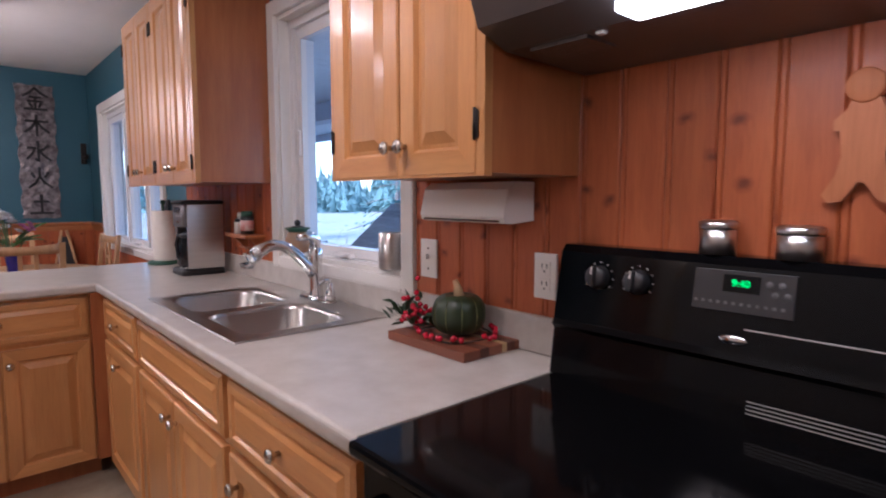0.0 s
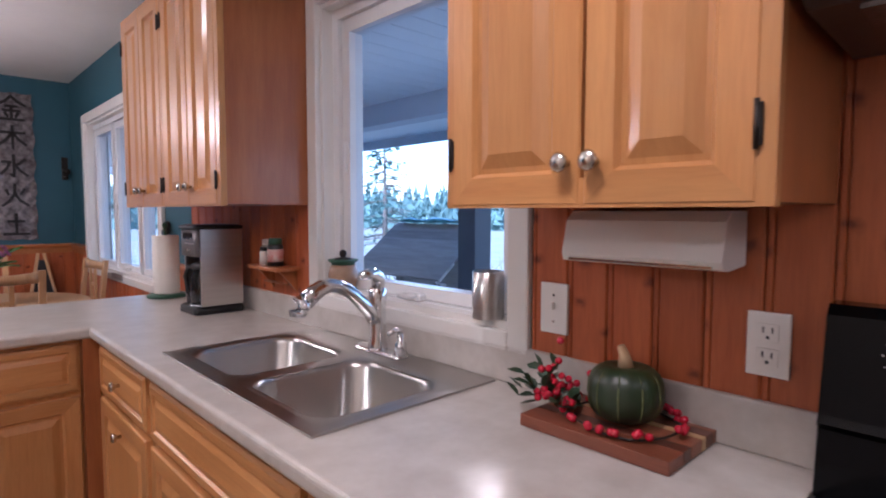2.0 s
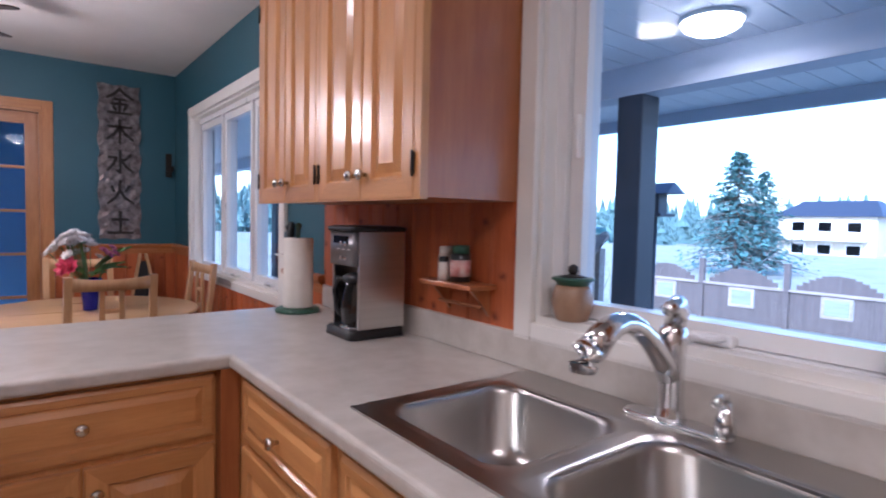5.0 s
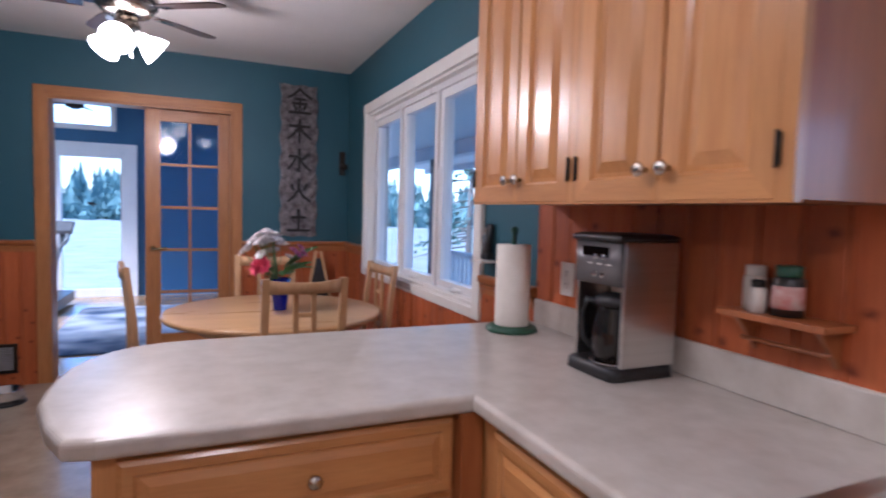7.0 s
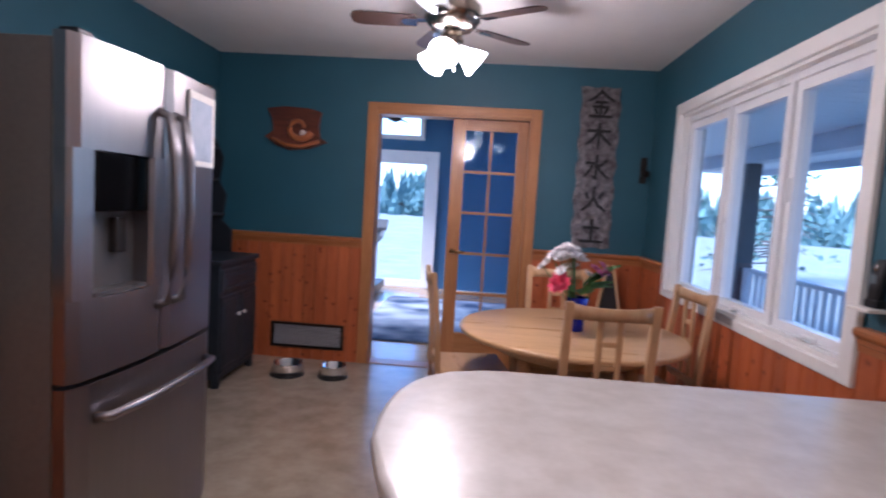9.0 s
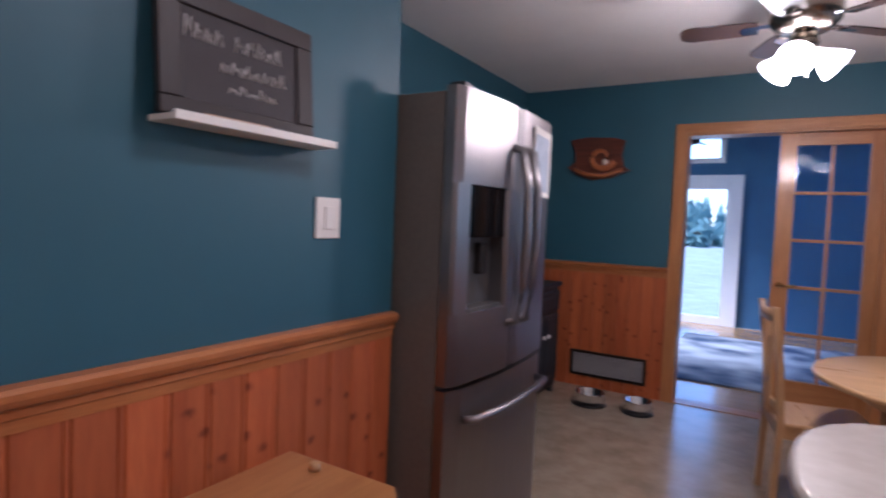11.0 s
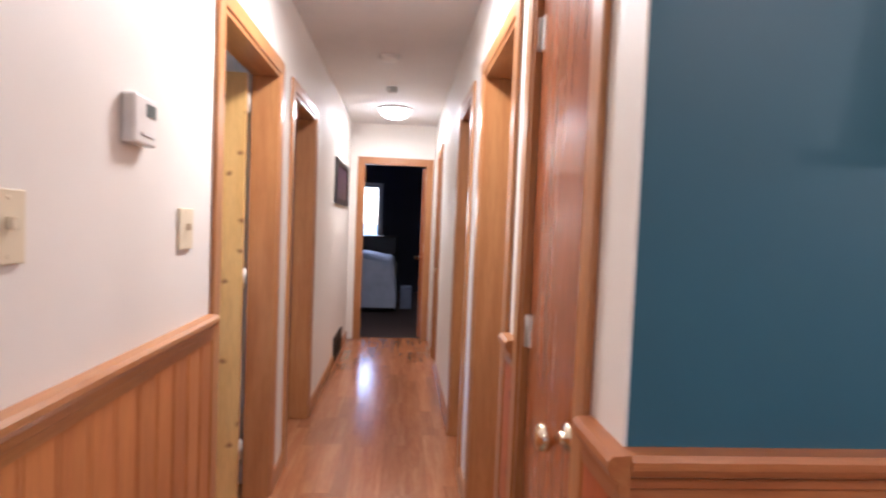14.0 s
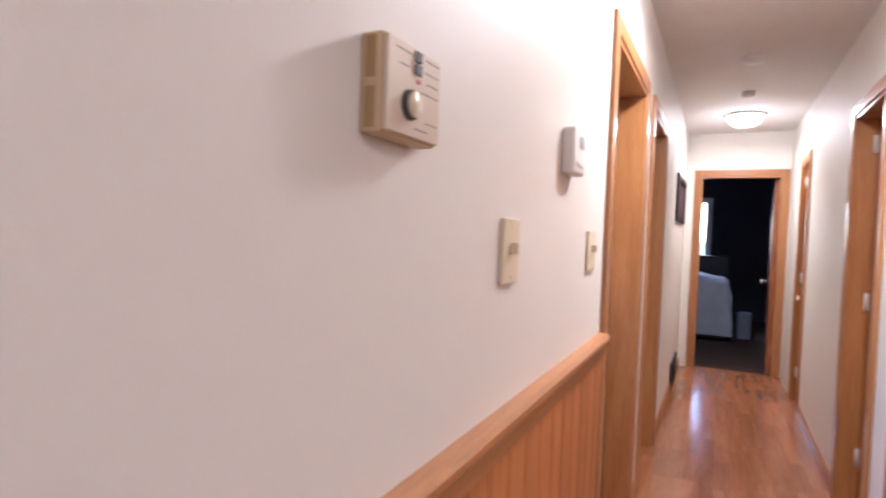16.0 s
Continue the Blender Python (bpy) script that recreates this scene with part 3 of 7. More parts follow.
def countertop():
    t = thing("countertop", (1.4, 2.8, 0.862), "pale mottled laminate countertop with a rounded peninsula end", "countertop")
    bm = bmesh.new()
    vs = {}

    def v(x, y):
        if (x, y) not in vs:
            vs[(x, y)] = bm.verts.new((x, y, 0.90))
        return vs[(x, y)]
    xs, ys = (1.12, 1.215, 1.675, XE - 0.002), (1.405, 2.10, 2.90, 3.50)
    for i in range(3):
        for j in range(3):
            if (i, j) != (1, 1):
                bm.faces.new([v(xs[i], ys[j]), v(xs[i + 1], ys[j]), v(xs[i + 1], ys[j + 1]), v(xs[i], ys[j + 1])])
    end = [(1.0, 3.5), (0.40, 3.502), (0.345, 3.515), (0.305, 3.60)]
    for k in range(9):
        a = k / 8
        end.append((0.262 + 0.30 * a ** 2.6 - 0.018 * math.sin(math.pi * a), 3.75 + 0.50 * math.sin(a * math.pi / 2) ** 1.1))
    ring = [v(xs[3], 3.50), v(xs[2], 3.50), v(xs[1], 3.50), v(xs[0], 3.50)] + [v(*p) for p in end] + [v(XE - 0.002, 4.25)]
    bm.faces.new(list(reversed(ring)))
    top = list(bm.faces)
    r = bmesh.ops.extrude_face_region(bm, geom=top)
    bmesh.ops.translate(bm, verts=[g for g in r["geom"] if isinstance(g, bmesh.types.BMVert)], vec=(0, 0, -0.040))
    bmesh.ops.recalc_face_normals(bm, faces=bm.faces)
    edges = []
    for e in bm.edges:
        if len(e.link_faces) == 2 and abs(abs(e.link_faces[0].normal.z) - abs(e.link_faces[1].normal.z)) > 0.5:
            c = (e.verts[0].co + e.verts[1].co) / 2
            if c.x < XE - 0.01 and c.y > 1.41 and not (1.2 < c.x < 1.69 and 2.05 < c.y < 2.95):
                edges.append(e)
    bmesh.ops.bevel(bm, geom=edges, offset=0.013, segments=4, affect="EDGES", profile=0.5)
    part("top", bm, COUNTER, t)
    part("backsplash", B((XE - 0.022, XE - 0.002, 1.405, 4.18, 0.8995, 0.994), bevel=0.005), COUNTER, t, "laminate upstand along the wall")


countertop()


def mitred_front(name, M, w, h, rings, mz, mh, parent):
    """A cabinet front: a raised panel in a frame of two stiles and two rails, mitred at the corners."""
    fw = rings[3][0]
    d = part(name, framed(None, M, w, h, [(fw + 0.002, -0.018), (fw + 0.002, rings[4][1] - 0.001)] + rings[5:]), mz, parent)
    sect = [(0.0, -0.020)] + rings[1:5] + [(rings[4][0], -0.020)]
    corner = (lambda i, z: (i, i, z), lambda i, z: (w - i, i, z), lambda i, z: (w - i, h - i, z), lambda i, z: (i, h - i, z))
    for k in range(4):
        p, q = corner[k], corner[(k + 1) % 4]
        bar = loft([[tuple(M @ Vector(p(i, z))) for i, z in sect], [tuple(M @ Vector(q(i, z))) for i, z in sect]], smooth=False)
        part("rail" if k % 2 == 0 else "stile", bar, mh if k % 2 == 0 else mz, d)
    return d


def door_w(parent, x, y_hi, y_lo, z0, z1, knob_at=None, name="door", rings=RAISED, m=CAB_Z):
    d = mitred_front(name, Matrix.Translation((x, y_hi, z0)) @ FACE_W, y_hi - y_lo, z1 - z0, rings, m, CAB_Y, parent)
    if knob_at:
        knob(d, (x - 0.001, *knob_at))
    return d


def door_s(parent, x_lo, x_hi, y, z0, z1, knob_at=None, name="door", rings=RAISED, m=CAB_Z):
    d = mitred_front(name, Matrix.Translation((x_lo, y, z0)) @ FACE_S, x_hi - x_lo, z1 - z0, rings, m, CAB_X, parent)
    if knob_at:
        knob(d, (knob_at[0], y - 0.001, knob_at[1]), "-y")
    return d


def base_unit(y0, y1, label, fronts):
    u = thing("base_cabinet", (1.45, (y0 + y1) / 2, 0), label, "cabinet", "base cabinets under the counter")
    if "sink" in label:
        part("body", B((1.152, XE - 0.03, y0 + 0.001, y1 - 0.001, 0.10, 0.70), (1.152, 1.172, y0 + 0.001, y1 - 0.001, 0.70, 0.861)), CAB_Z, u)
    else:
        part("body", B((1.152, XE - 0.03, y0 + 0.001, y1 - 0.001, 0.10, 0.861)), CAB_Z, u)
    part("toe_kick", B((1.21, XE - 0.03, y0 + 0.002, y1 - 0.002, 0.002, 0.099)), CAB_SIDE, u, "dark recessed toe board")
    for n, a, b, z0, z1, k in fronts:
        dr = n == "drawer_front"
        door_w(u, 1.132, b, a, z0, z1, k, n, RAISED_SMALL if dr else RAISED, CAB_Y if dr else CAB_Z)
    return u


base_unit(1.407, 2.01, "honey maple base cabinet with a drawer beside the stove", [("drawer_front", 1.425, 1.99, 0.682, 0.845, (1.70, 0.765)), ("door", 1.42, 1.99, 0.11, 0.662, (1.93, 0.60))])
base_unit(2.012, 2.875, "honey maple sink cabinet with two doors", [("drawer_front", 2.03, 2.855, 0.682, 0.845, None), ("door", 2.03, 2.438, 0.11, 0.662, (2.405, 0.605)), ("door", 2.444, 2.855, 0.11, 0.662, (2.477, 0.605))])
base_unit(2.877, 3.50, "honey maple corner cabinet with a narrow drawer", [("drawer_front", 2.90, 3.43, 0.682, 0.845, (3.16, 0.765)), ("door", 2.90, 3.43, 0.11, 0.662, (3.16, 0.60))])

pu = thing("base_cabinet", (0.78, 3.8, 0), "honey maple peninsula cabinet with a wide drawer", "cabinet", "base cabinets under the counter")
part("body", B((0.385, 1.128, 3.552, 4.06, 0.10, 0.861)), CAB_Z, pu)
part("corner_stile", B((1.098, 1.15, 3.502, 3.551, 0.10, 0.861)), CAB_SIDE, pu)
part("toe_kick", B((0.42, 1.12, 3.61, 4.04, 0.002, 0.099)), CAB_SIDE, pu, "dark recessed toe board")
door_s(pu, 0.425, 1.092, 3.532, 0.668, 0.843, (0.775, 0.757), "drawer_front", RAISED_SMALL, CAB_X)
door_s(pu, 0.425, 0.772, 3.532, 0.095, 0.648, (0.745, 0.585))
door_s(pu, 0.780, 1.092, 3.532, 0.095, 0.648, (0.805, 0.585))
corner = thing("corner_cabinet", (1.43, 3.8, 0), "honey maple blind corner cabinet body", "cabinet", "base cabinets under the counter")
part("body", B((1.152, XE - 0.03, 3.552, 4.06, 0.10, 0.861)), CAB_Z, corner)
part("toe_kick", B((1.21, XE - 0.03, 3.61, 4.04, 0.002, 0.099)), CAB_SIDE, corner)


def upper_unit(y0, y1, xf, z0, doors, label, hinge_z=(1.42, 2.05)):
    u = thing("wall_cabinet", (1.58, (y0 + y1) / 2, z0), label, "cabinet", "wall cabinets")
    part("body", B((xf + 0.022, XE - 0.014, y0, y1, z0 + 0.006, 2.17)), CAB_SIDE, u, "reddish side panel")
    part("face_frame", wall_boxes("x", xf, xf + 0.0215, y0, y1, z0, 2.172, [(y0 + 0.045, y1 - 0.045, z0 + 0.045, 2.12)]), CAB_Z, u)
    for a, b, k in doors:
        d = door_w(u, xf - 0.002, b, a, z0 + 0.003, 2.16, (k, z0 + 0.068))
        e = a if abs(k - b) < abs(k - a) else b
        for hz in hinge_z:
            part("hinge", merged(B((xf - 0.005, xf - 0.001, e - 0.005, e + 0.006, hz - 0.026, hz + 0.026), bevel=0.0015), tube([(xf - 0.005, e + 0.002, hz - 0.030), (xf - 0.005, e + 0.002, hz + 0.030)], 0.0035, 8)), DARK_IRON, d, "dark bronze hinge")
    return u


upper_unit(2.995, 3.552, 1.402, 1.335, [(3.022, 3.272, 3.245), (3.278, 3.538, 3.305)], "honey maple wall cabinet over the coffee maker")
upper_unit(3.554, 4.09, 1.402, 1.335, [(3.568, 3.818, 3.79), (3.824, 4.078, 3.85)], "honey maple wall cabinet beside the dining window")
upper_unit(1.408, 1.962, 1.418, 1.322, [(1.428, 1.668, 1.645), (1.674, 1.948, 1.695)], "honey maple wall cabinet over the paper dispenser")


def sink():
    s = thing("kitchen_sink", (1.45, 2.5, 0.90), "brushed steel double bowl sink set in the counter", "sink")
    bowls = [(1.232, 1.585, 2.125, 2.485), (1.232, 1.585, 2.525, 2.885)]
    bm = bmesh.new()
    xs, ys = (1.192, 1.240, 1.577, 1.702), (2.085, 2.133, 2.477, 2.533, 2.877, 2.925)
    grid = {(x, y): bm.verts.new((x, y, 0.9055)) for x in xs for y in ys}
    for i in range(3):
        for j in range(5):
            if not (i == 1 and j in (1, 3)):
                bm.faces.new([grid[(xs[i], ys[j])], grid[(xs[i + 1], ys[j])], grid[(xs[i + 1], ys[j + 1])], grid[(xs[i], ys[j + 1])]])
    r = bmesh.ops.extrude_face_region(bm, geom=list(bm.faces))
    bmesh.ops.translate(bm, verts=[g for g in r["geom"] if isinstance(g, bmesh.types.BMVert)], vec=(0, 0, -0.005))
    part("rim", bm, STEEL_H, s)
    for x0, x1, y0, y1 in bowls:
        prof = [(-0.012, 0.9058, 0.006), (0.0, 0.9064, 0.080), (0.007, 0.902, 0.080), (0.012, 0.89, 0.080), (0.028, 0.77, 0.085), (0.045, 0.745, 0.080), (0.08, 0.735, 0.06)]
        b = part("bowl", loft([rrect(x0 + o, x1 - o, y0 + o, y1 - o, rr, z) for o, z, rr in prof], cap0=False), STEEL_H, s, "deep rounded steel bowl")
        part("drain", lathe([(0.045, 0.0), (0.043, 0.004), (0.03, 0.003), (0.012, 0.006)], ((x0 + x1) / 2 + 0.03, (y0 + y1) / 2, 0.735), 20), CHROME, b, "chrome drain strainer")
    return s


sink()
fa = thing("kitchen_faucet", (1.655, 2.50, 0.9055), "chrome pull-out faucet behind the sink", "faucet")
part("escutcheon", loft([rrect(1.628, 1.685, 2.38, 2.60, 0.026, 0.9057), rrect(1.630, 1.683, 2.382, 2.598, 0.025, 0.913), rrect(1.636, 1.677, 2.388, 2.592, 0.02, 0.916)]), CHROME, fa)
part("body", lathe([(0.030, 0), (0.028, 0.01), (0.024, 0.03), (0.024, 0.13), (0.027, 0.15), (0.025, 0.175), (0.012, 0.19)], (1.655, 2.50, 0.914), 20), CHROME, fa)
sp = [(1.645, 2.500, 1.00)]
for k in range(9):
    a = k / 8
    sp.append((1.625 - 0.20 * a, 2.500 + 0.012 * a, 1.03 + 0.10 * math.sin(a * 2.2) - 0.035 * a * a))
part("spout", tube(sp, 0.018, 14, [0.022, 0.021, 0.020, 0.019, 0.019, 0.019, 0.020, 0.022, 0.024, 0.025]), CHROME, fa)
part("spray_head", tube([sp[-1], (1.412, 2.513, 1.072), (1.404, 2.513, 1.052), (1.403, 2.513, 1.040)], 0.024, 14, [0.025, 0.027, 0.025, 0.021]), CHROME, fa)
part("lever", tube([(1.655, 2.50, 1.09), (1.650, 2.49, 1.125), (1.620, 2.475, 1.143), (1.57, 2.465, 1.138)], 0.012, 12, [0.020, 0.022, 0.017, 0.011]), CHROME, fa)
so = thing("soap_pump", (1.655, 2.395, 0.9055), "small chrome soap pump beside the faucet", "soap pump")
part("collar", lathe([(0.018, 0), (0.017, 0.03), (0.012, 0.036), (0.010, 0.06)], (1.655, 2.395, 0.9165), 16), CHROME, so)
part("nozzle", tube([(1.655, 2.395, 0.972), (1.655, 2.395, 0.985), (1.635, 2.395, 0.988), (1.612, 2.395, 0.980)], 0.007, 10), CHROME, so)


def range_cooker():
    s = thing("electric_range", (1.42, 1.0, 0), "black enamel electric range with a glass cooktop", "stove")
    y0, y1 = 0.64, 1.40
    part("body", B((1.135, XE - 0.02, y0, y1, 0.03, 0.878), bevel=0.004), BLACK_GLOSS, s)
    part("cooktop", B((1.105, 1.655, y0, y1, 0.879, 0.903), bevel=0.008), BLACK_GLOSS, s, "black glass cooktop")
    d = part("oven_door", B((1.100, 1.134, y0 + 0.01, y1 - 0.01, 0.20, 0.80), bevel=0.006), BLACK_GLOSS, s)
    part("handle", tube([(1.10, y0 + 0.06, 0.76), (1.06, y0 + 0.07, 0.762), (1.055, 1.0, 0.764), (1.06, y1 - 0.07, 0.762), (1.10, y1 - 0.06, 0.76)], 0.011, 10), BLACK, d)
    part("drawer", B((1.105, 1.134, y0 + 0.01, y1 - 0.01, 0.04, 0.19), bevel=0.006), BLACK_GLOSS, s)
    prof = [(1.617, 0.903), (1.619, 0.918), (1.630, 1.00), (1.622, 1.010), (1.628, 1.022), (1.655, 1.165), (1.668, 1.180), (1.715, 1.180), (1.720, 0.903)]
    part("backguard", loft([[(x, y, z) for x, z in prof] for y in (y0, y1)], smooth=False), BLACK_GLOSS, s, "tall glossy control panel")

    def on_panel(y, z, out=0.002):
        return (1.628 + (z - 1.022) / 0.143 * 0.027 - out, y, z)
    tilt = Matrix.Rotation(radians(-10.7), 4, "Y")
    for ky in (1.30, 1.215, 0.79, 0.715):
        p = on_panel(ky, 1.118, 0.0)
        k = part("control_knob", moved(merged(lathe([(0.024, 0), (0.022, 0.02), (0.018, 0.024)], (0, 0, 0), 20, "-x"), B((-0.034, -0.02, -0.004, 0.004, -0.02, 0.02), bevel=0.002)), Matrix.Translation(p) @ Matrix.Rotation(radians(10.7), 4, "Y")), BLACK, s)
        part("dial_mark", moved(B((-0.0355, -0.0345, -0.0012, 0.0012, 0.004, 0.019)), Matrix.Translation(p) @ Matrix.Rotation(radians(10.7), 4, "Y")), PLASTIC, k)
        for q in range(9):
            a = radians(-120 + 30 * q)
            c = on_panel(ky + 0.031 * math.sin(a), 1.118 + 0.031 * math.cos(a), 0.0015)
            part("dial_tick", B((c[0] - 0.0006, c[0] + 0.0006, c[1] - 0.0014, c[1] + 0.0014, c[2] - 0.001, c[2] + 0.001)), PLASTIC, k)
    panel_m = mat("range_display_bezel", (0.02, 0.02, 0.022), None, 0.25, bump=0)
    line_m = mat("range_print", (0.10, 0.10, 0.10), None, 0.5, bump=0)
    c = on_panel(1.028, 1.122)
    bz = part("display_panel", moved(B((-0.001, 0.001, -0.080, 0.080, -0.034, 0.036), bevel=0.0005), Matrix.Translation(c) @ Matrix.Rotation(radians(10.7), 4, "Y")), panel_m, s)
    scr = part("screen", moved(B((-0.0025, -0.0015, -0.028, 0.030, 0.0, 0.029)), Matrix.Translation(c) @ Matrix.Rotation(radians(10.7), 4, "Y")), BLACK_GLOSS, bz)
    for q in range(12):
        part("button_print", moved(B((-0.0024, -0.0016, 0.070 - 0.0125 * q, 0.075 - 0.0125 * q, -0.022, -0.017)), Matrix.Translation(c) @ Matrix.Rotation(radians(10.7), 4, "Y")), line_m, bz)
    for q in range(4):
        part("button_print", moved(lathe([(0.0055, 0), (0.005, 0.001)], (-0.001, -0.042 - 0.009 * q, 0.018 - 0.016 * (q % 2)), 12, "-x"), Matrix.Translation(c) @ Matrix.Rotation(radians(10.7), 4, "Y")), line_m, bz)
    txt = bpy.data.curves.new("clock_digits", "FONT")
    txt.body, txt.size, txt.align_x, txt.align_y, txt.extrude = "9:40", 0.017, "CENTER", "CENTER", 0.0003
    txt.materials.append(mat("green_digits", (0.03, 0.8, 0.12), (0.03, 0.8, 0.12), 0.5, bump=0, emit=0.28))
    tob = new("clock_digits", txt)
    tob.parent = bz
    tob.matrix_basis = Matrix.Translation(Vector(c) - BASE[s]) @ Matrix.Rotation(radians(10.7), 4, "Y") @ Matrix.Translation((-0.004, 0.001, 0.0145)) @ Matrix(((0, 0, -1, 0), (-1, 0, 0, 0), (0, 1, 0, 0), (0, 0, 0, 1)))
    part("badge", moved(lathe([(0.024, 0), (0.022, 0.003), (0.012, 0.005), (0.001, 0.0055)], (0, 0, 0), 20, "-x"), Matrix.Translation((1.6325, 1.033, 1.043)) @ Matrix.Diagonal((1, 1, 0.38, 1))), CHROME, s, "small oval chrome badge")
    # pale colour carries the hood lamp's glint on the trim lines
    silver = mat("silver_trim_glint", (0.62, 0.59, 0.55), None, 0.35, 0.3, bump=0)
    for q in range(4):
        part("vent_trim", B((1.6195 + 0.0009 * q, 1.629, 0.66, 1.003, 0.927 + 0.0065 * q, 0.9285 + 0.0065 * q)), silver, s)
    part("seam_trim", B((1.633, 1.640, y0 + 0.004, 1.017, 1.062, 1.0638)), silver, s)


range_cooker()


def hood():
    h = thing("range_hood", (1.55, 1.0, 1.53), "dark under-cabinet range hood with a lit strip", "range hood")
    dark = mat("hood_dark_enamel", (0.075, 0.060, 0.053), (0.06, 0.048, 0.042), 0.35, bump=0.03)
    prof = [(1.720, 1.545), (1.46, 1.552), (1.385, 1.580), (1.355, 1.66), (1.355, 1.78), (1.720, 1.78)]
    part("shell", loft([[(x, y, z) for x, z in prof] for y in (0.63, 1.395)], smooth=False), dark, h)
    part("lamp_cover", B((1.385, 1.450, 0.72, 1.12, 1.5435, 1.5575), bevel=0.001), mat("hood_lit_cover", (1, 0.95, 0.86), (1, 0.95, 0.86), 0.4, bump=0, emit=2.5), h, "lit white lamp cover")
    part("filter", B((1.472, 1.56, 1.225, 1.345, 1.5455, 1.5525)), mat("hood_filter_mesh", (0.22, 0.20, 0.19), (0.12, 0.11, 0.10), 0.45, 0.8, scale=120, bump=0.4, bscale=200), h, "grey mesh grease filter")
    part("rocker_switch", B((1.472, 1.486, 1.195, 1.210, 1.5465, 1.555), bevel=0.002), PLASTIC, h)


hood()
for i, (cy, r, hh) in enumerate(((1.089, 0.030, 0.060), (0.960, 0.033, 0.055))):
    t = thing("spice_tin", (1.692, cy, 1.18), "small steel tin with a lid on the range", "tin", "tins on the range")
    part("body", lathe([(r, 0.0), (r, hh * 0.72), (r - 0.002, hh * 0.73)], (1.692, cy, 1.1805), 28), STEEL, t)
    part("lid", lathe([(r + 0.001, 0), (r + 0.002, 0.004), (r + 0.002, hh * 0.2), (r - 0.006, hh * 0.26)], (1.692, cy, 1.1805 + hh * 0.74), 28), STEEL, t)
pts = [(0.022, 0.222), (0.030, 0.20), (0.050, 0.178), (0.050, 0.158), (0.038, 0.155), (0.034, 0.10), (0.042, 0.06), (0.064, 0.018), (0.052, 0.0), (0.028, 0.006), (0.006, 0.044)]
pts = pts + [(-x, z) for x, z in reversed(pts)]
body = [(1.705, 0.888 + x * 0.8, 1.272 + z * 0.72) for x, z in pts]
gb = loft([body, [(1.7215, y, z) for _, y, z in body]], smooth=False)
gh = lathe([(0.026, 0), (0.026, 0.017), (0.024, 0.0185), (0.001, 0.0186)], (1.7215, 0.890, 1.272 + 0.178), 24, "-x")
loose("wooden_cutout", merged(gb, gh), wood("cutout_plywood", (0.56, 0.20, 0.07), (0.46, 0.15, 0.05), "z", coat=0.0, rough=0.6), "plain wooden cut-out figure hung on the pine wall", "wall decoration")


def plate(name, y0, y1, z0, z1, label, kind_):
    p = thing(name, (XE - 0.013, (y0 + y1) / 2, z0), label, kind_)
    part("cover_plate", B((XE - 0.020, XE - 0.0125, y0, y1, z0, z1), bevel=0.0025), PLASTIC, p)
    cy, cz = (y0 + y1) / 2, (z0 + z1) / 2
    return p, cy, cz


p, cy, cz = plate("light_switch", 1.890, 1.962, 1.043, 1.157, "white toggle switch plate on the pine wall", "switch")
part("toggle", B((XE - 0.032, XE - 0.0205, cy - 0.004, cy + 0.004, cz - 0.002, cz + 0.014), bevel=0.002), PLASTIC, p)
for dz in (-0.03, 0.03):
    part("screw", lathe([(0.0035, 0), (0.003, 0.001)], (XE - 0.0203, cy, cz + dz), 10, "-x"), NICKEL, p)


def duplex(p, cy, cz, x=XE - 0.0203):
    for dz in (-0.021, 0.021):
        f = part("socket", B((x - 0.002, x, cy - 0.017, cy + 0.017, cz + dz - 0.015, cz + dz + 0.015), bevel=0.0008), PLASTIC, p)
        for dy in (-0.007, 0.007):
            part("slot", B((x - 0.0026, x - 0.0018, cy + dy - 0.0013, cy + dy + 0.0013, cz + dz - 0.001, cz + dz + 0.009)), BLACK, f)
        part("slot", B((x - 0.0026, x - 0.0018, cy - 0.0025, cy + 0.0025, cz + dz - 0.011, cz + dz - 0.006)), BLACK, f)


p, cy, cz = plate("power_outlet", 1.460, 1.527, 1.038, 1.148, "white duplex outlet plate beside the range", "outlet")
duplex(p, cy, cz)
p, cy, cz = plate("power_outlet", 3.948, 4.020, 1.032, 1.146, "white duplex outlet plate behind the coffee maker", "outlet")
duplex(p, cy, cz)

# paper and film dispenser under the cabinet
dsp = thing("wrap_dispenser", (1.67, 1.69, 1.21), "white plastic wrap dispenser under the wall cabinet", "dispenser")
prof = [(1.720, 1.318), (1.650, 1.318), (1.628, 1.300), (1.612, 1.235), (1.618, 1.222), (1.640, 1.218), (1.720, 1.224)]
part("case", loft([[(x, y, z) for x, z in prof] for y in (1.534, 1.538, 1.832, 1.836)], smooth=False), PLASTIC, dsp)
part("cutter_bar", B((1.611, 1.616, 1.55, 1.82, 1.2225, 1.2275)), NICKEL, dsp)
part("print", moved(B((-0.0006, 0.0, 1.550, 1.615, 0, 0.010)), Matrix.Translation((1.6165, 0, 1.240))), mat("green_print", (0.12, 0.22, 0.10), None, 0.6, bump=0), dsp, "small green printed mark")

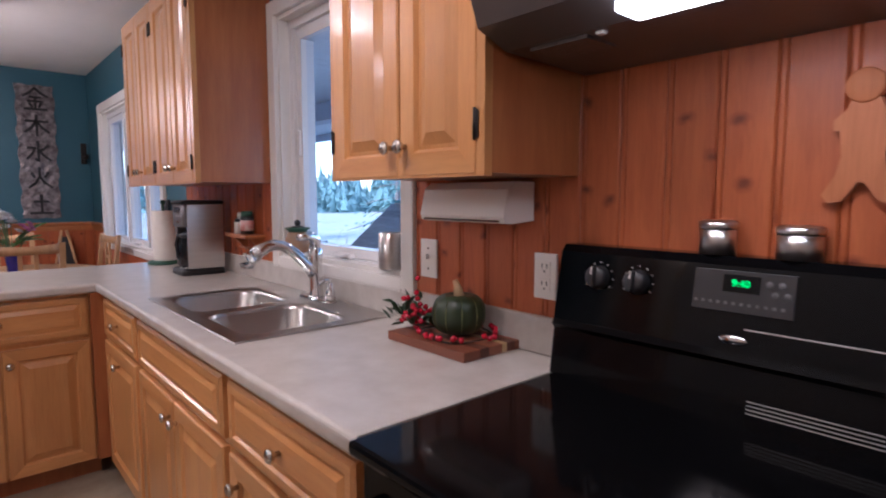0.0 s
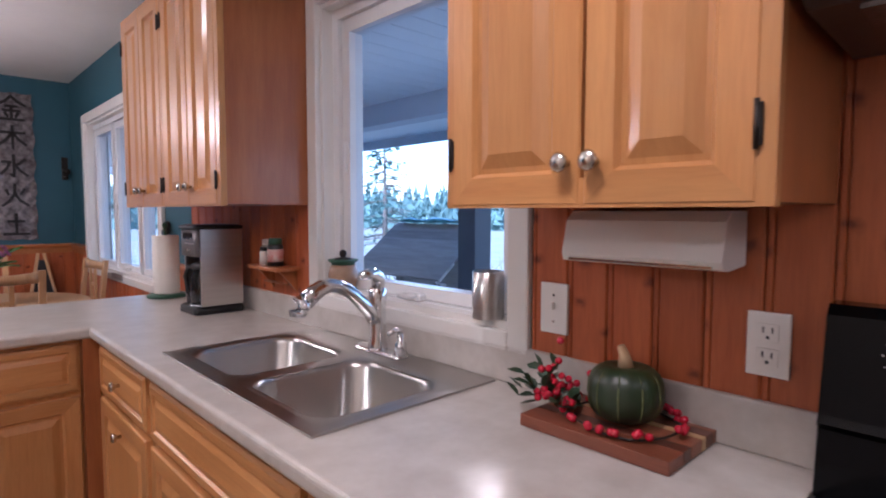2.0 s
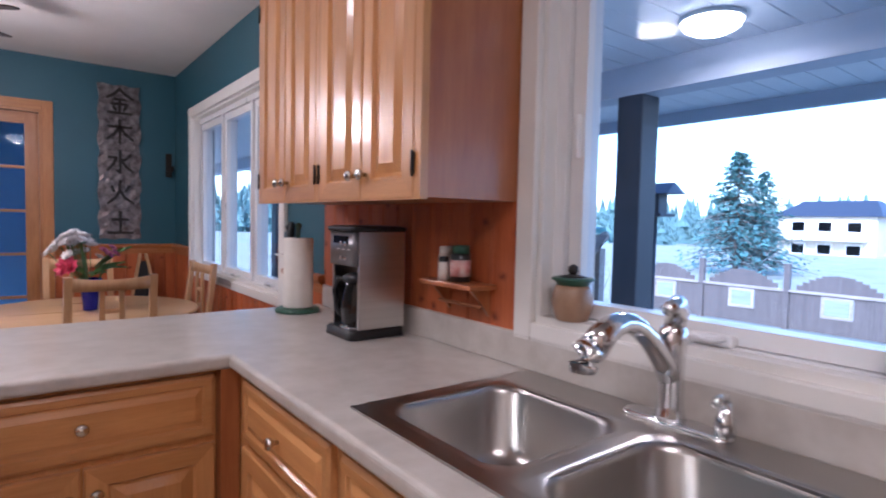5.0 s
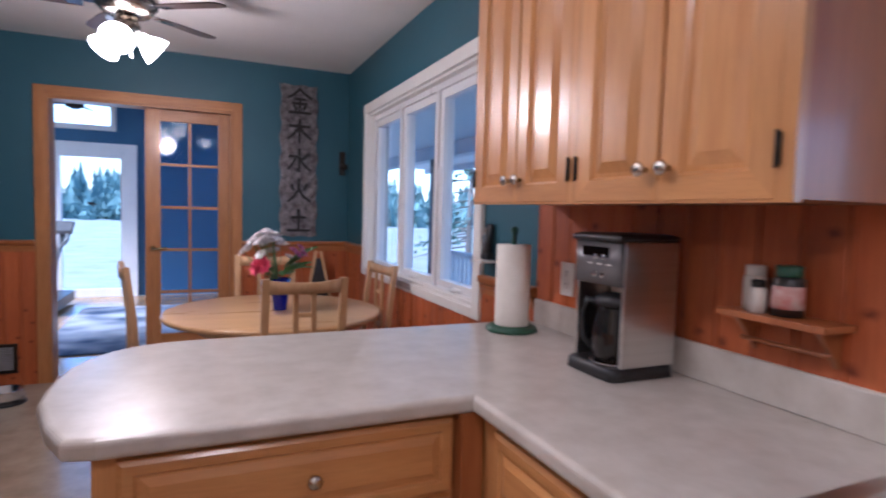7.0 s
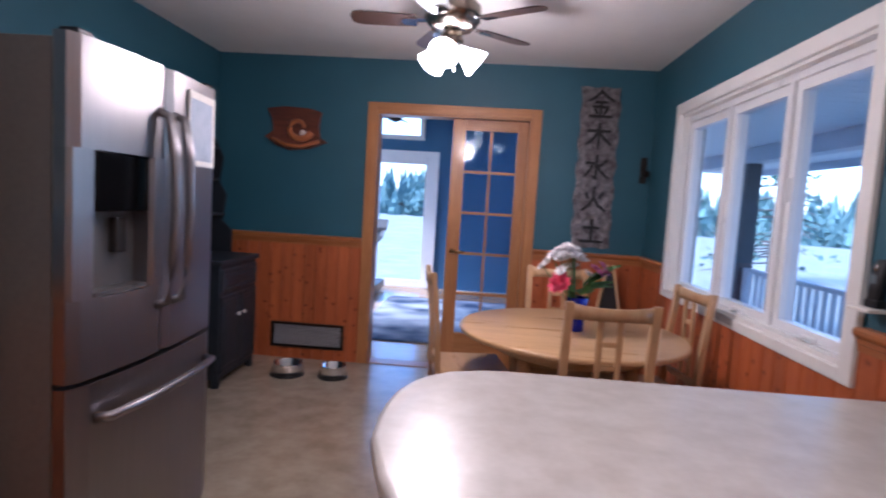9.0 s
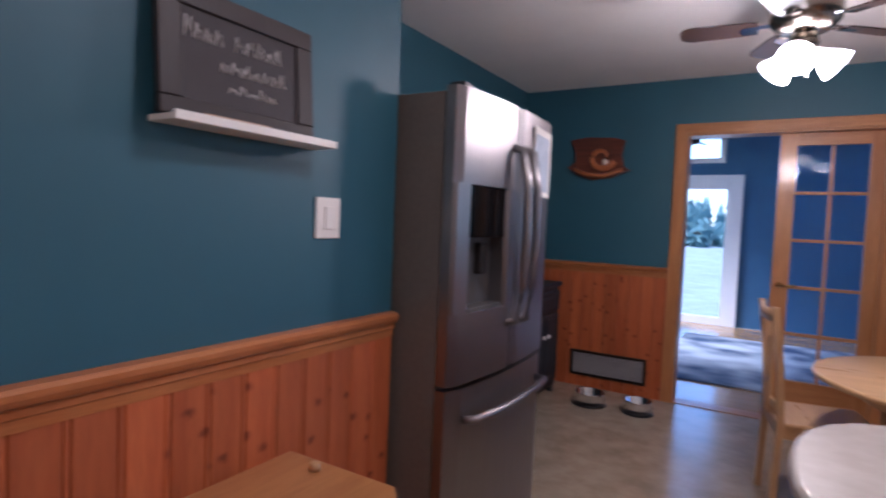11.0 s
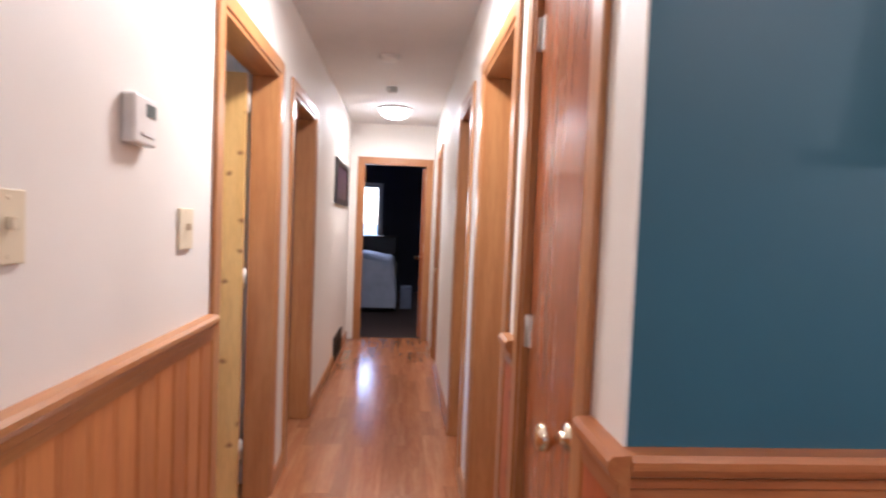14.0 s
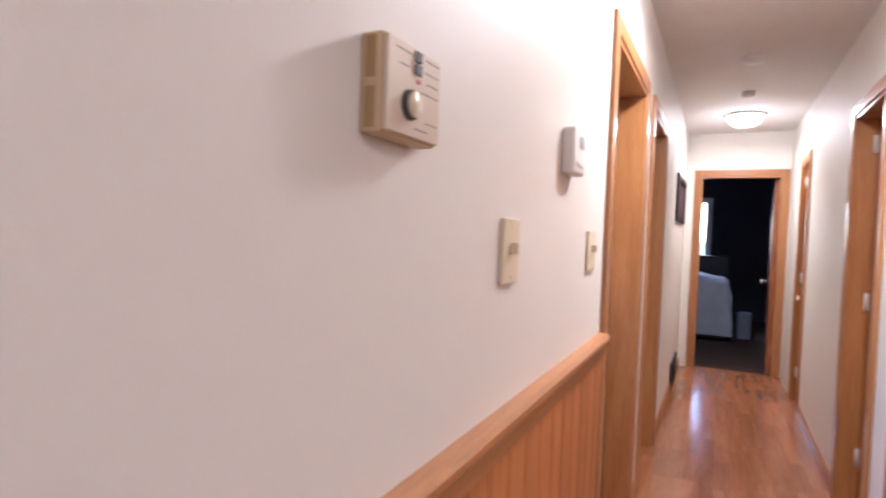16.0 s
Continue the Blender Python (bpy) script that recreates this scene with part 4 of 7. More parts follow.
# board with squash and berries
brd = thing("cutting_board", (1.60, 1.735, 0.901), "striped wooden cutting board on the counter", "cutting board")
stripes = [((0.24, 0.075, 0.035), 0.055), ((0.10, 0.03, 0.015), 0.03), ((0.30, 0.10, 0.045), 0.045), ((0.62, 0.42, 0.2), 0.018), ((0.13, 0.04, 0.02), 0.03), ((0.27, 0.09, 0.04), 0.022)]
bx = 1.522
for c, wdt in stripes:
    part("strip", B((bx, bx + wdt - 0.0004, 1.610, 1.905, 0.9012, 0.9245), bevel=0.0015), wood("board_strip", c, tuple(v * 0.75 for v in c), "y", rough=0.5), brd)
    bx += wdt
brd.location.y -= 0.04
sq = thing("squash", (1.632, 1.745, 0.925), "dark green ribbed acorn squash with a pale stem", "squash")
bm = bmesh.new()
bmesh.ops.create_uvsphere(bm, u_segments=60, v_segments=20, radius=1)
for v in bm.verts:
    a = math.atan2(v.co.y, v.co.x)
    flat = math.hypot(v.co.x, v.co.y)
    side = flat ** 0.72 if flat > 1e-6 else 0.0
    rr = (1 + 0.045 * abs(math.cos(5 * a)) * (1 - v.co.z ** 2)) * (side / flat if flat > 1e-6 else 1.0)
    v.co = Vector((v.co.x * 0.067 * rr, v.co.y * 0.067 * rr, math.copysign(abs(v.co.z) ** 0.8, v.co.z) * 0.056 - 0.012 * math.exp(-flat * flat * 9) * (1 if v.co.z > 0 else -1)))
for f in bm.faces:
    f.smooth = True
flesh = part("flesh", moved(bm, Matrix.Translation((1.632, 1.745, 0.982))), mat("squash_skin", (0.030, 0.055, 0.018), (0.016, 0.030, 0.010), 0.4, scale=14, bump=0.2, blotch=0.3), sq)
pale_rib = mat("pale_squash_rib", (0.16, 0.17, 0.06), (0.06, 0.08, 0.025), 0.5, scale=60)
for k in range(10):
    a = 2 * math.pi * (k + 0.5) / 10
    rib = []
    for q in range(7):
        e = radians(-48 + 16 * q)
        fl = math.cos(e) ** 0.72
        rib.append((1.632 + 0.0678 * fl * math.cos(a), 1.745 + 0.0678 * fl * math.sin(a), 0.982 + math.copysign(abs(math.sin(e)) ** 0.8, math.sin(e)) * 0.056))
    part("rib_stripe", tube(rib, 0.0016, 5, [0.0006, 0.0013, 0.0018, 0.0020, 0.0018, 0.0013, 0.0005]), pale_rib, flesh)
part("stem", tube([(1.632, 1.745, 1.028), (1.630, 1.747, 1.050), (1.624, 1.751, 1.068)], 0.01, 10, [0.015, 0.010, 0.007]), mat("dry_stem", (0.58, 0.40, 0.22), None, 0.8), sq)
sq.location.y -= 0.04
gar = thing("berry_garland", (1.625, 1.755, 0.925), "garland of red berries and dark leaves round the squash", "garland")
rng = random.Random(4)
berry = mat("red_berry", (0.50, 0.012, 0.035), (0.40, 0.008, 0.025), 0.25, bump=0.02)
leaf_m = mat("dark_leaf", (0.030, 0.060, 0.025), (0.018, 0.040, 0.016), 0.45)
part("wire", tube([(1.625 + 0.088 * math.cos(a / 3), 1.745 + 0.105 * math.sin(a / 3), 0.932 + 0.004 * math.sin(a)) for a in range(20)], 0.0022, 6), DARK_IRON, gar)
bms = mesh_of("berry", lathe([(0.001, -0.0075), (0.0055, -0.005), (0.0078, 0), (0.0055, 0.005), (0.001, 0.0075)], (0, 0, 0), 10), berry)
spots = []
for k in range(30):
    a = rng.uniform(0, 2 * math.pi)
    spots.append((0.090 * math.cos(a), 0.110 * math.sin(a), rng.uniform(0.008, 0.022)))
for k in range(42):
    spots.append((rng.uniform(-0.07, 0.0), 0.115 + rng.gauss(0, 0.026), 0.012 + abs(rng.gauss(0.03, 0.028))))
for x, y, z in spots:
    piece("berry", bms, gar, Matrix.Translation((x, y - 0.01, z)))
leaf_bm = bmesh.new()
lv = [leaf_bm.verts.new(p) for p in ((0, 0, 0), (0.008, 0.012, 0.003), (0.009, 0.024, 0.003), (0, 0.038, 0), (-0.009, 0.024, 0.003), (-0.008, 0.012, 0.003), (0, 0.02, -0.001))]
for a, b in ((0, 1), (1, 2), (2, 3), (3, 4), (4, 5), (5, 0)):
    leaf_bm.faces.new((lv[a], lv[b], lv[6]))
lms = mesh_of("leaf", leaf_bm, leaf_m)
for k in range(44):
    away = rng.random() < 0.6
    piece("leaf", lms, gar, pose(rng.uniform(-0.075, 0.0), (0.145 if away else 0.10) + rng.gauss(0, 0.018), 0.010 + abs(rng.gauss(0.022, 0.02)), rng.uniform(-10, 70), rng.uniform(-40, 40), rng.uniform(-70, 70) if away else rng.uniform(0, 360)) @ Matrix.Diagonal((1.25, 1.05, 1.2, 1)))

gar.location.y -= 0.04

# coffee maker
cm = thing("coffee_maker", (1.60, 3.595, 0.90), "black and steel drip coffee maker on the counter", "coffee maker")
part("base", loft([rrect(1.50, 1.705, 3.50, 3.69, 0.02, 0.9005), rrect(1.502, 1.703, 3.502, 3.688, 0.02, 0.925), rrect(1.508, 1.70, 3.508, 3.682, 0.02, 0.932)]), BLACK, cm)
part("tower", loft([rrect(1.625, 1.703, 3.514, 3.676, 0.012, z) for z in (0.931, 1.245)]), STEEL, cm, "brushed steel tank housing")
part("brew_head", loft([rrect(1.512, 1.601, 3.507, 3.683, 0.014, z) for z in (1.135, 1.245)]), mat("coffee_head_grey", (0.16, 0.155, 0.16), None, 0.3, 0.5), cm)
part("lid", loft([rrect(1.506, 1.706, 3.500, 3.690, 0.015, 1.2455), rrect(1.504, 1.708, 3.498, 3.692, 0.015, 1.258), rrect(1.52, 1.69, 3.51, 3.68, 0.02, 1.264)]), BLACK, cm)
for q in range(4):
    part("button", lathe([(0.008, 0), (0.008, 0.004), (0.005, 0.005)], (1.5125, 3.565 + 0.03 * (q % 2) + 0.0, 1.16 + 0.045 * (q // 2)), 14, "-x"), CHROME, cm)
part("display", B((1.509, 1.5125, 3.545, 3.645, 1.205, 1.230)), BLACK_GLOSS, cm)
car = part("carafe", lathe([(0.042, 0), (0.053, 0.01), (0.057, 0.05), (0.052, 0.10), (0.042, 0.135), (0.042, 0.145)], (1.566, 3.575, 0.934), 28), mat("smoked_carafe_glass", (0.02, 0.016, 0.014), None, 0.05, bump=0, trans=0.4), cm, "smoked glass carafe")
part("carafe_lid", lathe([(0.047, 0), (0.05, 0.006), (0.05, 0.02), (0.03, 0.03)], (1.566, 3.575, 1.079), 24), BLACK, car)
part("carafe_handle", tube([(1.54, 3.605, 1.085), (1.522, 3.632, 1.09), (1.515, 3.642, 1.05), (1.520, 3.636, 0.985), (1.532, 3.618, 0.965)], 0.010, 8), BLACK, car)

for yy in (3.5035, 3.6785):
    part("side_panel", B((1.528, 1.6995, yy - 0.002, yy + 0.010, 0.9325, 1.2445), bevel=0.002), STEEL, cm, "brushed steel side panel")
part("tray_ring", lathe([(0.060, 0.0), (0.060, 0.004), (0.050, 0.005)], (1.566, 3.575, 0.9322), 28), CHROME, cm)
for q in range(3):
    part("legend", B((1.5105, 1.5122, 3.535 + 0.035 * q, 3.552 + 0.035 * q, 1.185, 1.188)), PLASTIC, cm)
cm.location += Vector((-0.022, -0.033, 0))

tw = thing("paper_towel_holder", (1.565, 4.09, 0.90), "paper towel roll on a green enamel stand", "paper towel")
part("stand", lathe([(0.088, 0.0), (0.090, 0.006), (0.088, 0.014), (0.078, 0.019), (0.02, 0.020)], (1.565, 4.09, 0.9005), 32), GREEN_ENAMEL, tw, "round green base")
part("roll", lathe([(0.020, 0.0), (0.058, 0.0), (0.0595, 0.004), (0.0595, 0.276), (0.058, 0.280), (0.020, 0.280)], (1.565, 4.09, 0.921), 40), PAPER, tw, "white quilted paper roll")
part("rod", lathe([(0.008, 0), (0.008, 0.315), (0.013, 0.325), (0.013, 0.335), (0.004, 0.343)], (1.565, 4.09, 0.921), 14), GREEN_ENAMEL, tw)

ph = thing("cordless_phone", (1.71, 4.55, 1.095), "black cordless phone in a small wall shelf", "telephone")
part("holder", B((1.655, XE, 4.50, 4.60, 1.095, 1.106), bevel=0.003), PLASTIC, ph, "white bracket shelf")
part("cradle", B((1.690, 1.730, 4.525, 4.58, 1.107, 1.135), bevel=0.006), BLACK, ph)
hs = part("handset", moved(loft([rrect(-0.014, 0.014, -0.024, 0.024, 0.01, 0.0), rrect(-0.016, 0.014, -0.024, 0.024, 0.01, 0.06), rrect(-0.013, 0.012, -0.022, 0.022, 0.01, 0.13), rrect(-0.008, 0.008, -0.016, 0.016, 0.007, 0.142)]), Matrix.Translation((1.706, 4.552, 1.120)) @ Matrix.Rotation(radians(6), 4, "Y")), BLACK, ph)
part("earpiece", lathe([(0.012, 0), (0.011, 0.002)], (1.698, 4.552, 1.235), 14, "-x"), NICKEL, hs)
part("screen", B((1.6905, 1.693, 4.537, 4.567, 1.185, 1.213)), mat("phone_screen", (0.2, 0.24, 0.26), None, 0.2, bump=0), hs)

# spice shelf with small bottles
sh = thing("spice_shelf", (1.66, 3.16, 1.03), "small reddish wall shelf with a rod below", "shelf")
part("board", B((1.625, XE - 0.0135, 3.035, 3.275, 1.096, 1.110), bevel=0.002), CAB_SIDE, sh)
for yy in (3.062, 3.24):
    part("bracket", loft([[(1.65, yy, 1.0955), (XE - 0.014, yy, 1.0955), (XE - 0.014, yy, 1.015), (1.71, yy, 1.03), (1.685, yy, 1.06)], [(1.65, yy + 0.012, 1.0955), (XE - 0.014, yy + 0.012, 1.0955), (XE - 0.014, yy + 0.012, 1.015), (1.71, yy + 0.012, 1.03), (1.685, yy + 0.012, 1.06)]], smooth=False), CAB_SIDE, sh)
part("rod", tube([(1.685, 3.06, 1.045), (1.685, 3.252, 1.045)], 0.005, 8), CAB_SIDE, sh)


sh.location.y += 0.033


def bottle(name, x, y, r, h, m, cap_m, label, band=None):
    y += 0.033
    b = thing(name, (x, y, 1.11), label, "bottle", "bottles on the shelf")
    part("body", lathe([(r, 0), (r, h * 0.72), (r * 0.8, h * 0.78)], (x, y, 1.1105), 20), m, b)
    part("cap", lathe([(r * 0.86, 0), (r * 0.86, h * 0.2), (r * 0.7, h * 0.22)], (x, y, 1.1105 + h * 0.78), 20), cap_m, b)
    if band:
        part("label_band", lathe([(r + 0.0006, h * 0.15), (r + 0.0006, h * 0.6)], (x, y, 1.1105), 20), band, b)


red_band = mat("red_white_label", (0.75, 0.65, 0.6), (0.55, 0.08, 0.06), 0.6, scale=30, bump=0)
bottle("vitamin_bottle", 1.690, 3.230, 0.024, 0.098, PLASTIC, PLASTIC, "white plastic pill bottle with a white cap")
bottle("spice_bottle", 1.657, 3.198, 0.016, 0.070, PLASTIC, BLACK, "small white bottle with a black cap")
bottle("spice_jar", 1.680, 3.148, 0.030, 0.105, mat("dark_jar", (0.03, 0.03, 0.03), None, 0.3), GREEN_ENAMEL, "dark jar with a green cap and white label", red_band)

# on the window sill
sz = KW[2] + 0.020
pot = thing("ceramic_pot", (1.752, 2.826, sz), "pale stoneware pot with a green glazed rim", "pot")
stone = mat("stoneware_glaze", (0.40, 0.25, 0.15), (0.28, 0.17, 0.10), 0.35, scale=14)
part("body", lathe([(0.036, 0), (0.041, 0.004), (0.050, 0.034), (0.0515, 0.055), (0.046, 0.078), (0.040, 0.088)], (1.752, 2.826, sz + 0.0003), 28), stone, pot)
part("rim", lathe([(0.040, 0), (0.041, 0.006), (0.052, 0.013), (0.053, 0.017), (0.046, 0.019)], (1.752, 2.826, sz + 0.0885), 28), GREEN_ENAMEL, pot, "dark green glazed rim")
part("stopper", merged(lathe([(0.034, 0), (0.024, 0.004), (0.007, 0.007)], (1.752, 2.826, sz + 0.1077), 20), lathe([(0.007, 0), (0.013, 0.008), (0.012, 0.019), (0.004, 0.025)], (1.752, 2.826, sz + 0.114), 16)), DARK_IRON, pot)
loose("steel_canister", lathe([(0.040, 0), (0.041, 0.003), (0.041, 0.118), (0.0385, 0.120), (0.038, 0.004)], (1.735, 2.14, sz + 0.0003), 28), STEEL, "open steel canister on the window sill", "canister")
for dx, dy, dz in DOMES:
    d = thing("ceiling_dome_light", (dx, dy, ZC), "lit white glass dome light on the ceiling", "ceiling light", "kitchen dome lights")
    part("base", lathe([(0.17, -0.022), (0.172, 0.0)], (dx, dy, ZC - 0.0005), 32), BRASS, d)
    part("shade", lathe([(0.01, -0.125), (0.08, -0.115), (0.13, -0.085), (0.155, -0.0225), (0.15, -0.0222)], (dx, dy, ZC), 32), GLOW, d, "frosted glass dome")

# ---- dining room ----
def dining_table(cx, cy):
    t = thing("dining_table", (cx, cy, 0), "round pale birch dining table", "table")
    part("tabletop", lathe([(0.55, 0.712), (0.572, 0.716), (0.578, 0.728), (0.574, 0.738), (0.566, 0.741)], (cx, cy, 0), 64), LIGHT_WOOD, t)
    part("apron", lathe([(0.40, 0.64), (0.40, 0.711), (0.378, 0.711), (0.378, 0.64)], (cx, cy, 0), 48), LIGHT_WOOD, t)
    for k in range(4):
        a = radians(45 + 90 * k)
        x, y = cx + 0.36 * math.cos(a), cy + 0.36 * math.sin(a)
        part("leg", tube([(x, y, 0.001), (x, y, 0.66)], 0.03, 12, [0.022, 0.034]), LIGHT_WOOD_Z, t)


TX, TY = 0.95, 5.60
dining_table(TX, TY)


def dining_chair():
    c = thing("dining_chair", (0, 0, 0), "pale wooden dining chair with a ladder splat back", "chair", "chairs round the dining table")
    w = LIGHT_WOOD_Z
    for s in (-1, 1):
        part("leg", tube([(s * 0.18, 0.19, 0.001), (s * 0.18, 0.19, 0.435)], 0.018, 8, [0.014, 0.019]), w, c)
        part("back_post", loft([[(s * 0.18 - 0.017, y - 0.014, z), (s * 0.18 + 0.017, y - 0.014, z), (s * 0.18 + 0.017, y + 0.014, z), (s * 0.18 - 0.017, y + 0.014, z)] for y, z in ((-0.20, 0.001), (-0.185, 0.44), (-0.20, 0.70), (-0.235, 0.985))], smooth=False), w, c)
        part("side_rail", B((s * 0.18 - 0.010, s * 0.18 + 0.010, -0.17, 0.175, 0.38, 0.434), bevel=0.002), w, c)
    part("front_rail", B((-0.165, 0.165, 0.18, 0.20, 0.38, 0.434), bevel=0.002), w, c)
    part("back_rail", B((-0.165, 0.165, -0.195, -0.175, 0.38, 0.434), bevel=0.002), w, c)
    part("seat", B((-0.205, 0.205, -0.17, 0.215, 0.4345, 0.458), bevel=0.008), LIGHT_WOOD, c)
    bm = bmesh.new()
    rows = []
    for k in range(9):
        x = -0.165 + 0.33 * k / 8
        y = -0.228 - 0.018 * (1 - (x / 0.165) ** 2)
        rows.append([(x, y - 0.011, 0.915), (x, y + 0.011, 0.915), (x, y + 0.006, 0.978 - 0.012 * (1 - (x / 0.165) ** 2)), (x, y - 0.016, 0.978 - 0.012 * (1 - (x / 0.165) ** 2))])
    part("top_rail", loft(rows), w, c, "curved top rail")
    for s in (-1, 1):
        part("splat", B((s * 0.042 - 0.012, s * 0.042 + 0.012, -0.222, -0.205, 0.455, 0.92), bevel=0.003), w, c)
    for z in (0.60, 0.70, 0.80):
        part("rung", B((-0.030, 0.030, -0.219, -0.208, z, z + 0.022), bevel=0.002), w, c)
    part("lower_back_rail", B((-0.163, 0.163, -0.212, -0.195, 0.50, 0.535), bevel=0.003), w, c)
    return c


ch = dining_chair()
ch.matrix_basis = pose(1.0, 5.24, 0, 0, 0, 3)
copy_thing(ch, pose(0.97, 6.12, 0, 0, 0, 180))
copy_thing(ch, pose(1.36, 5.66, 0, 0, 0, 97))
copy_thing(ch, pose(0.42, 5.84, 0, 0, 0, -80))

# bouquet
vase = thing("flower_vase", (0.97, 5.58, 0.741), "cobalt blue glass vase of white and pink flowers", "vase")
part("vase", lathe([(0.036, 0), (0.038, 0.004), (0.040, 0.05), (0.050, 0.13), (0.058, 0.175), (0.055, 0.177), (0.036, 0.06), (0.030, 0.01)], (0.97, 5.58, 0.7415), 28), COBALT, vase)
rng = random.Random(9)
petal_w = mat("white_petal", (0.85, 0.83, 0.82), (0.72, 0.70, 0.72), 0.7, scale=30)
petal_p = mat("pink_petal", (0.72, 0.08, 0.16), (0.55, 0.04, 0.10), 0.6, scale=30)
petal_m = mat("mauve_petal", (0.42, 0.10, 0.20), (0.30, 0.12, 0.28), 0.6, scale=30)
stem_m = mat("green_stem", (0.07, 0.16, 0.04), (0.04, 0.10, 0.03), 0.5)
leafy = mat("bright_leaf", (0.12, 0.26, 0.06), (0.06, 0.15, 0.03), 0.45, scale=12)


def blossom(m, r, name):
    bm = bmesh.new()
    for layer, (n, tilt) in enumerate(((9, 15), (8, 38), (6, 62))):
        for k in range(n):
            a = 2 * math.pi * k / n + layer * 0.3
            lr = r * (1 - 0.18 * layer)
            M = Matrix.Rotation(a, 4, "Z") @ Matrix.Rotation(radians(-tilt), 4, "Y")
            v = [bm.verts.new(M @ Vector(p)) for p in ((0.002, 0, 0), (lr * 0.55, lr * 0.26, 0.002), (lr, 0, lr * 0.12), (lr * 0.55, -lr * 0.26, 0.002))]
            bm.faces.new(v)
    return mesh_of(name, bm, m)


bw, bp, bmv = blossom(petal_w, 0.040, "white_blossom"), blossom(petal_p, 0.055, "pink_blossom"), blossom(petal_m, 0.036, "mauve_blossom")
heads = []
for k in range(46):
    a, b = rng.uniform(0, 2 * math.pi), rng.uniform(0, 1)
    lift = rng.uniform(0.75, 1.0)
    heads.append((bw, "blossom", Vector((-0.075 + 0.118 * math.cos(a) * b ** 0.5, 0.0 + 0.10 * math.sin(a) * b ** 0.5, 0.285 + 0.15 * lift * (1 - b) ** 0.5))))
for dx, dy, dz in ((-0.125, -0.10, 0.245), (-0.095, -0.115, 0.255), (-0.11, -0.09, 0.275)):
    heads.append((bp, "blossom", Vector((dx, dy, dz))))
for dx, dy, dz in ((0.06, -0.05, 0.33), (0.10, -0.03, 0.345), (0.08, -0.07, 0.31), (0.11, -0.05, 0.315)):
    heads.append((bmv, "blossom", Vector((dx, dy, dz))))
for me_, nm, p in heads:
    d = (p - Vector((0, 0, 0.20))).normalized()
    piece(nm, me_, vase, Matrix.Translation(p) @ d.to_track_quat("Z", "Y").to_matrix().to_4x4())
for p in [h[2] for h in heads[::2]]:
    part("stem", tube([Vector((0.97, 5.58, 0.80)), Vector((0.97, 5.58, 0.9)) + Vector((p.x * 0.4, p.y * 0.4, 0.02)), Vector((0.97, 5.58, 0.741)) + p], 0.0025, 5), stem_m, vase)
big = bmesh.new()
n = 8
lo_, hi_ = [], []
for k in range(n + 1):
    s = k / n
    wdt = 0.055 * math.sin(math.pi * s ** 0.8) + 0.001
    z = -0.05 * s * s
    lo_.append(big.verts.new((-wdt, 0.17 * s, z + 0.012)))
    hi_.append((big.verts.new((0, 0.17 * s, z)), big.verts.new((wdt, 0.17 * s, z + 0.012))))
for k in range(n):
    big.faces.new((lo_[k], hi_[k][0], hi_[k + 1][0], lo_[k + 1]))
    big.faces.new((hi_[k][0], hi_[k][1], hi_[k + 1][1], hi_[k + 1][0]))
lm = mesh_of("leaf", big, leafy)
for x, y, z, rx, rz, sc in ((0.02, -0.03, 0.20, 35, -70, 1.0), (0.05, -0.02, 0.24, 50, -80, 1.1), (0.0, -0.04, 0.19, 20, -40, 0.8), (0.03, 0.02, 0.23, 55, -100, 1.0), (-0.03, -0.03, 0.2, 40, 40, 0.6), (0.04, 0.0, 0.21, 20, -60, 1.0)):
    piece("leaf", lm, vase, pose(x, y, z, rx, 0, rz) @ Matrix.Diagonal((sc, sc, sc, 1)))


def glazed_leaf(name, x0, x1, y, label):
    """A ten-light oak door leaf with panes, muntins and a lever."""
    d = tagged(new(name), label, "door", kind="structure")
    BASE[d] = Vector((0, 0, 0))
    z0, z1 = 0.012, 2.03
    gx0, gx1, gz0, gz1 = x0 + 0.105, x1 - 0.085, 0.30, 1.945
    part("stile", B((x0, gx0, y, y + 0.036, z0, z1), bevel=0.002), CASE_Z, d)
    part("stile", B((gx1, x1, y, y + 0.036, z0, z1), bevel=0.002), CASE_Z, d)
    part("bottom_rail", B((gx0, gx1, y, y + 0.036, z0, gz0), bevel=0.002), CASE_X, d)
    part("top_rail", B((gx0, gx1, y, y + 0.036, gz1, z1), bevel=0.002), CASE_X, d)
    mx = (gx0 + gx1) / 2
    part("muntin", B((mx - 0.010, mx + 0.010, y + 0.003, y + 0.033, gz0, gz1), bevel=0.002), CASE_Z, d)
    zs = [gz0 + (gz1 - gz0) * k / 5 for k in range(6)]
    for z in zs[1:-1]:
        for a, b in ((gx0, mx - 0.010), (mx + 0.010, gx1)):
            part("muntin", B((a, b, y + 0.003, y + 0.033, z - 0.010, z + 0.010), bevel=0.002), CASE_X, d)
    for za, zb in zip(zs, zs[1:]):
        for a, b in ((gx0, mx - 0.010), (mx + 0.010, gx1)):
            p = part("pane", B((a, b, y + 0.016, y + 0.020, za + 0.010 * (za > gz0), zb - 0.010 * (zb < gz1))), DOOR_GLASS, d)
            p.visible_shadow = False
    h = part("door_handle", merged(lathe([(0.022, 0), (0.020, 0.006), (0.009, 0.008), (0.009, 0.04)], (x0 + 0.05, y, 0.97), 16, "-y"), tube([(x0 + 0.05, y - 0.038, 0.97), (x0 + 0.10, y - 0.042, 0.968), (x0 + 0.15, y - 0.038, 0.975)], 0.008, 10)), BRASS, d, "brass lever handle")
    return d


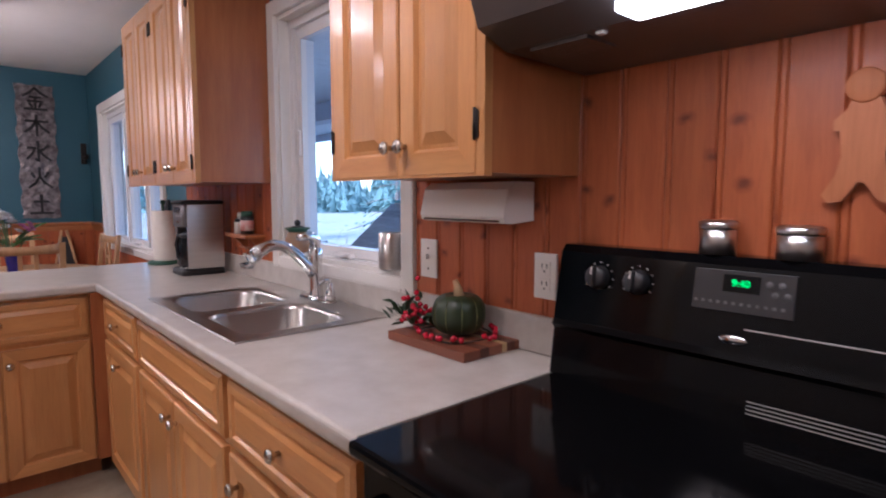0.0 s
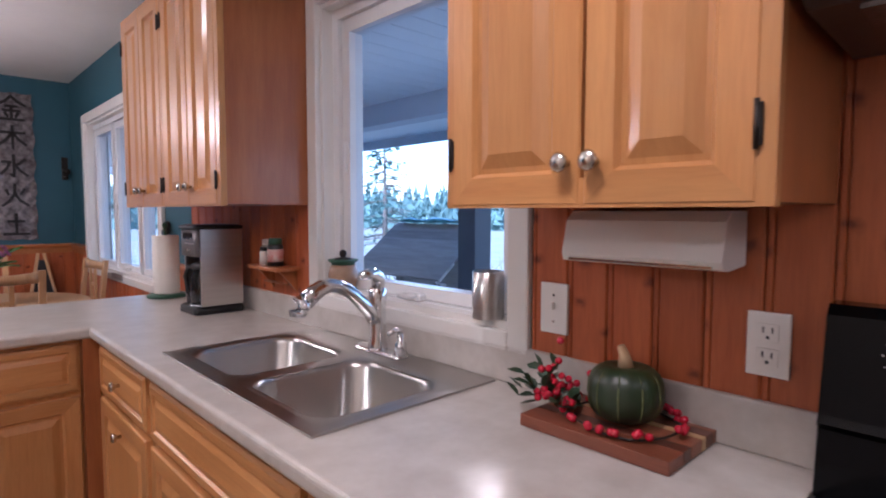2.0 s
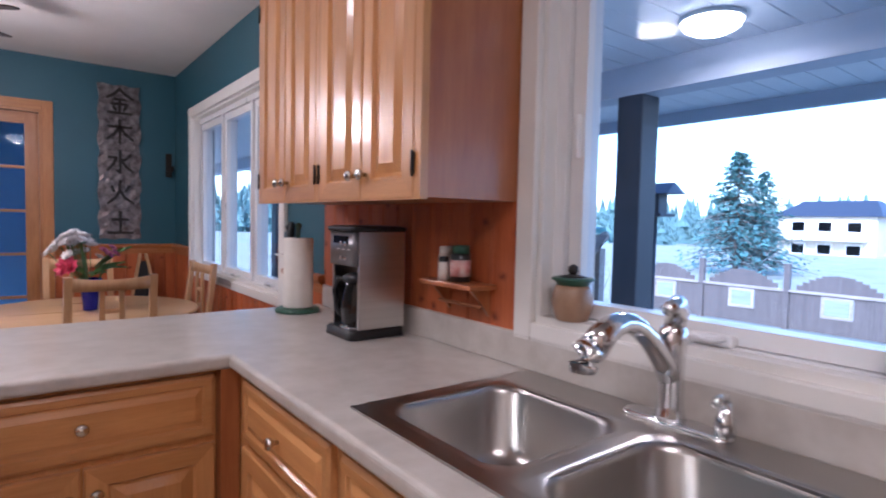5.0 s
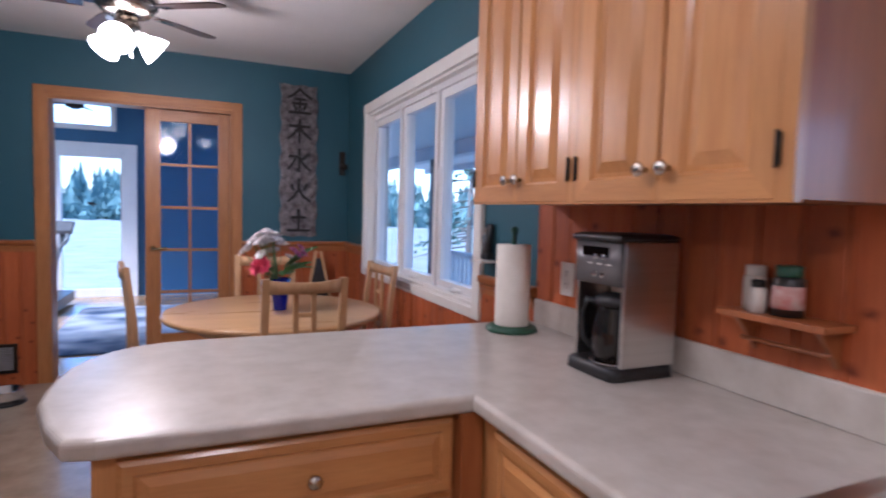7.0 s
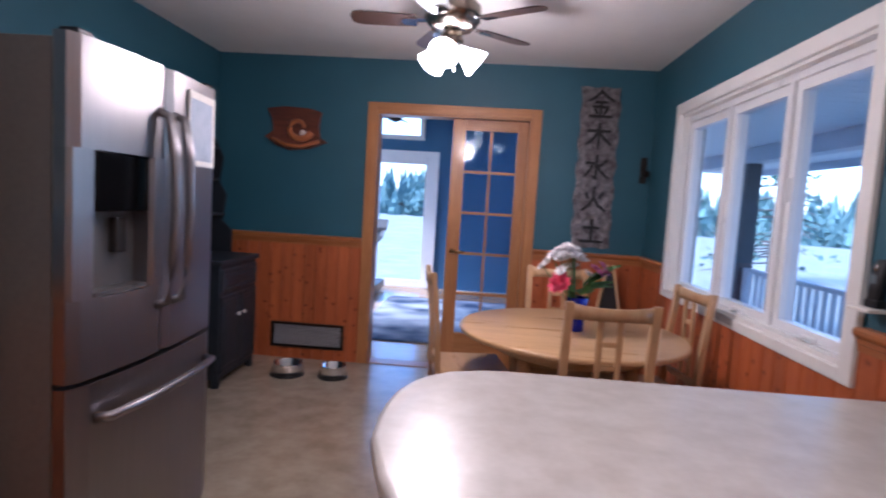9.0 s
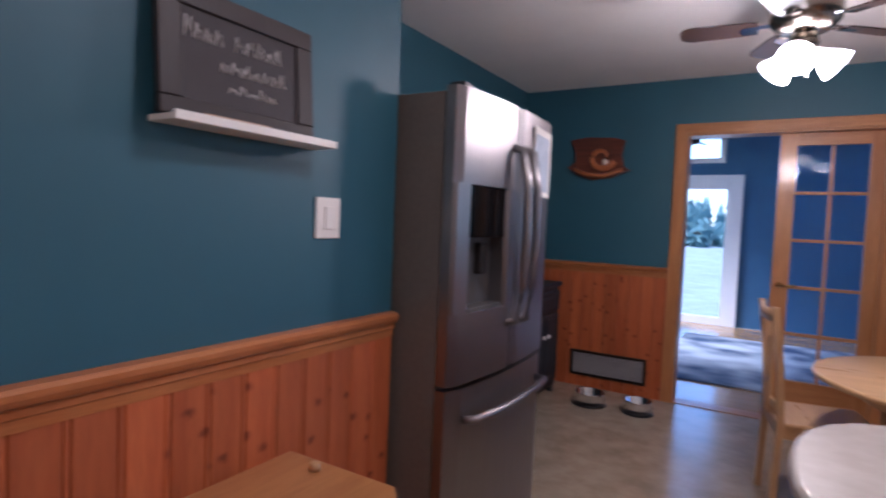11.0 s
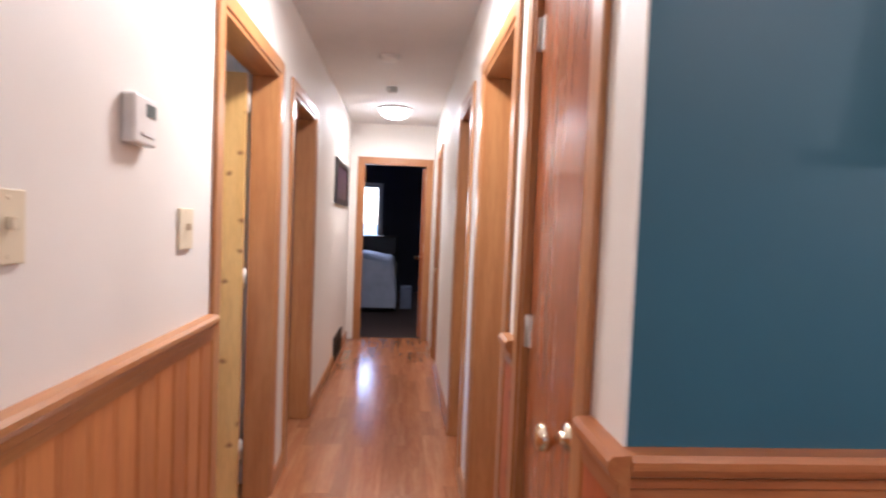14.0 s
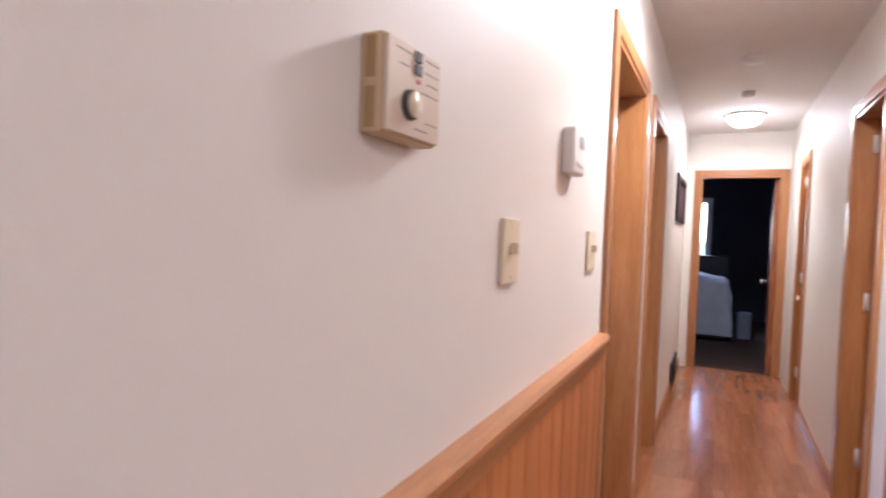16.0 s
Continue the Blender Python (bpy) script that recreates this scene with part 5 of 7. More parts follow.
DOOR_GLASS = glass("door_pane_glass", (0.90, 0.94, 1.0))
glazed_leaf("door_1", 0.18, 0.80 - 0.019, YN + 0.045, "honey oak glazed door leaf standing closed")
od = glazed_leaf("door_2", 0.0, 0.60, 0.0, "honey oak glazed door leaf folded open")
od.matrix_basis = pose(FD[0] + 0.02, YN + 0.16, 0, 0, 0, 160)

# carved sign with five characters, painted strokes on beaten metal
sign = thing("carved_sign", (1.31, YN, 1.07), "tall beaten grey sign with five black characters", "wall sign")
grey_metal = mat("beaten_grey_metal", (0.30, 0.27, 0.27), (0.10, 0.085, 0.085), 0.42, 0.75, scale=22, bump=0.7, bscale=38, blotch=0.3)
bm = bmesh.new()
NX, NZ = 8, 40
sx0, sx1, sz0, sz1 = 1.165, 1.462, 1.075, 2.315
rng = random.Random(2)
grid = {}
for i in range(NX + 1):
    for j in range(NZ + 1):
        ex = 0.008 * math.sin(j * 0.9 + i) * (i in (0, NX)) + rng.uniform(-0.004, 0.004) * (i in (0, NX))
        grid[i, j] = bm.verts.new((sx0 + (sx1 - sx0) * i / NX + ex, YN - 0.020 + rng.uniform(-0.004, 0.004), sz0 + (sz1 - sz0) * j / NZ + 0.006 * math.sin(i * 1.7) * (j in (0, NZ))))
for i in range(NX):
    for j in range(NZ):
        bm.faces.new((grid[i, j], grid[i + 1, j], grid[i + 1, j + 1], grid[i, j + 1]))
r = bmesh.ops.extrude_face_region(bm, geom=list(bm.faces))
bmesh.ops.translate(bm, verts=[g for g in r["geom"] if isinstance(g, bmesh.types.BMVert)], vec=(0, 0.012, 0))
part("plate", bm, grey_metal, sign)
ink = mat("black_ink", (0.010, 0.009, 0.009), None, 0.5, bump=0.1)
STROKES = [
    ["50,0 30,22 5,38", "50,0 70,20 97,36", "30,42 70,42", "22,60 78,60", "50,42 50,95", "28,70 36,86", "72,68 64,86", "8,96 92,96"],
    ["8,30 92,30", "50,2 50,98", "48,32 30,60 5,82", "52,32 70,58 96,80"],
    ["50,2 50,92 38,84", "10,32 38,32 26,60 6,84", "88,20 70,38 56,44", "52,40 70,66 96,88"],
    ["20,28 28,48", "82,24 70,46", "50,4 48,46 30,76 6,96", "50,44 66,72 96,94"],
    ["22,40 78,40", "50,8 50,92", "6,94 94,94"],
]
for k, strokes in enumerate(STROKES):
    czt = 2.285 - k * 0.243
    chars = []
    for st in strokes:
        pts = [tuple(float(c) for c in q.split(",")) for q in st.split()]
        for (xa, ya), (xb, yb) in zip(pts, pts[1:]):
            A = Vector((1.215 + xa / 100 * 0.20, YN - 0.0265, czt - ya / 100 * 0.20))
            Bv = Vector((1.215 + xb / 100 * 0.20, YN - 0.0265, czt - yb / 100 * 0.20))
            d = (Bv - A).normalized()
            nrm = Vector((-d.z, 0, d.x))
            wa, wb = 0.0125, 0.0095
            e = d * 0.006
            q = [A - e + nrm * wa, Bv + e + nrm * wb, Bv + e - nrm * wb, A - e - nrm * wa]
            chars.append(loft([[tuple(p) for p in q], [tuple(p + Vector((0, 0.006, 0))) for p in q]], smooth=False))
    glyph = part("character", chars[0], ink, sign)
    for one in chars[1:]:
        part("stroke", one, ink, glyph)

# carved wall mask
msk = thing("carved_wall_plaque", (-1.07, YN, 1.70), "dark red-brown carved wooden wall plaque", "wall decoration")
mw = wood("carved_mahogany", (0.16, 0.045, 0.022), (0.07, 0.02, 0.012), "x", rough=0.35)
ml = wood("carved_pale_wood", (0.55, 0.19, 0.06), (0.38, 0.12, 0.04), "x", rough=0.35)
ol = [(-0.245, 0.325), (-0.10, 0.345), (0.10, 0.335), (0.20, 0.31), (0.175, 0.20), (0.19, 0.11), (0.25, 0.075), (0.10, 0.015), (-0.05, 0.0), (-0.17, 0.035), (-0.26, 0.10), (-0.19, 0.15), (-0.205, 0.24)]
part("back_board", loft([[(-1.07 + x, YN - 0.03, 1.705 + z) for x, z in ol], [(-1.07 + x, YN - 0.002, 1.705 + z) for x, z in ol]], smooth=False), mw, msk)
sp_ = [(-1.05 + 0.11 * math.cos(a) * (0.35 + a / 9), YN - 0.036, 1.885 + 0.10 * math.sin(a) * (0.35 + a / 9)) for a in [k * 0.35 for k in range(18)]]
part("carved_curl", tube(sp_, 0.02, 8, [0.012 + 0.001 * k for k in range(18)]), ml, msk)
part("carved_ridge", tube([(-1.27, YN - 0.032, 1.79), (-1.16, YN - 0.04, 1.745), (-1.03, YN - 0.042, 1.735), (-0.88, YN - 0.036, 1.785)], 0.016, 8), ml, msk)
part("carved_boss", lathe([(0.026, 0), (0.020, 0.012), (0.004, 0.018)], (-1.02, YN - 0.030, 1.845), 16, "-y"), PLASTIC, msk, "pale round inlay")

# wall grille near the floor
gr = thing("return_air_grille", (-0.92, YN, 0.09), "metal return air grille low in the wall", "vent")
gx0, gx1, gz0, gz1 = -1.225, -0.615, 0.092, 0.300
gm = mat("grille_bright_metal", (0.58, 0.56, 0.56), None, 0.3, 0.3)
part("grille_frame", wall_boxes("y", YN - 0.026, YN - 0.014, gx0, gx1, gz0, gz1, [(gx0 + 0.025, gx1 - 0.025, gz0 + 0.022, gz1 - 0.022)]), DARK_IRON, gr)
part("duct_back", B((gx0 + 0.02, gx1 - 0.02, YN - 0.0145, YN - 0.0135, gz0 + 0.02, gz1 - 0.02)), BLACK, gr)
sl = mesh_of("slat", moved(B((gx0 + 0.026, gx1 - 0.026, -0.004, 0.004, -0.0008, 0.0008)), Matrix.Rotation(radians(35), 4, "X")), gm)
for k in range(13):
    piece("slat", sl, gr, Matrix.Translation(Vector((0, YN - 0.020, gz0 + 0.028 + k * 0.0127)) - BASE[gr]))

for bx_, by_, br in ((-0.93, 6.73, 0.125), (-0.585, 6.75, 0.110)):
    b = thing("pet_bowl", (bx_, by_, 0), "steel pet bowl with a dark rubber base", "pet bowl", "pet bowls on the floor")
    part("rubber_ring", lathe([(br, 0.001), (br, 0.014), (br * 0.97, 0.018)], (bx_, by_, 0), 32), BLACK, b)
    part("bowl", lathe([(br * 0.97, 0.0185), (br * 0.84, 0.088), (br * 0.87, 0.096), (br * 0.80, 0.093), (br * 0.70, 0.03), (br * 0.3, 0.026)], (bx_, by_, 0), 36), CHROME, b)

# hutch
hu = thing("hutch", (-1.49, 6.58, 0), "dark blue painted hutch with open shelves", "hutch")
part("carcass", B((XW + 0.004, -1.262, 6.285, 6.88, 0.06, 0.845), bevel=0.004), HUTCH, hu)
part("counter", B((XW + 0.004, -1.240, 6.265, 6.90, 0.846, 0.88), bevel=0.006), HUTCH, hu)
for yy in (6.29, 6.835):
    part("foot", B((-1.31, -1.265, yy, yy + 0.04, 0.001, 0.06)), HUTCH, hu)
    part("foot", B((XW + 0.01, XW + 0.05, yy, yy + 0.04, 0.001, 0.06)), HUTCH, hu)
EAST = Matrix(((0, 0, 1, 0), (1, 0, 0, 0), (0, 1, 0, 0), (0, 0, 0, 1)))
for y0 in (6.30, 6.588):
    d = part("door", framed(None, Matrix.Translation((-1.245, y0, 0.10)) @ EAST, 0.278, 0.53, RAISED_SMALL), HUTCH, hu)
    part("knob", lathe([(0.008, 0), (0.016, 0.014), (0.012, 0.022)], (-1.245, y0 + (0.24 if y0 < 6.4 else 0.04), 0.48), 14, "x"), PLASTIC, d, "white porcelain knob")
part("drawer", framed(None, Matrix.Translation((-1.245, 6.30, 0.66)) @ EAST, 0.566, 0.155, RAISED_SMALL), HUTCH, hu)
part("upper_back", B((XW + 0.004, XW + 0.02, 6.30, 6.865, 0.881, 1.70)), HUTCH, hu)
for yy in (6.30, 6.847):
    part("upper_side", loft([[(XW + 0.021, y, 0.881), (-1.45, y, 0.881), (-1.45, y, 1.05), (-1.53, y, 1.12), (-1.50, y, 1.32), (-1.56, y, 1.42), (-1.53, y, 1.60), (-1.60, y, 1.74), (XW + 0.021, y, 1.80)] for y in (yy, yy + 0.018)], smooth=False), HUTCH, hu)
for z, x1 in ((1.16, -1.50), (1.42, -1.54), (1.66, -1.56)):
    part("shelf", B((XW + 0.021, x1, 6.3185, 6.8465, z, z + 0.016), bevel=0.002), HUTCH, hu)
for nm, y, z, r, hgt, m_, lab in (("white_cup", 6.42, 1.1762, 0.035, 0.07, PLASTIC, "small white cup on the hutch shelf"), ("clay_jug", 6.70, 0.8802, 0.06, 0.20, mat("brown_jug", (0.08, 0.04, 0.02), None, 0.3), "dark brown clay jug on the hutch"), ("white_cup", 6.55, 1.4362, 0.03, 0.06, PLASTIC, "small white cup on the upper hutch shelf")):
    loose(nm, lathe([(r * 0.7, 0), (r * 0.95, hgt * 0.3), (r, hgt * 0.7), (r * 0.8, hgt), (r * 0.74, hgt), (r * 0.6, hgt * 0.1)], (-1.62, y, z), 20), m_, lab, "crockery")


def fridge():
    f = thing("refrigerator", (-1.0, 4.55, 0), "stainless french door refrigerator with ice dispenser", "refrigerator")
    y0, y1, xf = 4.150, 4.965, -0.66
    side_m = FRIDGE_SIDE
    part("cabinet", B((-1.42, xf - 0.055, y0 + 0.004, y1 - 0.004, 0.03, 1.735), bevel=0.004), side_m, f, "dark textured cabinet sides")
    part("plinth", B((-1.40, xf - 0.08, y0 + 0.02, y1 - 0.02, 0.001, 0.0295)), BLACK, f)

    def slab(a, b, z0, z1):
        rings = []
        for k in range(13):
            s = k / 12
            y = a + (b - a) * s
            g = (y - y0) / (y1 - y0)
            bow = 0.030 * (1 - (2 * g - 1) ** 2)
            edge = 0.014 * (1 - min(1, min(s, 1 - s) / 0.04)) ** 2
            rings.append([(xf - 0.05, y, z0), (xf + bow - edge, y, z0), (xf + bow - edge, y, z1), (xf - 0.05, y, z1)])
        bm = loft(rings, smooth=False)
        return bm
    ym = (y0 + y1) / 2
    # left door has the dispenser opening, so it is built round it
    dl = part("door", slab(y0, ym - 0.003, 0.785, 1.020), FRIDGE, f)
    for ya, yb, za, zb in ((y0, ym - 0.003, 1.445, 1.750), (y0, y0 + 0.085, 1.0202, 1.4448), (ym - 0.075, ym - 0.003, 1.0202, 1.4448)):
        part("door_panel", slab(ya, yb, za, zb), FRIDGE, dl)
    part("dispenser_recess", merged(B((xf - 0.045, xf - 0.040, y0 + 0.085, ym - 0.075, 1.0205, 1.4445)), B((xf - 0.04, xf + 0.012, y0 + 0.0855, ym - 0.0755, 1.0205, 1.034))), mat("dispenser_grey", (0.12, 0.115, 0.11), None, 0.35, 0.3), dl, "grey dispenser recess")
    part("dispenser_panel", B((xf - 0.039, xf + 0.016, y0 + 0.0855, ym - 0.0755, 1.27, 1.4440), bevel=0.004), BLACK_GLOSS, dl, "glossy black control panel")
    part("dispenser_paddle", B((xf - 0.038, xf - 0.01, ym - 0.20, ym - 0.15, 1.14, 1.25), bevel=0.005), DARK_IRON, dl)
    dr = part("door", slab(ym + 0.003, y1, 0.785, 1.750), FRIDGE, f)
    fz = part("freezer_drawer", slab(y0, y1, 0.06, 0.770), FRIDGE, f)
    for dd, yy in ((dl, ym - 0.045), (dr, ym + 0.045)):
        part("door_handle", tube([(xf + 0.02, yy, 1.60), (xf + 0.065, yy, 1.585), (xf + 0.088, yy, 1.45), (xf + 0.094, yy, 1.27), (xf + 0.088, yy, 1.09), (xf + 0.065, yy, 0.965), (xf + 0.02, yy, 0.95)], 0.016, 12), FRIDGE, dd, "long curved steel handle")
    part("drawer_handle", tube([(xf + 0.015, y0 + 0.08, 0.665), (xf + 0.055, y0 + 0.10, 0.668), (xf + 0.080, y0 + 0.25, 0.672), (xf + 0.085, ym, 0.674), (xf + 0.080, y1 - 0.25, 0.672), (xf + 0.055, y1 - 0.10, 0.668), (xf + 0.015, y1 - 0.08, 0.665)], 0.015, 12), FRIDGE, fz, "long curved steel handle")
    for yy in (y0 + 0.06, y1 - 0.06):
        part("hinge_cover", B((xf - 0.06, xf - 0.005, yy - 0.03, yy + 0.03, 1.7515, 1.768), bevel=0.005), BLACK, f)
    return ym, y1, xf


ym, y1_, xf_ = fridge()
cal = thing("fridge_calendar", (-0.64, 4.78, 1.44), "white paper calendar pinned on the fridge door", "calendar")
part("sheet", moved(B((-0.0015, 0.0015, -0.115, 0.115, 0.0, 0.25)), Matrix.Translation((-0.6375, 4.80, 1.445)) @ Matrix.Rotation(radians(6), 4, "Z")), mat("blue_grey_print", (0.30, 0.36, 0.45), (0.42, 0.47, 0.55), 0.6, scale=20, bump=0), cal)
for z0, z1, a, b in ((0.235, 0.262, -0.12, 0.12), (-0.008, 0.012, -0.12, 0.12), (0.012, 0.235, 0.10, 0.12), (0.012, 0.235, -0.12, -0.112)):
    part("white_border", moved(B((-0.0015, 0.0025, a, b, z0, z1)), Matrix.Translation((-0.6365, 4.80, 1.445)) @ Matrix.Rotation(radians(6), 4, "Z")), PLASTIC, cal)
for nm, yy, m_, lab in (("small_tin", 4.45, PLASTIC, "small white tin on top of the fridge"), ("small_tin", 4.80, PLASTIC, "small pale tin on top of the fridge")):
    loose(nm, lathe([(0.018, 0), (0.018, 0.035), (0.012, 0.05)], (-0.78, yy, 1.7355), 14), m_, lab, "tin")

# ceiling fan
FX, FY = 0.25, 5.45
fan = thing("ceiling_fan", (FX, FY, ZC), "dark bladed ceiling fan with three lit glass shades", "ceiling fan")
nick = mat("fan_pewter", (0.30, 0.25, 0.20), None, 0.25, 1.0, bump=0)
part("canopy", lathe([(0.020, -0.07), (0.06, -0.045), (0.072, -0.0005)], (FX, FY, ZC), 24), nick, fan)
part("downrod", lathe([(0.013, -0.12), (0.013, -0.071)], (FX, FY, ZC), 12), nick, fan)
part("motor_housing", lathe([(0.03, -0.285), (0.10, -0.275), (0.135, -0.235), (0.135, -0.17), (0.10, -0.135), (0.03, -0.1205)], (FX, FY, ZC), 32), nick, fan)
part("light_kit", lathe([(0.02, -0.385), (0.05, -0.375), (0.06, -0.33), (0.045, -0.2855)], (FX, FY, ZC), 24), nick, fan)
blade_m = wood("dark_walnut_blade", (0.045, 0.026, 0.020), (0.03, 0.017, 0.013), "x", rough=0.35)
for k, a in enumerate((-12, 60, 132, 204, 276)):
    M = Matrix.Translation((FX, FY, ZC - 0.245)) @ Matrix.Rotation(radians(a - 20), 4, "Z") @ Matrix.Rotation(radians(10), 4, "X") @ Matrix.Diagonal((0.86, 0.95, 1, 1))
    ol = [(0.20, -0.052), (0.30, -0.060), (0.50, -0.066), (0.545, -0.055), (0.565, -0.025), (0.565, 0.025), (0.545, 0.055), (0.50, 0.066), (0.30, 0.060), (0.20, 0.052)]
    b = part("blade", moved(prism(ol, -0.003, 0.003), M), blade_m, fan, "dark rounded blade")
    part("blade_iron", moved(merged(B((0.11, 0.22, -0.018, 0.018, 0.0035, 0.008), bevel=0.002), prism([(0.20, -0.036), (0.27, -0.03), (0.285, 0), (0.27, 0.03), (0.20, 0.036)], -0.0085, -0.0035)), M), CHROME, b)
for k in range(3):
    a = radians(20 + 120 * k)
    M = Matrix.Translation((FX + 0.055 * math.cos(a), FY + 0.055 * math.sin(a), ZC - 0.365)) @ Matrix.Rotation(a, 4, "Z") @ Matrix.Rotation(radians(125), 4, "Y")
    part("shade", moved(lathe([(0.024, 0.0), (0.030, 0.02), (0.055, 0.06), (0.072, 0.10), (0.070, 0.10), (0.05, 0.06), (0.02, 0.02)], (0, 0, 0), 24), M), GLOW, fan, "lit frosted glass shade")
part("pull_chain", tube([(FX + 0.02, FY, ZC - 0.385), (FX + 0.02, FY, ZC - 0.47)], 0.003, 6), NICKEL, fan)

sc = thing("wall_sconce", (1.70, YN, 1.58), "dark iron candle sconce in the corner", "wall sconce")
part("back_plate", B((1.655, 1.705, YN - 0.012, YN - 0.001, 1.60, 1.80), bevel=0.004), DARK_IRON, sc)
part("arm", tube([(1.68, YN - 0.012, 1.63), (1.68, YN - 0.05, 1.60), (1.68, YN - 0.07, 1.64)], 0.006, 8), DARK_IRON, sc)
part("cup", lathe([(0.008, 0), (0.03, 0.01), (0.032, 0.05), (0.028, 0.05)], (1.68, YN - 0.07, 1.64), 16), DARK_IRON, sc)
ea = thing("chalkboard_easel", (1.46, 6.98, 0), "small A-frame chalkboard with pale wooden edges", "easel")
for s in (-1, 1):
    part("leg", tube([(1.46 + s * 0.20, 6.93, 0.001), (1.46 + s * 0.02, 7.03, 0.96)], 0.014, 6), LIGHT_WOOD_Z, ea)
part("board", loft([[(1.46 - 0.165, 6.945 + d, 0.18), (1.46 + 0.165, 6.945 + d, 0.18), (1.46 + 0.03, 7.018 + d, 0.90), (1.46 - 0.03, 7.018 + d, 0.90)] for d in (0, 0.008)], smooth=False), BLACK, ea)
vb = thing("window_vent_sticker", (1.70, 5.62, 0.845), "pale printed strip on the window sill", "sticker")
part("strip", B((XE - 0.0275, XE - 0.0245, 5.50, 5.78, 0.838, 0.875)), mat("printed_strip", (0.6, 0.58, 0.58), (0.35, 0.34, 0.36), 0.6, scale=60, bump=0), vb)

# chalkboard on its shelf, switch, small table below
cb = thing("chalkboard", (-0.84, 3.5, 1.535), "dark framed chalkboard with white handwriting", "chalkboard")
slate = mat("slate", (0.045, 0.040, 0.042), (0.035, 0.030, 0.032), 0.7, scale=12, bump=0.05)
frame_m = wood("dark_board_frame", (0.030, 0.020, 0.018), (0.02, 0.013, 0.012), "z", rough=0.5)
tilt = Matrix.Translation((-0.829, 0, 1.5115)) @ Matrix.Rotation(radians(-4), 4, "Y")
cy0, cy1 = 3.275, 3.690
part("slate", moved(B((-0.010, -0.004, cy0 + 0.05, cy1 - 0.05, 0.036, 0.228)), tilt), slate, cb)
for a, b, z0, z1 in ((cy0, cy1, 0, 0.036), (cy0, cy1, 0.228, 0.272), (cy0, cy0 + 0.05, 0.0365, 0.2275), (cy1 - 0.05, cy1, 0.0365, 0.2275)):
    part("frame", moved(B((-0.016, 0.004, a, b, z0, z1), bevel=0.003), tilt), frame_m, cb)
chalk_m = mat("chalk", (0.75, 0.72, 0.70), (0.5, 0.48, 0.46), 0.9, scale=80)
rng = random.Random(5)
for line, (ya, yb, z) in enumerate(((3.335, 3.625, 0.165), (3.42, 3.59, 0.112), (3.44, 3.55, 0.070))):
    y = ya
    while y < yb:
        wdt, hgt = rng.uniform(0.014, 0.024), (0.042 if line < 1 else 0.034 if line < 2 else 0.020) * rng.uniform(0.7, 1.2)
        if rng.random() > 0.12:
            pts = [(-0.0034, y + wdt * s, z + hgt * q) for s, q in ((0, 0), (0.2, rng.uniform(0.6, 1)), (0.5, rng.uniform(0, 0.4)), (0.75, rng.uniform(0.5, 1)), (1, 0.05))]
            part("chalk_writing", moved(tube(pts, 0.0022, 5), tilt), chalk_m, cb)
        y += wdt + 0.007
cs_ = thing("picture_ledge", (-0.80, 3.5, 1.515), "white narrow picture ledge on the teal wall", "shelf")
part("board", B((XC + 0.001, XC + 0.085, 3.285, 3.742, 1.497, 1.510), bevel=0.002), TRIM, cs_)
part("lip", B((XC + 0.0852, XC + 0.094, 3.285, 3.742, 1.497, 1.516), bevel=0.002), TRIM, cs_)
loose("pencil", tube([(XC + 0.078, 3.36, 1.5162), (XC + 0.078, 3.53, 1.5162)], 0.0055, 8), wood("chalk_stick_wood", (0.6, 0.42, 0.3), (0.5, 0.33, 0.22), "y"), "long pale stick lying on the ledge", "stick")
sw = thing("light_switch", (XC, 3.80, 1.288), "white rocker switch plate on the teal wall", "switch")
part("cover_plate", B((XC, XC + 0.007, 3.762, 3.858, 1.258, 1.373), bevel=0.0025), PLASTIC, sw)
part("rocker", B((XC + 0.0072, XC + 0.011, 3.794, 3.826, 1.284, 1.348), bevel=0.0015), PLASTIC, sw)
st = thing("side_table", (-0.63, 3.36, 0), "small orange-stained wooden side table against the wall", "table")
part("tabletop", prism([(-0.835, 3.02), (-0.47, 3.02), (-0.44, 3.06), (-0.44, 3.58), (-0.50, 3.65), (-0.835, 3.65)], 0.685, 0.712, 0.006), CASE_Y, st)
for x, y in ((-0.81, 3.06), (-0.49, 3.06), (-0.81, 3.60), (-0.49, 3.56)):
    part("leg", tube([(x, y, 0.001), (x, y, 0.685)], 0.02, 8, [0.014, 0.022]), CASE_Z, st)
loose("small_cork", lathe([(0.012, 0), (0.013, 0.018), (0.010, 0.02)], (-0.70, 3.60, 0.7125), 12), LIGHT_WOOD, "small pale cork lying on the side table", "cork")
loose("slate_box", B((-0.838, -0.70, 2.87, 2.985, 0.001, 0.885), bevel=0.006), mat("slate_blue_plastic", (0.035, 0.05, 0.075), None, 0.5), "slate blue narrow bin beside the table", "bin")

# ---- sun room ----
rug = thing("area_rug", (0.1, 9.2, 0), "blue, grey and white patterned area rug", "rug")
def rug_mat():
    m = mat("rug_blue_pattern", (0.55, 0.58, 0.60), (0.03, 0.06, 0.12), 0.95, scale=2.2, bump=0.5, bscale=300, detail=1.5)
    return m
part("rug_body", B((-0.75, 1.5, 7.95, 10.4, -0.0025, 0.012), bevel=0.004), rug_mat(), rug)
sd = tagged(new("door_3"), "white framed sliding glass door of the sun room", "door", kind="structure")
BASE[sd] = Vector((0, 0, 0))
part("door_frame", wall_boxes("y", 11.36, 11.46, -1.36, -0.25, 0.0, 2.13, [(-1.16, -0.45, 0.11, 1.93)]), VINYL, sd)
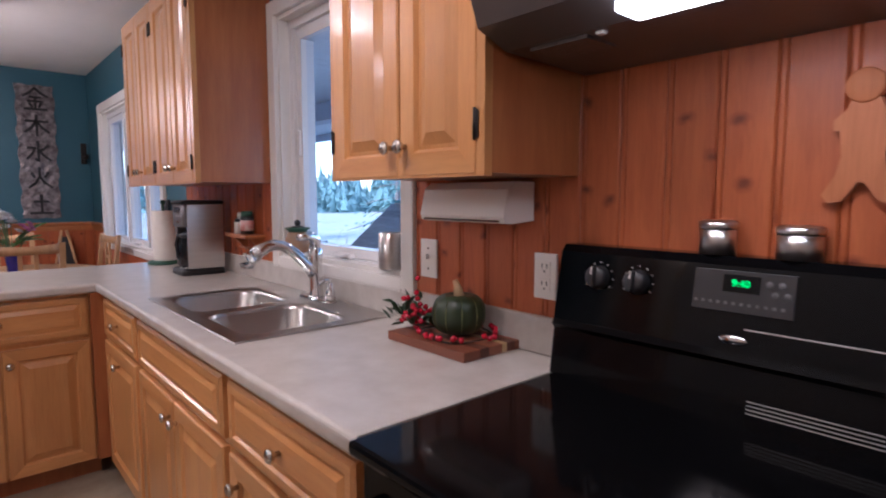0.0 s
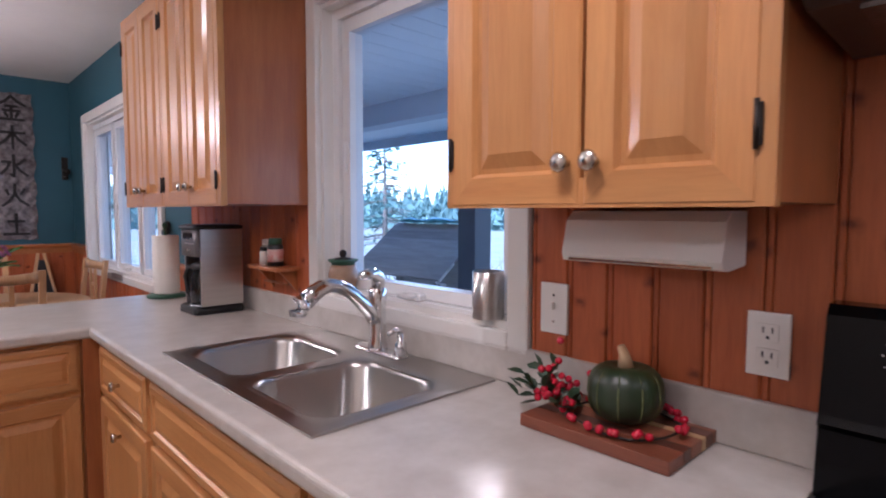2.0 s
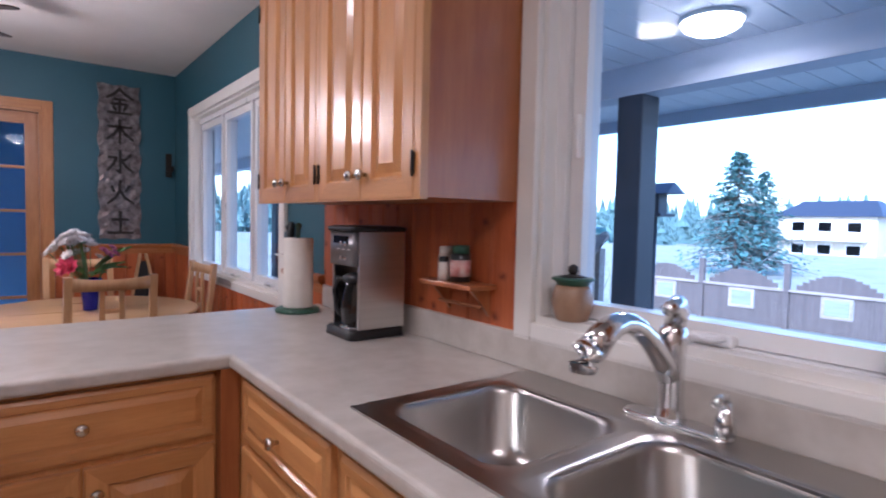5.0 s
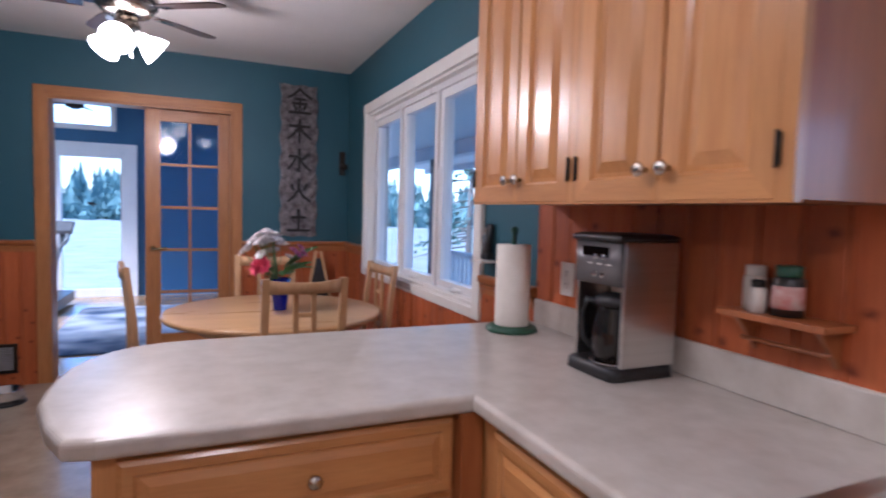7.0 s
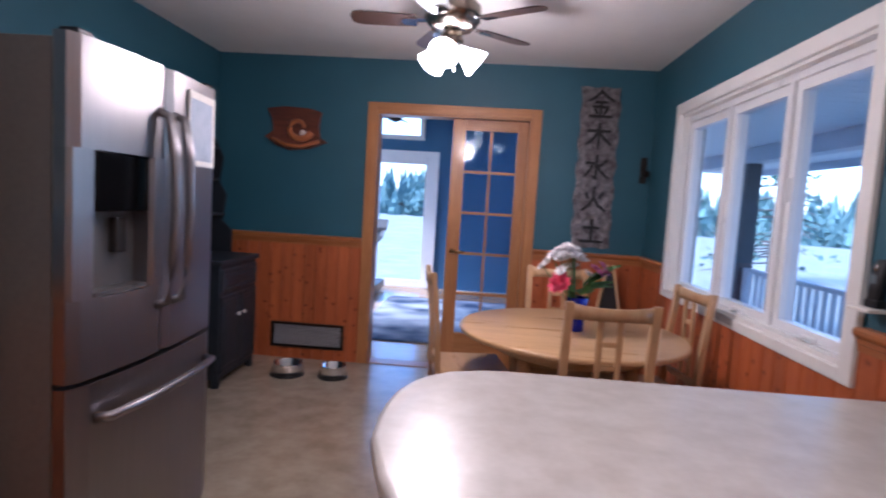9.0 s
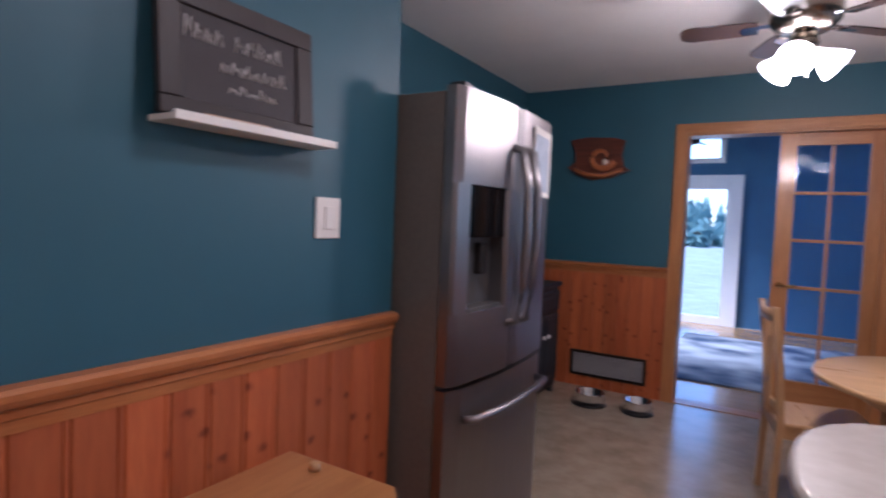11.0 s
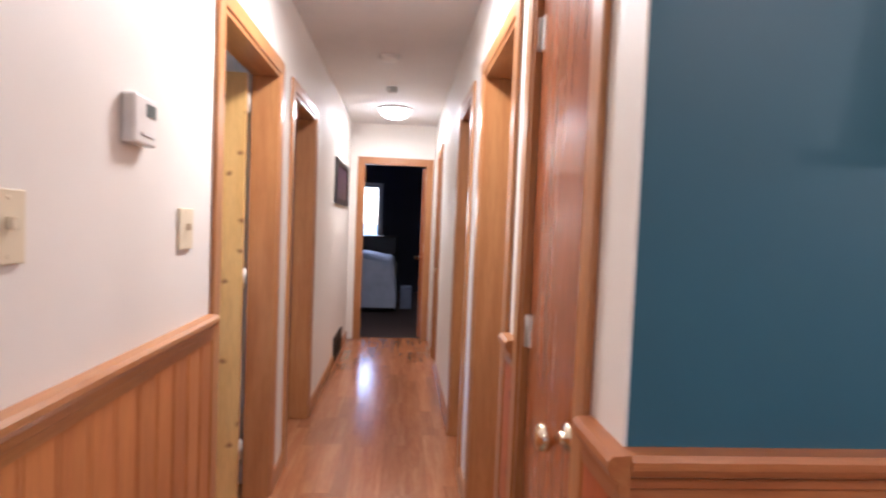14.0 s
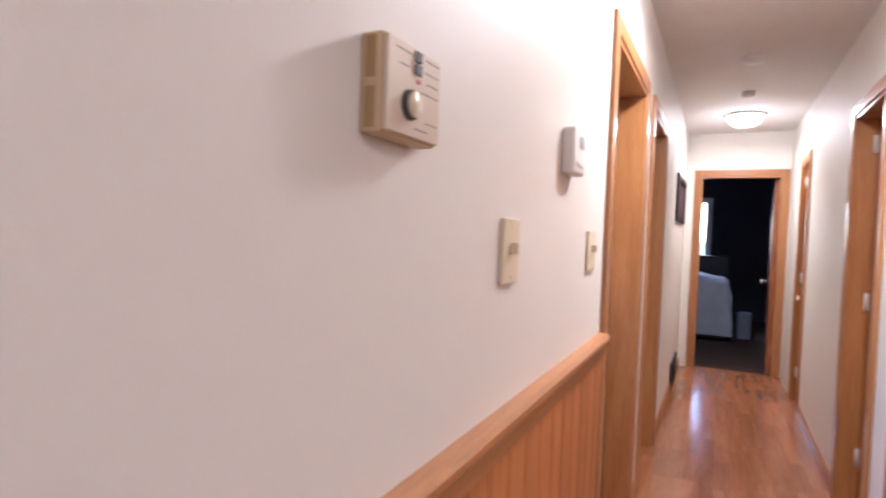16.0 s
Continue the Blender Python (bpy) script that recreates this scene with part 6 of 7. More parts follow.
pp = part("pane", B((-1.16, -0.45, 11.40, 11.406, 0.11, 1.93)), GLASS, sd)
pp.visible_shadow = False
part("decal", loft([[(-0.80 + x, 11.396, 1.28 + z) for x, z in ((-0.07, 0.03), (-0.02, 0.035), (0.0, 0.06), (0.02, 0.03), (0.07, 0.0), (0.02, 0.005), (0.03, -0.04), (-0.01, 0.0), (-0.05, 0.0))], [(-0.80 + x, 11.398, 1.28 + z) for x, z in ((-0.07, 0.03), (-0.02, 0.035), (0.0, 0.06), (0.02, 0.03), (0.07, 0.0), (0.02, 0.005), (0.03, -0.04), (-0.01, 0.0), (-0.05, 0.0))]], smooth=False), BLACK, sd, "dark bird sticker")
hi = tagged(new("window_3"), "high sun room window with a white frame", "window", kind="structure")
BASE[hi] = Vector((0, 0, 0))
part("window_frame", wall_boxes("y", 11.38, 11.46, -1.40, -0.50, 2.30, 3.0, [(-1.33, -0.57, 2.37, 2.93)]), VINYL, hi)
tm = thing("treadmill", (-1.05, 10.5, 0), "grey treadmill with a tilted console", "treadmill")
gm2 = mat("treadmill_grey", (0.25, 0.26, 0.27), None, 0.4)
part("deck", B((-1.45, -0.95, 9.9, 11.0, 0.03, 0.16), bevel=0.01), BLACK, tm)
part("upright", tube([(-1.0, 9.98, 0.1), (-1.02, 10.3, 0.6), (-0.95, 10.45, 0.98)], 0.035, 8), gm2, tm)
part("upright", tube([(-1.42, 9.98, 0.1), (-1.42, 10.3, 0.6), (-1.38, 10.45, 0.98)], 0.035, 8), gm2, tm)
part("console", moved(B((-0.3, 0.25, -0.10, 0.10, -0.03, 0.03), bevel=0.01), Matrix.Translation((-1.1, 10.42, 1.0)) @ Matrix.Rotation(radians(35), 4, "X")), gm2, tm)
part("handrail", tube([(-0.9, 10.45, 0.97), (-0.88, 10.2, 0.85), (-0.9, 10.0, 0.80)], 0.02, 8), gm2, tm)
sf = thing("ceiling_fan", (-0.85, 10.6, 3.2), "dark bladed ceiling fan in the sun room", "ceiling fan")
part("downrod", lathe([(0.015, -0.6), (0.015, -0.0005)], (-0.85, 10.6, 3.2), 10), DARK_IRON, sf)
part("motor_housing", lathe([(0.02, -0.75), (0.10, -0.72), (0.11, -0.64), (0.03, -0.6005)], (-0.85, 10.6, 3.2), 20), DARK_IRON, sf)
for k in range(5):
    part("blade", moved(prism([(0.10, -0.05), (0.52, -0.06), (0.55, 0), (0.52, 0.06), (0.10, 0.05)], -0.003, 0.003), Matrix.Translation((-0.85, 10.6, 2.53)) @ Matrix.Rotation(radians(72 * k + 10), 4, "Z") @ Matrix.Rotation(radians(12), 4, "X")), blade_m, sf)

# ---- hall ----
HINGE = mat("satin_hinge", (0.66, 0.63, 0.58), (0.60, 0.57, 0.52), 0.5, 0.25, bump=0)
PALE_BRASS = mat("pale_brass_knob", (0.85, 0.74, 0.56), (0.80, 0.69, 0.50), 0.16, 1.0, bump=0)


def flat_leaf(name, M, w, m, label, knob_x=None, h=1.995):
    """A plain door leaf: x from the hinge, y its thickness."""
    d = tagged(new(name), label, "door", kind="structure")
    BASE[d] = Vector((0, 0, 0))
    lf = part("leaf", B((0.002, w, 0, 0.035, 0.012, h), bevel=0.002), m, d)
    if knob_x:
        for s, y in ((-1, 0.0), (1, 0.035)):
            part("knob", lathe([(0.032, 0), (0.030, 0.006), (0.013, 0.010), (0.012, 0.03), (0.027, 0.045), (0.030, 0.06), (0.020, 0.07), (0.003, 0.072)], (knob_x, y, 0.91), 22, "-y" if s < 0 else "y"), PALE_BRASS, d, "polished brass knob")
    for z in (0.25, 1.06, 1.87):
        part("hinge", merged(tube([(0.0, -0.006, z - 0.045), (0.0, -0.006, z + 0.045)], 0.007, 8), B((0.0, 0.03, -0.0025, -0.0003, z - 0.045, z + 0.045))), HINGE, d, "satin steel butt hinge")
    d.matrix_basis = M
    return d


flat_leaf("door_4", pose(R0[0] + 0.020, HY1 + 0.012, 0), 0.468, DOOR_RED, "closed reddish mahogany closet door", 0.395)
flat_leaf("door_5", pose(R1[0] + 0.022, HY1 + 0.122, 0, 0, 0, 84), 0.62, DOOR_PINE, "yellow pine door standing open", 0.56)
flat_leaf("door_6", pose(D1[0] + 0.055, HY0 - 0.122, 0, 0, 0, -86), 0.75, DOOR_PINE, "yellow knotty pine door standing open", 0.69)
flat_leaf("door_7", pose(R2[0] + 0.022, HY1 + 0.08, 0), 0.556, DOOR_RED, "closed reddish door in the hall", 0.50)
flat_leaf("door_8", pose(R3[0] + 0.022, HY1 + 0.03, 0), 0.396, DOOR_RED, "closed narrow door at the end of the hall", 0.35)
flat_leaf("door_9", pose(HX - 0.115, HD[1] - 0.02, 0, 0, 0, 178), 0.68, DOOR_RED, "bedroom door folded open into the room", 0.62)
for HLX, HLY in ((-5.55, 2.38), (-2.1, 2.38)):
    hl = thing("hall_ceiling_light", (HLX, HLY, HZ), "lit white glass dome light on the hall ceiling", "ceiling light", "hall dome lights")
    part("base", lathe([(0.165, -0.02), (0.168, -0.0005)], (HLX, HLY, HZ), 32), TRIM, hl)
    part("shade", lathe([(0.01, -0.105), (0.08, -0.095), (0.125, -0.068), (0.150, -0.0205), (0.145, -0.0202)], (HLX, HLY, HZ), 32), GLOW_HALL, hl, "frosted glass dome")
for nm, x, r, hh, lab in (("smoke_detector", -3.86, 0.065, 0.035, "round white smoke detector on the hall ceiling"), ("smoke_detector", -4.72, 0.045, 0.05, "small round white alarm on the hall ceiling")):
    s_ = thing(nm, (x, 2.37, HZ), lab, "smoke detector")
    part("base", lathe([(r * 1.05, -hh * 0.35), (r * 1.05, -0.0005)], (x, 2.37, HZ), 28), PLASTIC, s_)
    part("cover", lathe([(r * 0.3, -hh), (r * 0.85, -hh * 0.9), (r, -hh * 0.36)], (x, 2.37, HZ), 28), PLASTIC, s_)
pc = thing("framed_picture", (-5.5, HY0, 1.50), "dark framed picture on the white hall wall", "picture")
part("frame", wall_boxes("y", HY0 + 0.001, HY0 + 0.022, -6.05, -4.98, 1.50, 1.90, [(-5.98, -5.05, 1.55, 1.85)]), BLACK, pc)
part("print", B((-5.98, -5.05, HY0 + 0.002, HY0 + 0.010, 1.55, 1.85)), mat("dark_abstract_print", (0.06, 0.03, 0.06), (0.015, 0.012, 0.025), 0.3, scale=5, bump=0), pc)
vt = thing("wall_register", (-5.55, HY0, 0.02), "dark metal air register low on the hall wall", "vent")
part("grille_frame", wall_boxes("y", HY0 + 0.001, HY0 + 0.018, -5.85, -5.25, 0.02, 0.25, [(-5.82, -5.28, 0.05, 0.22)]), DARK_IRON, vt)
part("back", B((-5.82, -5.28, HY0 + 0.0145, HY0 + 0.0155, 0.05, 0.22)), BLACK, vt)
sl2 = mesh_of("slat", B((-0.268, 0.268, -0.002, 0.002, -0.004, 0.004)), DARK_IRON)
for k in range(7):
    piece("slat", sl2, vt, Matrix.Translation((0, 0.017, 0.042 + 0.0225 * k)) @ Matrix.Rotation(radians(30), 4, "X"))


def hall_switch(x0, x1, z0, z1, label, slider=False):
    s_ = thing("light_switch", ((x0 + x1) / 2, HY0, z0), label, "switch")
    part("cover_plate", B((x0, x1, HY0 + 0.0005, HY0 + 0.008, z0, z1), bevel=0.0025), IVORY, s_)
    cx, cz = (x0 + x1) / 2, (z0 + z1) / 2
    part("toggle", B((cx - 0.006, cx + 0.006, HY0 + 0.0085, HY0 + 0.022, cz - 0.004, cz + 0.016), bevel=0.002), IVORY, s_)
    for dz in (-0.045, 0.045):
        part("screw", lathe([(0.0035, 0), (0.003, 0.001)], (cx, HY0 + 0.0082, cz + dz), 10, "y"), IVORY, s_)


hall_switch(-0.994, -0.912, 1.256, 1.372, "ivory toggle switch plate on the white wall")
hall_switch(-1.700, -1.604, 1.247, 1.361, "ivory toggle switch plate near the doorway")
t2 = thing("digital_thermostat", (-1.35, HY0, 1.49), "white digital thermostat on the hall wall", "thermostat")
part("case", B((-1.405, -1.298, HY0 + 0.0005, HY0 + 0.030, 1.492, 1.600), bevel=0.006), PLASTIC, t2)
part("screen", B((-1.395, -1.352, HY0 + 0.0302, HY0 + 0.0315, 1.556, 1.584)), mat("grey_lcd", (0.10, 0.12, 0.11), None, 0.3, bump=0), t2)
part("button", B((-1.39, -1.33, HY0 + 0.0302, HY0 + 0.0325, 1.512, 1.520)), PLASTIC, t2)
t1 = thing("ventilator_control", (-0.547, HY0, 1.443), "beige ventilation control box with a round dial", "wall control")
x0, x1, z0, z1 = -0.607, -0.487, 1.443, 1.546
part("case", B((x0, x1, HY0 + 0.0005, HY0 + 0.028, z0, z1), bevel=0.004), mat("tan_plastic", (0.66, 0.48, 0.28), (0.61, 0.44, 0.25), 0.45, bump=0.02), t1)
part("face_plate", B((x0 + 0.002, x1 - 0.002, HY0 + 0.0282, HY0 + 0.033, z0 + 0.003, z1 - 0.003), bevel=0.0015), mat("pale_beige_plate", (0.70, 0.60, 0.46), (0.66, 0.56, 0.43), 0.45, bump=0.02), t1)
part("dial", lathe([(0.0165, 0), (0.0155, 0.006), (0.012, 0.007)], (-0.534, HY0 + 0.033, 1.479), 24, "y"), mat("dark_dial", (0.10, 0.08, 0.07), None, 0.4, bump=0), t1, "dark round dial")
part("dial_face", lathe([(0.0145, 0), (0.0135, 0.002), (0.001, 0.0021)], (-0.534, HY0 + 0.0401, 1.479), 24, "y"), IVORY, t1)
for zz in (1.520, 1.534):
    part("indicator", B((-0.556, -0.543, HY0 + 0.0332, HY0 + 0.0355, zz - 0.0055, zz + 0.0055)), BLACK, t1)
print_m = mat("grey_print", (0.36, 0.30, 0.26), None, 0.6, bump=0)
for zz, a, b in ((1.536, -0.600, -0.566), (1.522, -0.600, -0.566), (1.510, -0.598, -0.572), (1.534, -0.535, -0.505), (1.519, -0.532, -0.512), (1.498, -0.600, -0.560), (1.466, -0.598, -0.570), (1.456, -0.575, -0.545)):
    part("print_mark", B((a, b, HY0 + 0.0330, HY0 + 0.0334, zz - 0.0008, zz + 0.0008)), print_m, t1)
part("pilot_lamp", lathe([(0.003, 0), (0.002, 0.002)], (-0.552, HY0 + 0.033, 1.508), 12, "y"), mat("pink_pilot_lamp", (0.8, 0.2, 0.2), None, 0.3, bump=0), t1, "small pink pilot lamp")
slot_m = mat("beige_slot", (0.46, 0.30, 0.13), None, 0.6, bump=0)
for zz in (1.469, 1.520):
    part("side_slot", B((x1 - 0.0002, x1 + 0.0006, HY0 + 0.008, HY0 + 0.020, zz - 0.021, zz + 0.021)), slot_m, t1)

# ---- bedroom and bathroom beyond ----
bed = thing("bed", (-9.3, 1.2, 0), "unmade bed with a pale blue quilt and skirt", "bed")
part("base", B((-10.2, -8.35, 0.25, 2.05, 0.02, 0.42), bevel=0.02), BLACK, bed)
part("mattress", B((-10.25, -8.3, 0.2, 2.1, 0.42, 0.66), bevel=0.05), PLASTIC, bed)
bm = bmesh.new()
NXQ, NYQ = 24, 28
gq = {}
for i in range(NXQ + 1):
    for j in range(NYQ + 1):
        x, y = -10.2 + 2.25 * i / NXQ, 0.15 + 2.15 * j / NYQ
        over = max(0, x + 8.32) + max(0, y - 2.06) * 3.0
        z = 0.80 + 0.03 * math.sin(5 * x + 2 * y) + 0.02 * math.sin(9 * y) - 2.2 * over
        gq[i, j] = bm.verts.new((min(x, -8.27), min(y, 2.12), max(0.07 + 0.03 * math.sin(11 * x), z)))
for i in range(NXQ):
    for j in range(NYQ):
        bm.faces.new((gq[i, j], gq[i + 1, j], gq[i + 1, j + 1], gq[i, j + 1])).smooth = True
part("quilt", bm, mat("pale_blue_quilt", (0.42, 0.46, 0.58), (0.34, 0.38, 0.49), 0.9, scale=5, bump=0.4, bscale=40), bed, "rumpled pale quilt")
part("headboard", B((-10.6, -10.45, 0.2, 2.1, 0.02, 1.1), bevel=0.02), BLACK, bed)
bed.location.y += 0.32
bw4 = tagged(new("window_4"), "bright bedroom window with white frame", "window", kind="structure")
BASE[bw4] = Vector((0, 0, 0))
part("window_frame", wall_boxes("x", -10.92, -10.86, 1.33, 2.10, 0.90, 2.10, [(1.42, 2.01, 0.99, 2.01)]), VINYL, bw4)
p4 = part("pane", B((-10.93, -10.925, 1.41, 2.02, 0.98, 2.02)), GLASS, bw4)
p4.visible_shadow = False
loose("storage_box", B((-8.95, -8.72, 2.50, 2.68, 0.0012, 0.36), bevel=0.02), mat("grey_blue_fabric_bin", (0.22, 0.25, 0.34), (0.16, 0.18, 0.26), 0.9), "small grey-blue bin on the bedroom floor", "box")
van = thing("bathroom_vanity", (-4.6, 0.9, 0), "pale bathroom vanity with a dark top", "vanity")
part("body", B((-5.3, -4.0, 0.3, 0.8, 0.05, 0.80), bevel=0.005), IVORY, van)
part("top", B((-5.32, -3.98, 0.28, 0.82, 0.801, 0.83), bevel=0.004), BLACK, van)

# ---- outdoors ----
GROUND = mat("winter_grass_ground", (0.40, 0.41, 0.33), (0.31, 0.32, 0.25), 0.95, scale=0.6, bump=0.5, bscale=8, blotch=0.2)
bm = bmesh.new()
vs = [[bm.verts.new((x, y, -0.55 - 0.012 * max(0, x - 8) if x > -20 else -0.55)) for y in (-900, -60, 0, 60, 120, 900)] for x in (-900, -60, 2, 8, 30, 80, 900)]
for i in range(6):
    for j in range(5):
        bm.faces.new((vs[i][j], vs[i + 1][j], vs[i + 1][j + 1], vs[i][j + 1]))
setting("ground", bm, GROUND, "pale winter grass running down to the far woods", "ground")
DECK = wood("weathered_deck", (0.40, 0.36, 0.32), (0.31, 0.27, 0.24), "x", rough=0.7, coat=0)
setting("porch_floor", B((XE + 0.16, 3.75, -3.0, 13.0, -0.16, -0.06)), DECK, "weathered wooden porch deck", "porch")
PORCH = mat("white_porch_board", (0.80, 0.81, 0.83), (0.75, 0.76, 0.78), 0.5, scale=3)
setting("porch_ceiling", B((XE + 0.16, 4.75, -3.0, 13.0, 2.185, 2.25)), PORCH, "white boarded porch ceiling", "ceiling")
grey = mat("grey_porch_beam", (0.50, 0.53, 0.60), (0.44, 0.47, 0.53), 0.5, scale=4)
setting("porch_beam", B((3.36, 3.52, -3.0, 13.0, 2.00, 2.166), bevel=0.004), grey, "grey painted porch beam", "beam")
setting("fascia", B((4.74, 4.79, -3.0, 13.0, 2.07, 2.28), bevel=0.004), grey, "grey painted porch fascia", "fascia")
setting("wall_outside", B((XE + 0.151, XE + 0.159, -3.0, KW[0], -0.1, 2.18), (XE + 0.151, XE + 0.159, KW[1], DW[0], -0.1, 2.18), (XE + 0.151, XE + 0.159, DW[1], 13.0, -0.1, 2.18)), PORCH, "white outside face of the house wall", "wall")
dark_post = mat("dark_blue_post", (0.045, 0.05, 0.065), (0.035, 0.04, 0.05), 0.5)
for y in (-1.6, 3.79, 9.22):
    p = thing("porch_post", (3.44, y, -0.06), "dark painted square porch post", "post", "porch posts")
    part("shaft", B((3.36, 3.52, y - 0.08, y + 0.08, -0.059, 1.9995), bevel=0.006), dark_post, p)
    part("base_trim", B((3.34, 3.54, y - 0.10, y + 0.10, -0.0595, 0.06), bevel=0.006), dark_post, p)
pl = thing("porch_light", (3.0, 3.16, 2.17), "lit white dome light under the porch ceiling", "ceiling light")
part("base", lathe([(0.13, -0.015), (0.132, 0.0)], (3.0, 3.16, 2.165), 28), TRIM, pl)
part("shade", lathe([(0.01, -0.07), (0.07, -0.062), (0.11, -0.04), (0.122, -0.0155), (0.118, -0.015)], (3.0, 3.16, 2.165), 28), GLOW, pl, "frosted glass dome")
# porch rail
rail_m = mat("porch_rail_paint", (0.55, 0.57, 0.60), None, 0.5)
for ya, yb in ((5.6, 9.1),):
    r_ = thing("porch_railing", (3.44, (ya + yb) / 2, -0.06), "pale painted porch railing with balusters", "railing")
    part("handrail", B((3.40, 3.48, ya, yb, 0.80, 0.84), bevel=0.004), rail_m, r_)
    part("bottom_rail", B((3.41, 3.47, ya, yb, 0.05, 0.09), bevel=0.004), rail_m, r_)
    for y_ in (ya + 0.04, yb - 0.04):
        part("rail_post", B((3.40, 3.48, y_ - 0.04, y_ + 0.04, -0.059, 0.7995), bevel=0.004), rail_m, r_)
    bal = mesh_of("baluster", B((-0.017, 0.017, -0.017, 0.017, 0.0905, 0.7995)), rail_m)
    n = int((yb - ya - 0.2) / 0.12)
    for k in range(n):
        piece("baluster", bal, r_, Matrix.Translation((0, ya + 0.14 + 0.12 * k - (ya + yb) / 2, 0.06)))
# slant-roofed wooden bin at the porch edge
OLD = wood("weathered_grey_board", (0.44, 0.39, 0.34), (0.33, 0.28, 0.24), "y", rough=0.8, coat=0, rand=0.2)
wb = thing("wooden_well_roof", (4.9, 5.9, -0.55), "weathered wooden lean-to with a slanted plank roof", "lean-to")
for k in range(6):
    s = k / 6
    part("plank", moved(B((-0.09, 0.09, -0.72, 0.72, -0.012, 0.012)), Matrix.Translation((4.35 + 0.60 * s, 5.75, 0.72 + 0.48 * s)) @ Matrix.Rotation(radians(-39), 4, "Y")), OLD, wb)
for y in (5.12, 6.38):
    part("rafter", moved(B((-0.45, 0.45, -0.03, 0.03, -0.06, -0.014)), Matrix.Translation((4.62, y, 0.94)) @ Matrix.Rotation(radians(-39), 4, "Y")), OLD, wb)
    part("leg", B((4.86, 4.94, y - 0.04, y + 0.04, -0.549, 1.06)), OLD, wb)
    part("leg", B((4.34, 4.42, y - 0.04, y + 0.04, -0.549, 0.62)), OLD, wb)
part("side_panel", B((4.90, 4.92, 5.16, 6.34, -0.2, 0.9)), OLD, wb)
part("tarp", loft([[(4.86 + 0.02 * math.sin(3 * k), 5.15 + 0.15 * k, 1.225 + 0.012 * math.sin(2.1 * k)), (5.02, 5.15 + 0.15 * k, 1.245 + 0.015 * math.sin(1.7 * k)), (5.06, 5.15 + 0.15 * k, 1.20), (4.9, 5.15 + 0.15 * k, 1.20)] for k in range(9)]), mat("teal_tarp", (0.12, 0.33, 0.32), (0.08, 0.24, 0.24), 0.5, scale=5, bump=0.3), wb, "crumpled teal tarp")
# bird feeder pole
bf = thing("bird_feeder", (5.2, 4.75, -0.55), "bird feeder with a small roof on a pole", "bird feeder")
part("pole", tube([(5.2, 4.75, -0.549), (5.2, 4.75, 1.36)], 0.018, 8), dark_post, bf)
part("tray", B((5.08, 5.32, 4.63, 4.87, 1.36, 1.39), bevel=0.004), dark_post, bf)
part("house", B((5.13, 5.27, 4.68, 4.82, 1.39, 1.56), bevel=0.004), dark_post, bf)
part("roof", loft([[(5.05, 4.55, 1.56), (5.35, 4.55, 1.56), (5.35, 4.95, 1.56), (5.05, 4.95, 1.56)], [(5.19, 4.58, 1.66), (5.21, 4.58, 1.66), (5.21, 4.92, 1.66), (5.19, 4.92, 1.66)]], smooth=False), dark_post, bf)
# scalloped fence with square insets
FENCE = wood("weathered_fence_board", (0.15, 0.125, 0.11), (0.115, 0.095, 0.085), "z", rough=0.8, coat=0, rand=0.06)
fence = thing("garden_fence", (12.0, 4.0, -0.60), "weathered board fence with arched panels and square insets", "fence")
for pnl in range(8):
    yc = 0.55 + 1.62 * (pnl - 2)
    part("post", B((11.95, 12.05, yc - 0.86, yc - 0.76, -0.60, 0.62), bevel=0.006), FENCE, fence)
    for k in range(15):
        off = -0.70 + 0.10 * k
        top = 0.10 + 0.36 * (1 - (off / 0.76) ** 2)
        hgt = round(top, 2)
        if abs(off) < 0.22:
            for za, zb in ((-0.58, -0.28), (0.06, hgt)):
                part("board", B((11.99, 12.01, yc + off - 0.0495, yc + off + 0.0495, za, zb)), FENCE, fence)
        else:
            part("board", B((11.99, 12.01, yc + off - 0.0495, yc + off + 0.0495, -0.58, hgt)), FENCE, fence)
    part("inset_frame", wall_boxes("x", 11.97, 11.99, yc - 0.24, yc + 0.24, -0.30, 0.08, [(yc - 0.19, yc + 0.19, -0.25, 0.03)]), OLD, fence)
    part("rail", B((12.01, 12.04, yc - 0.76, yc + 0.76, -0.42, -0.34)), FENCE, fence)
    part("cap_rail", B((11.955, 11.988, yc - 0.76, yc + 0.76, 0.10, 0.15)), OLD, fence)


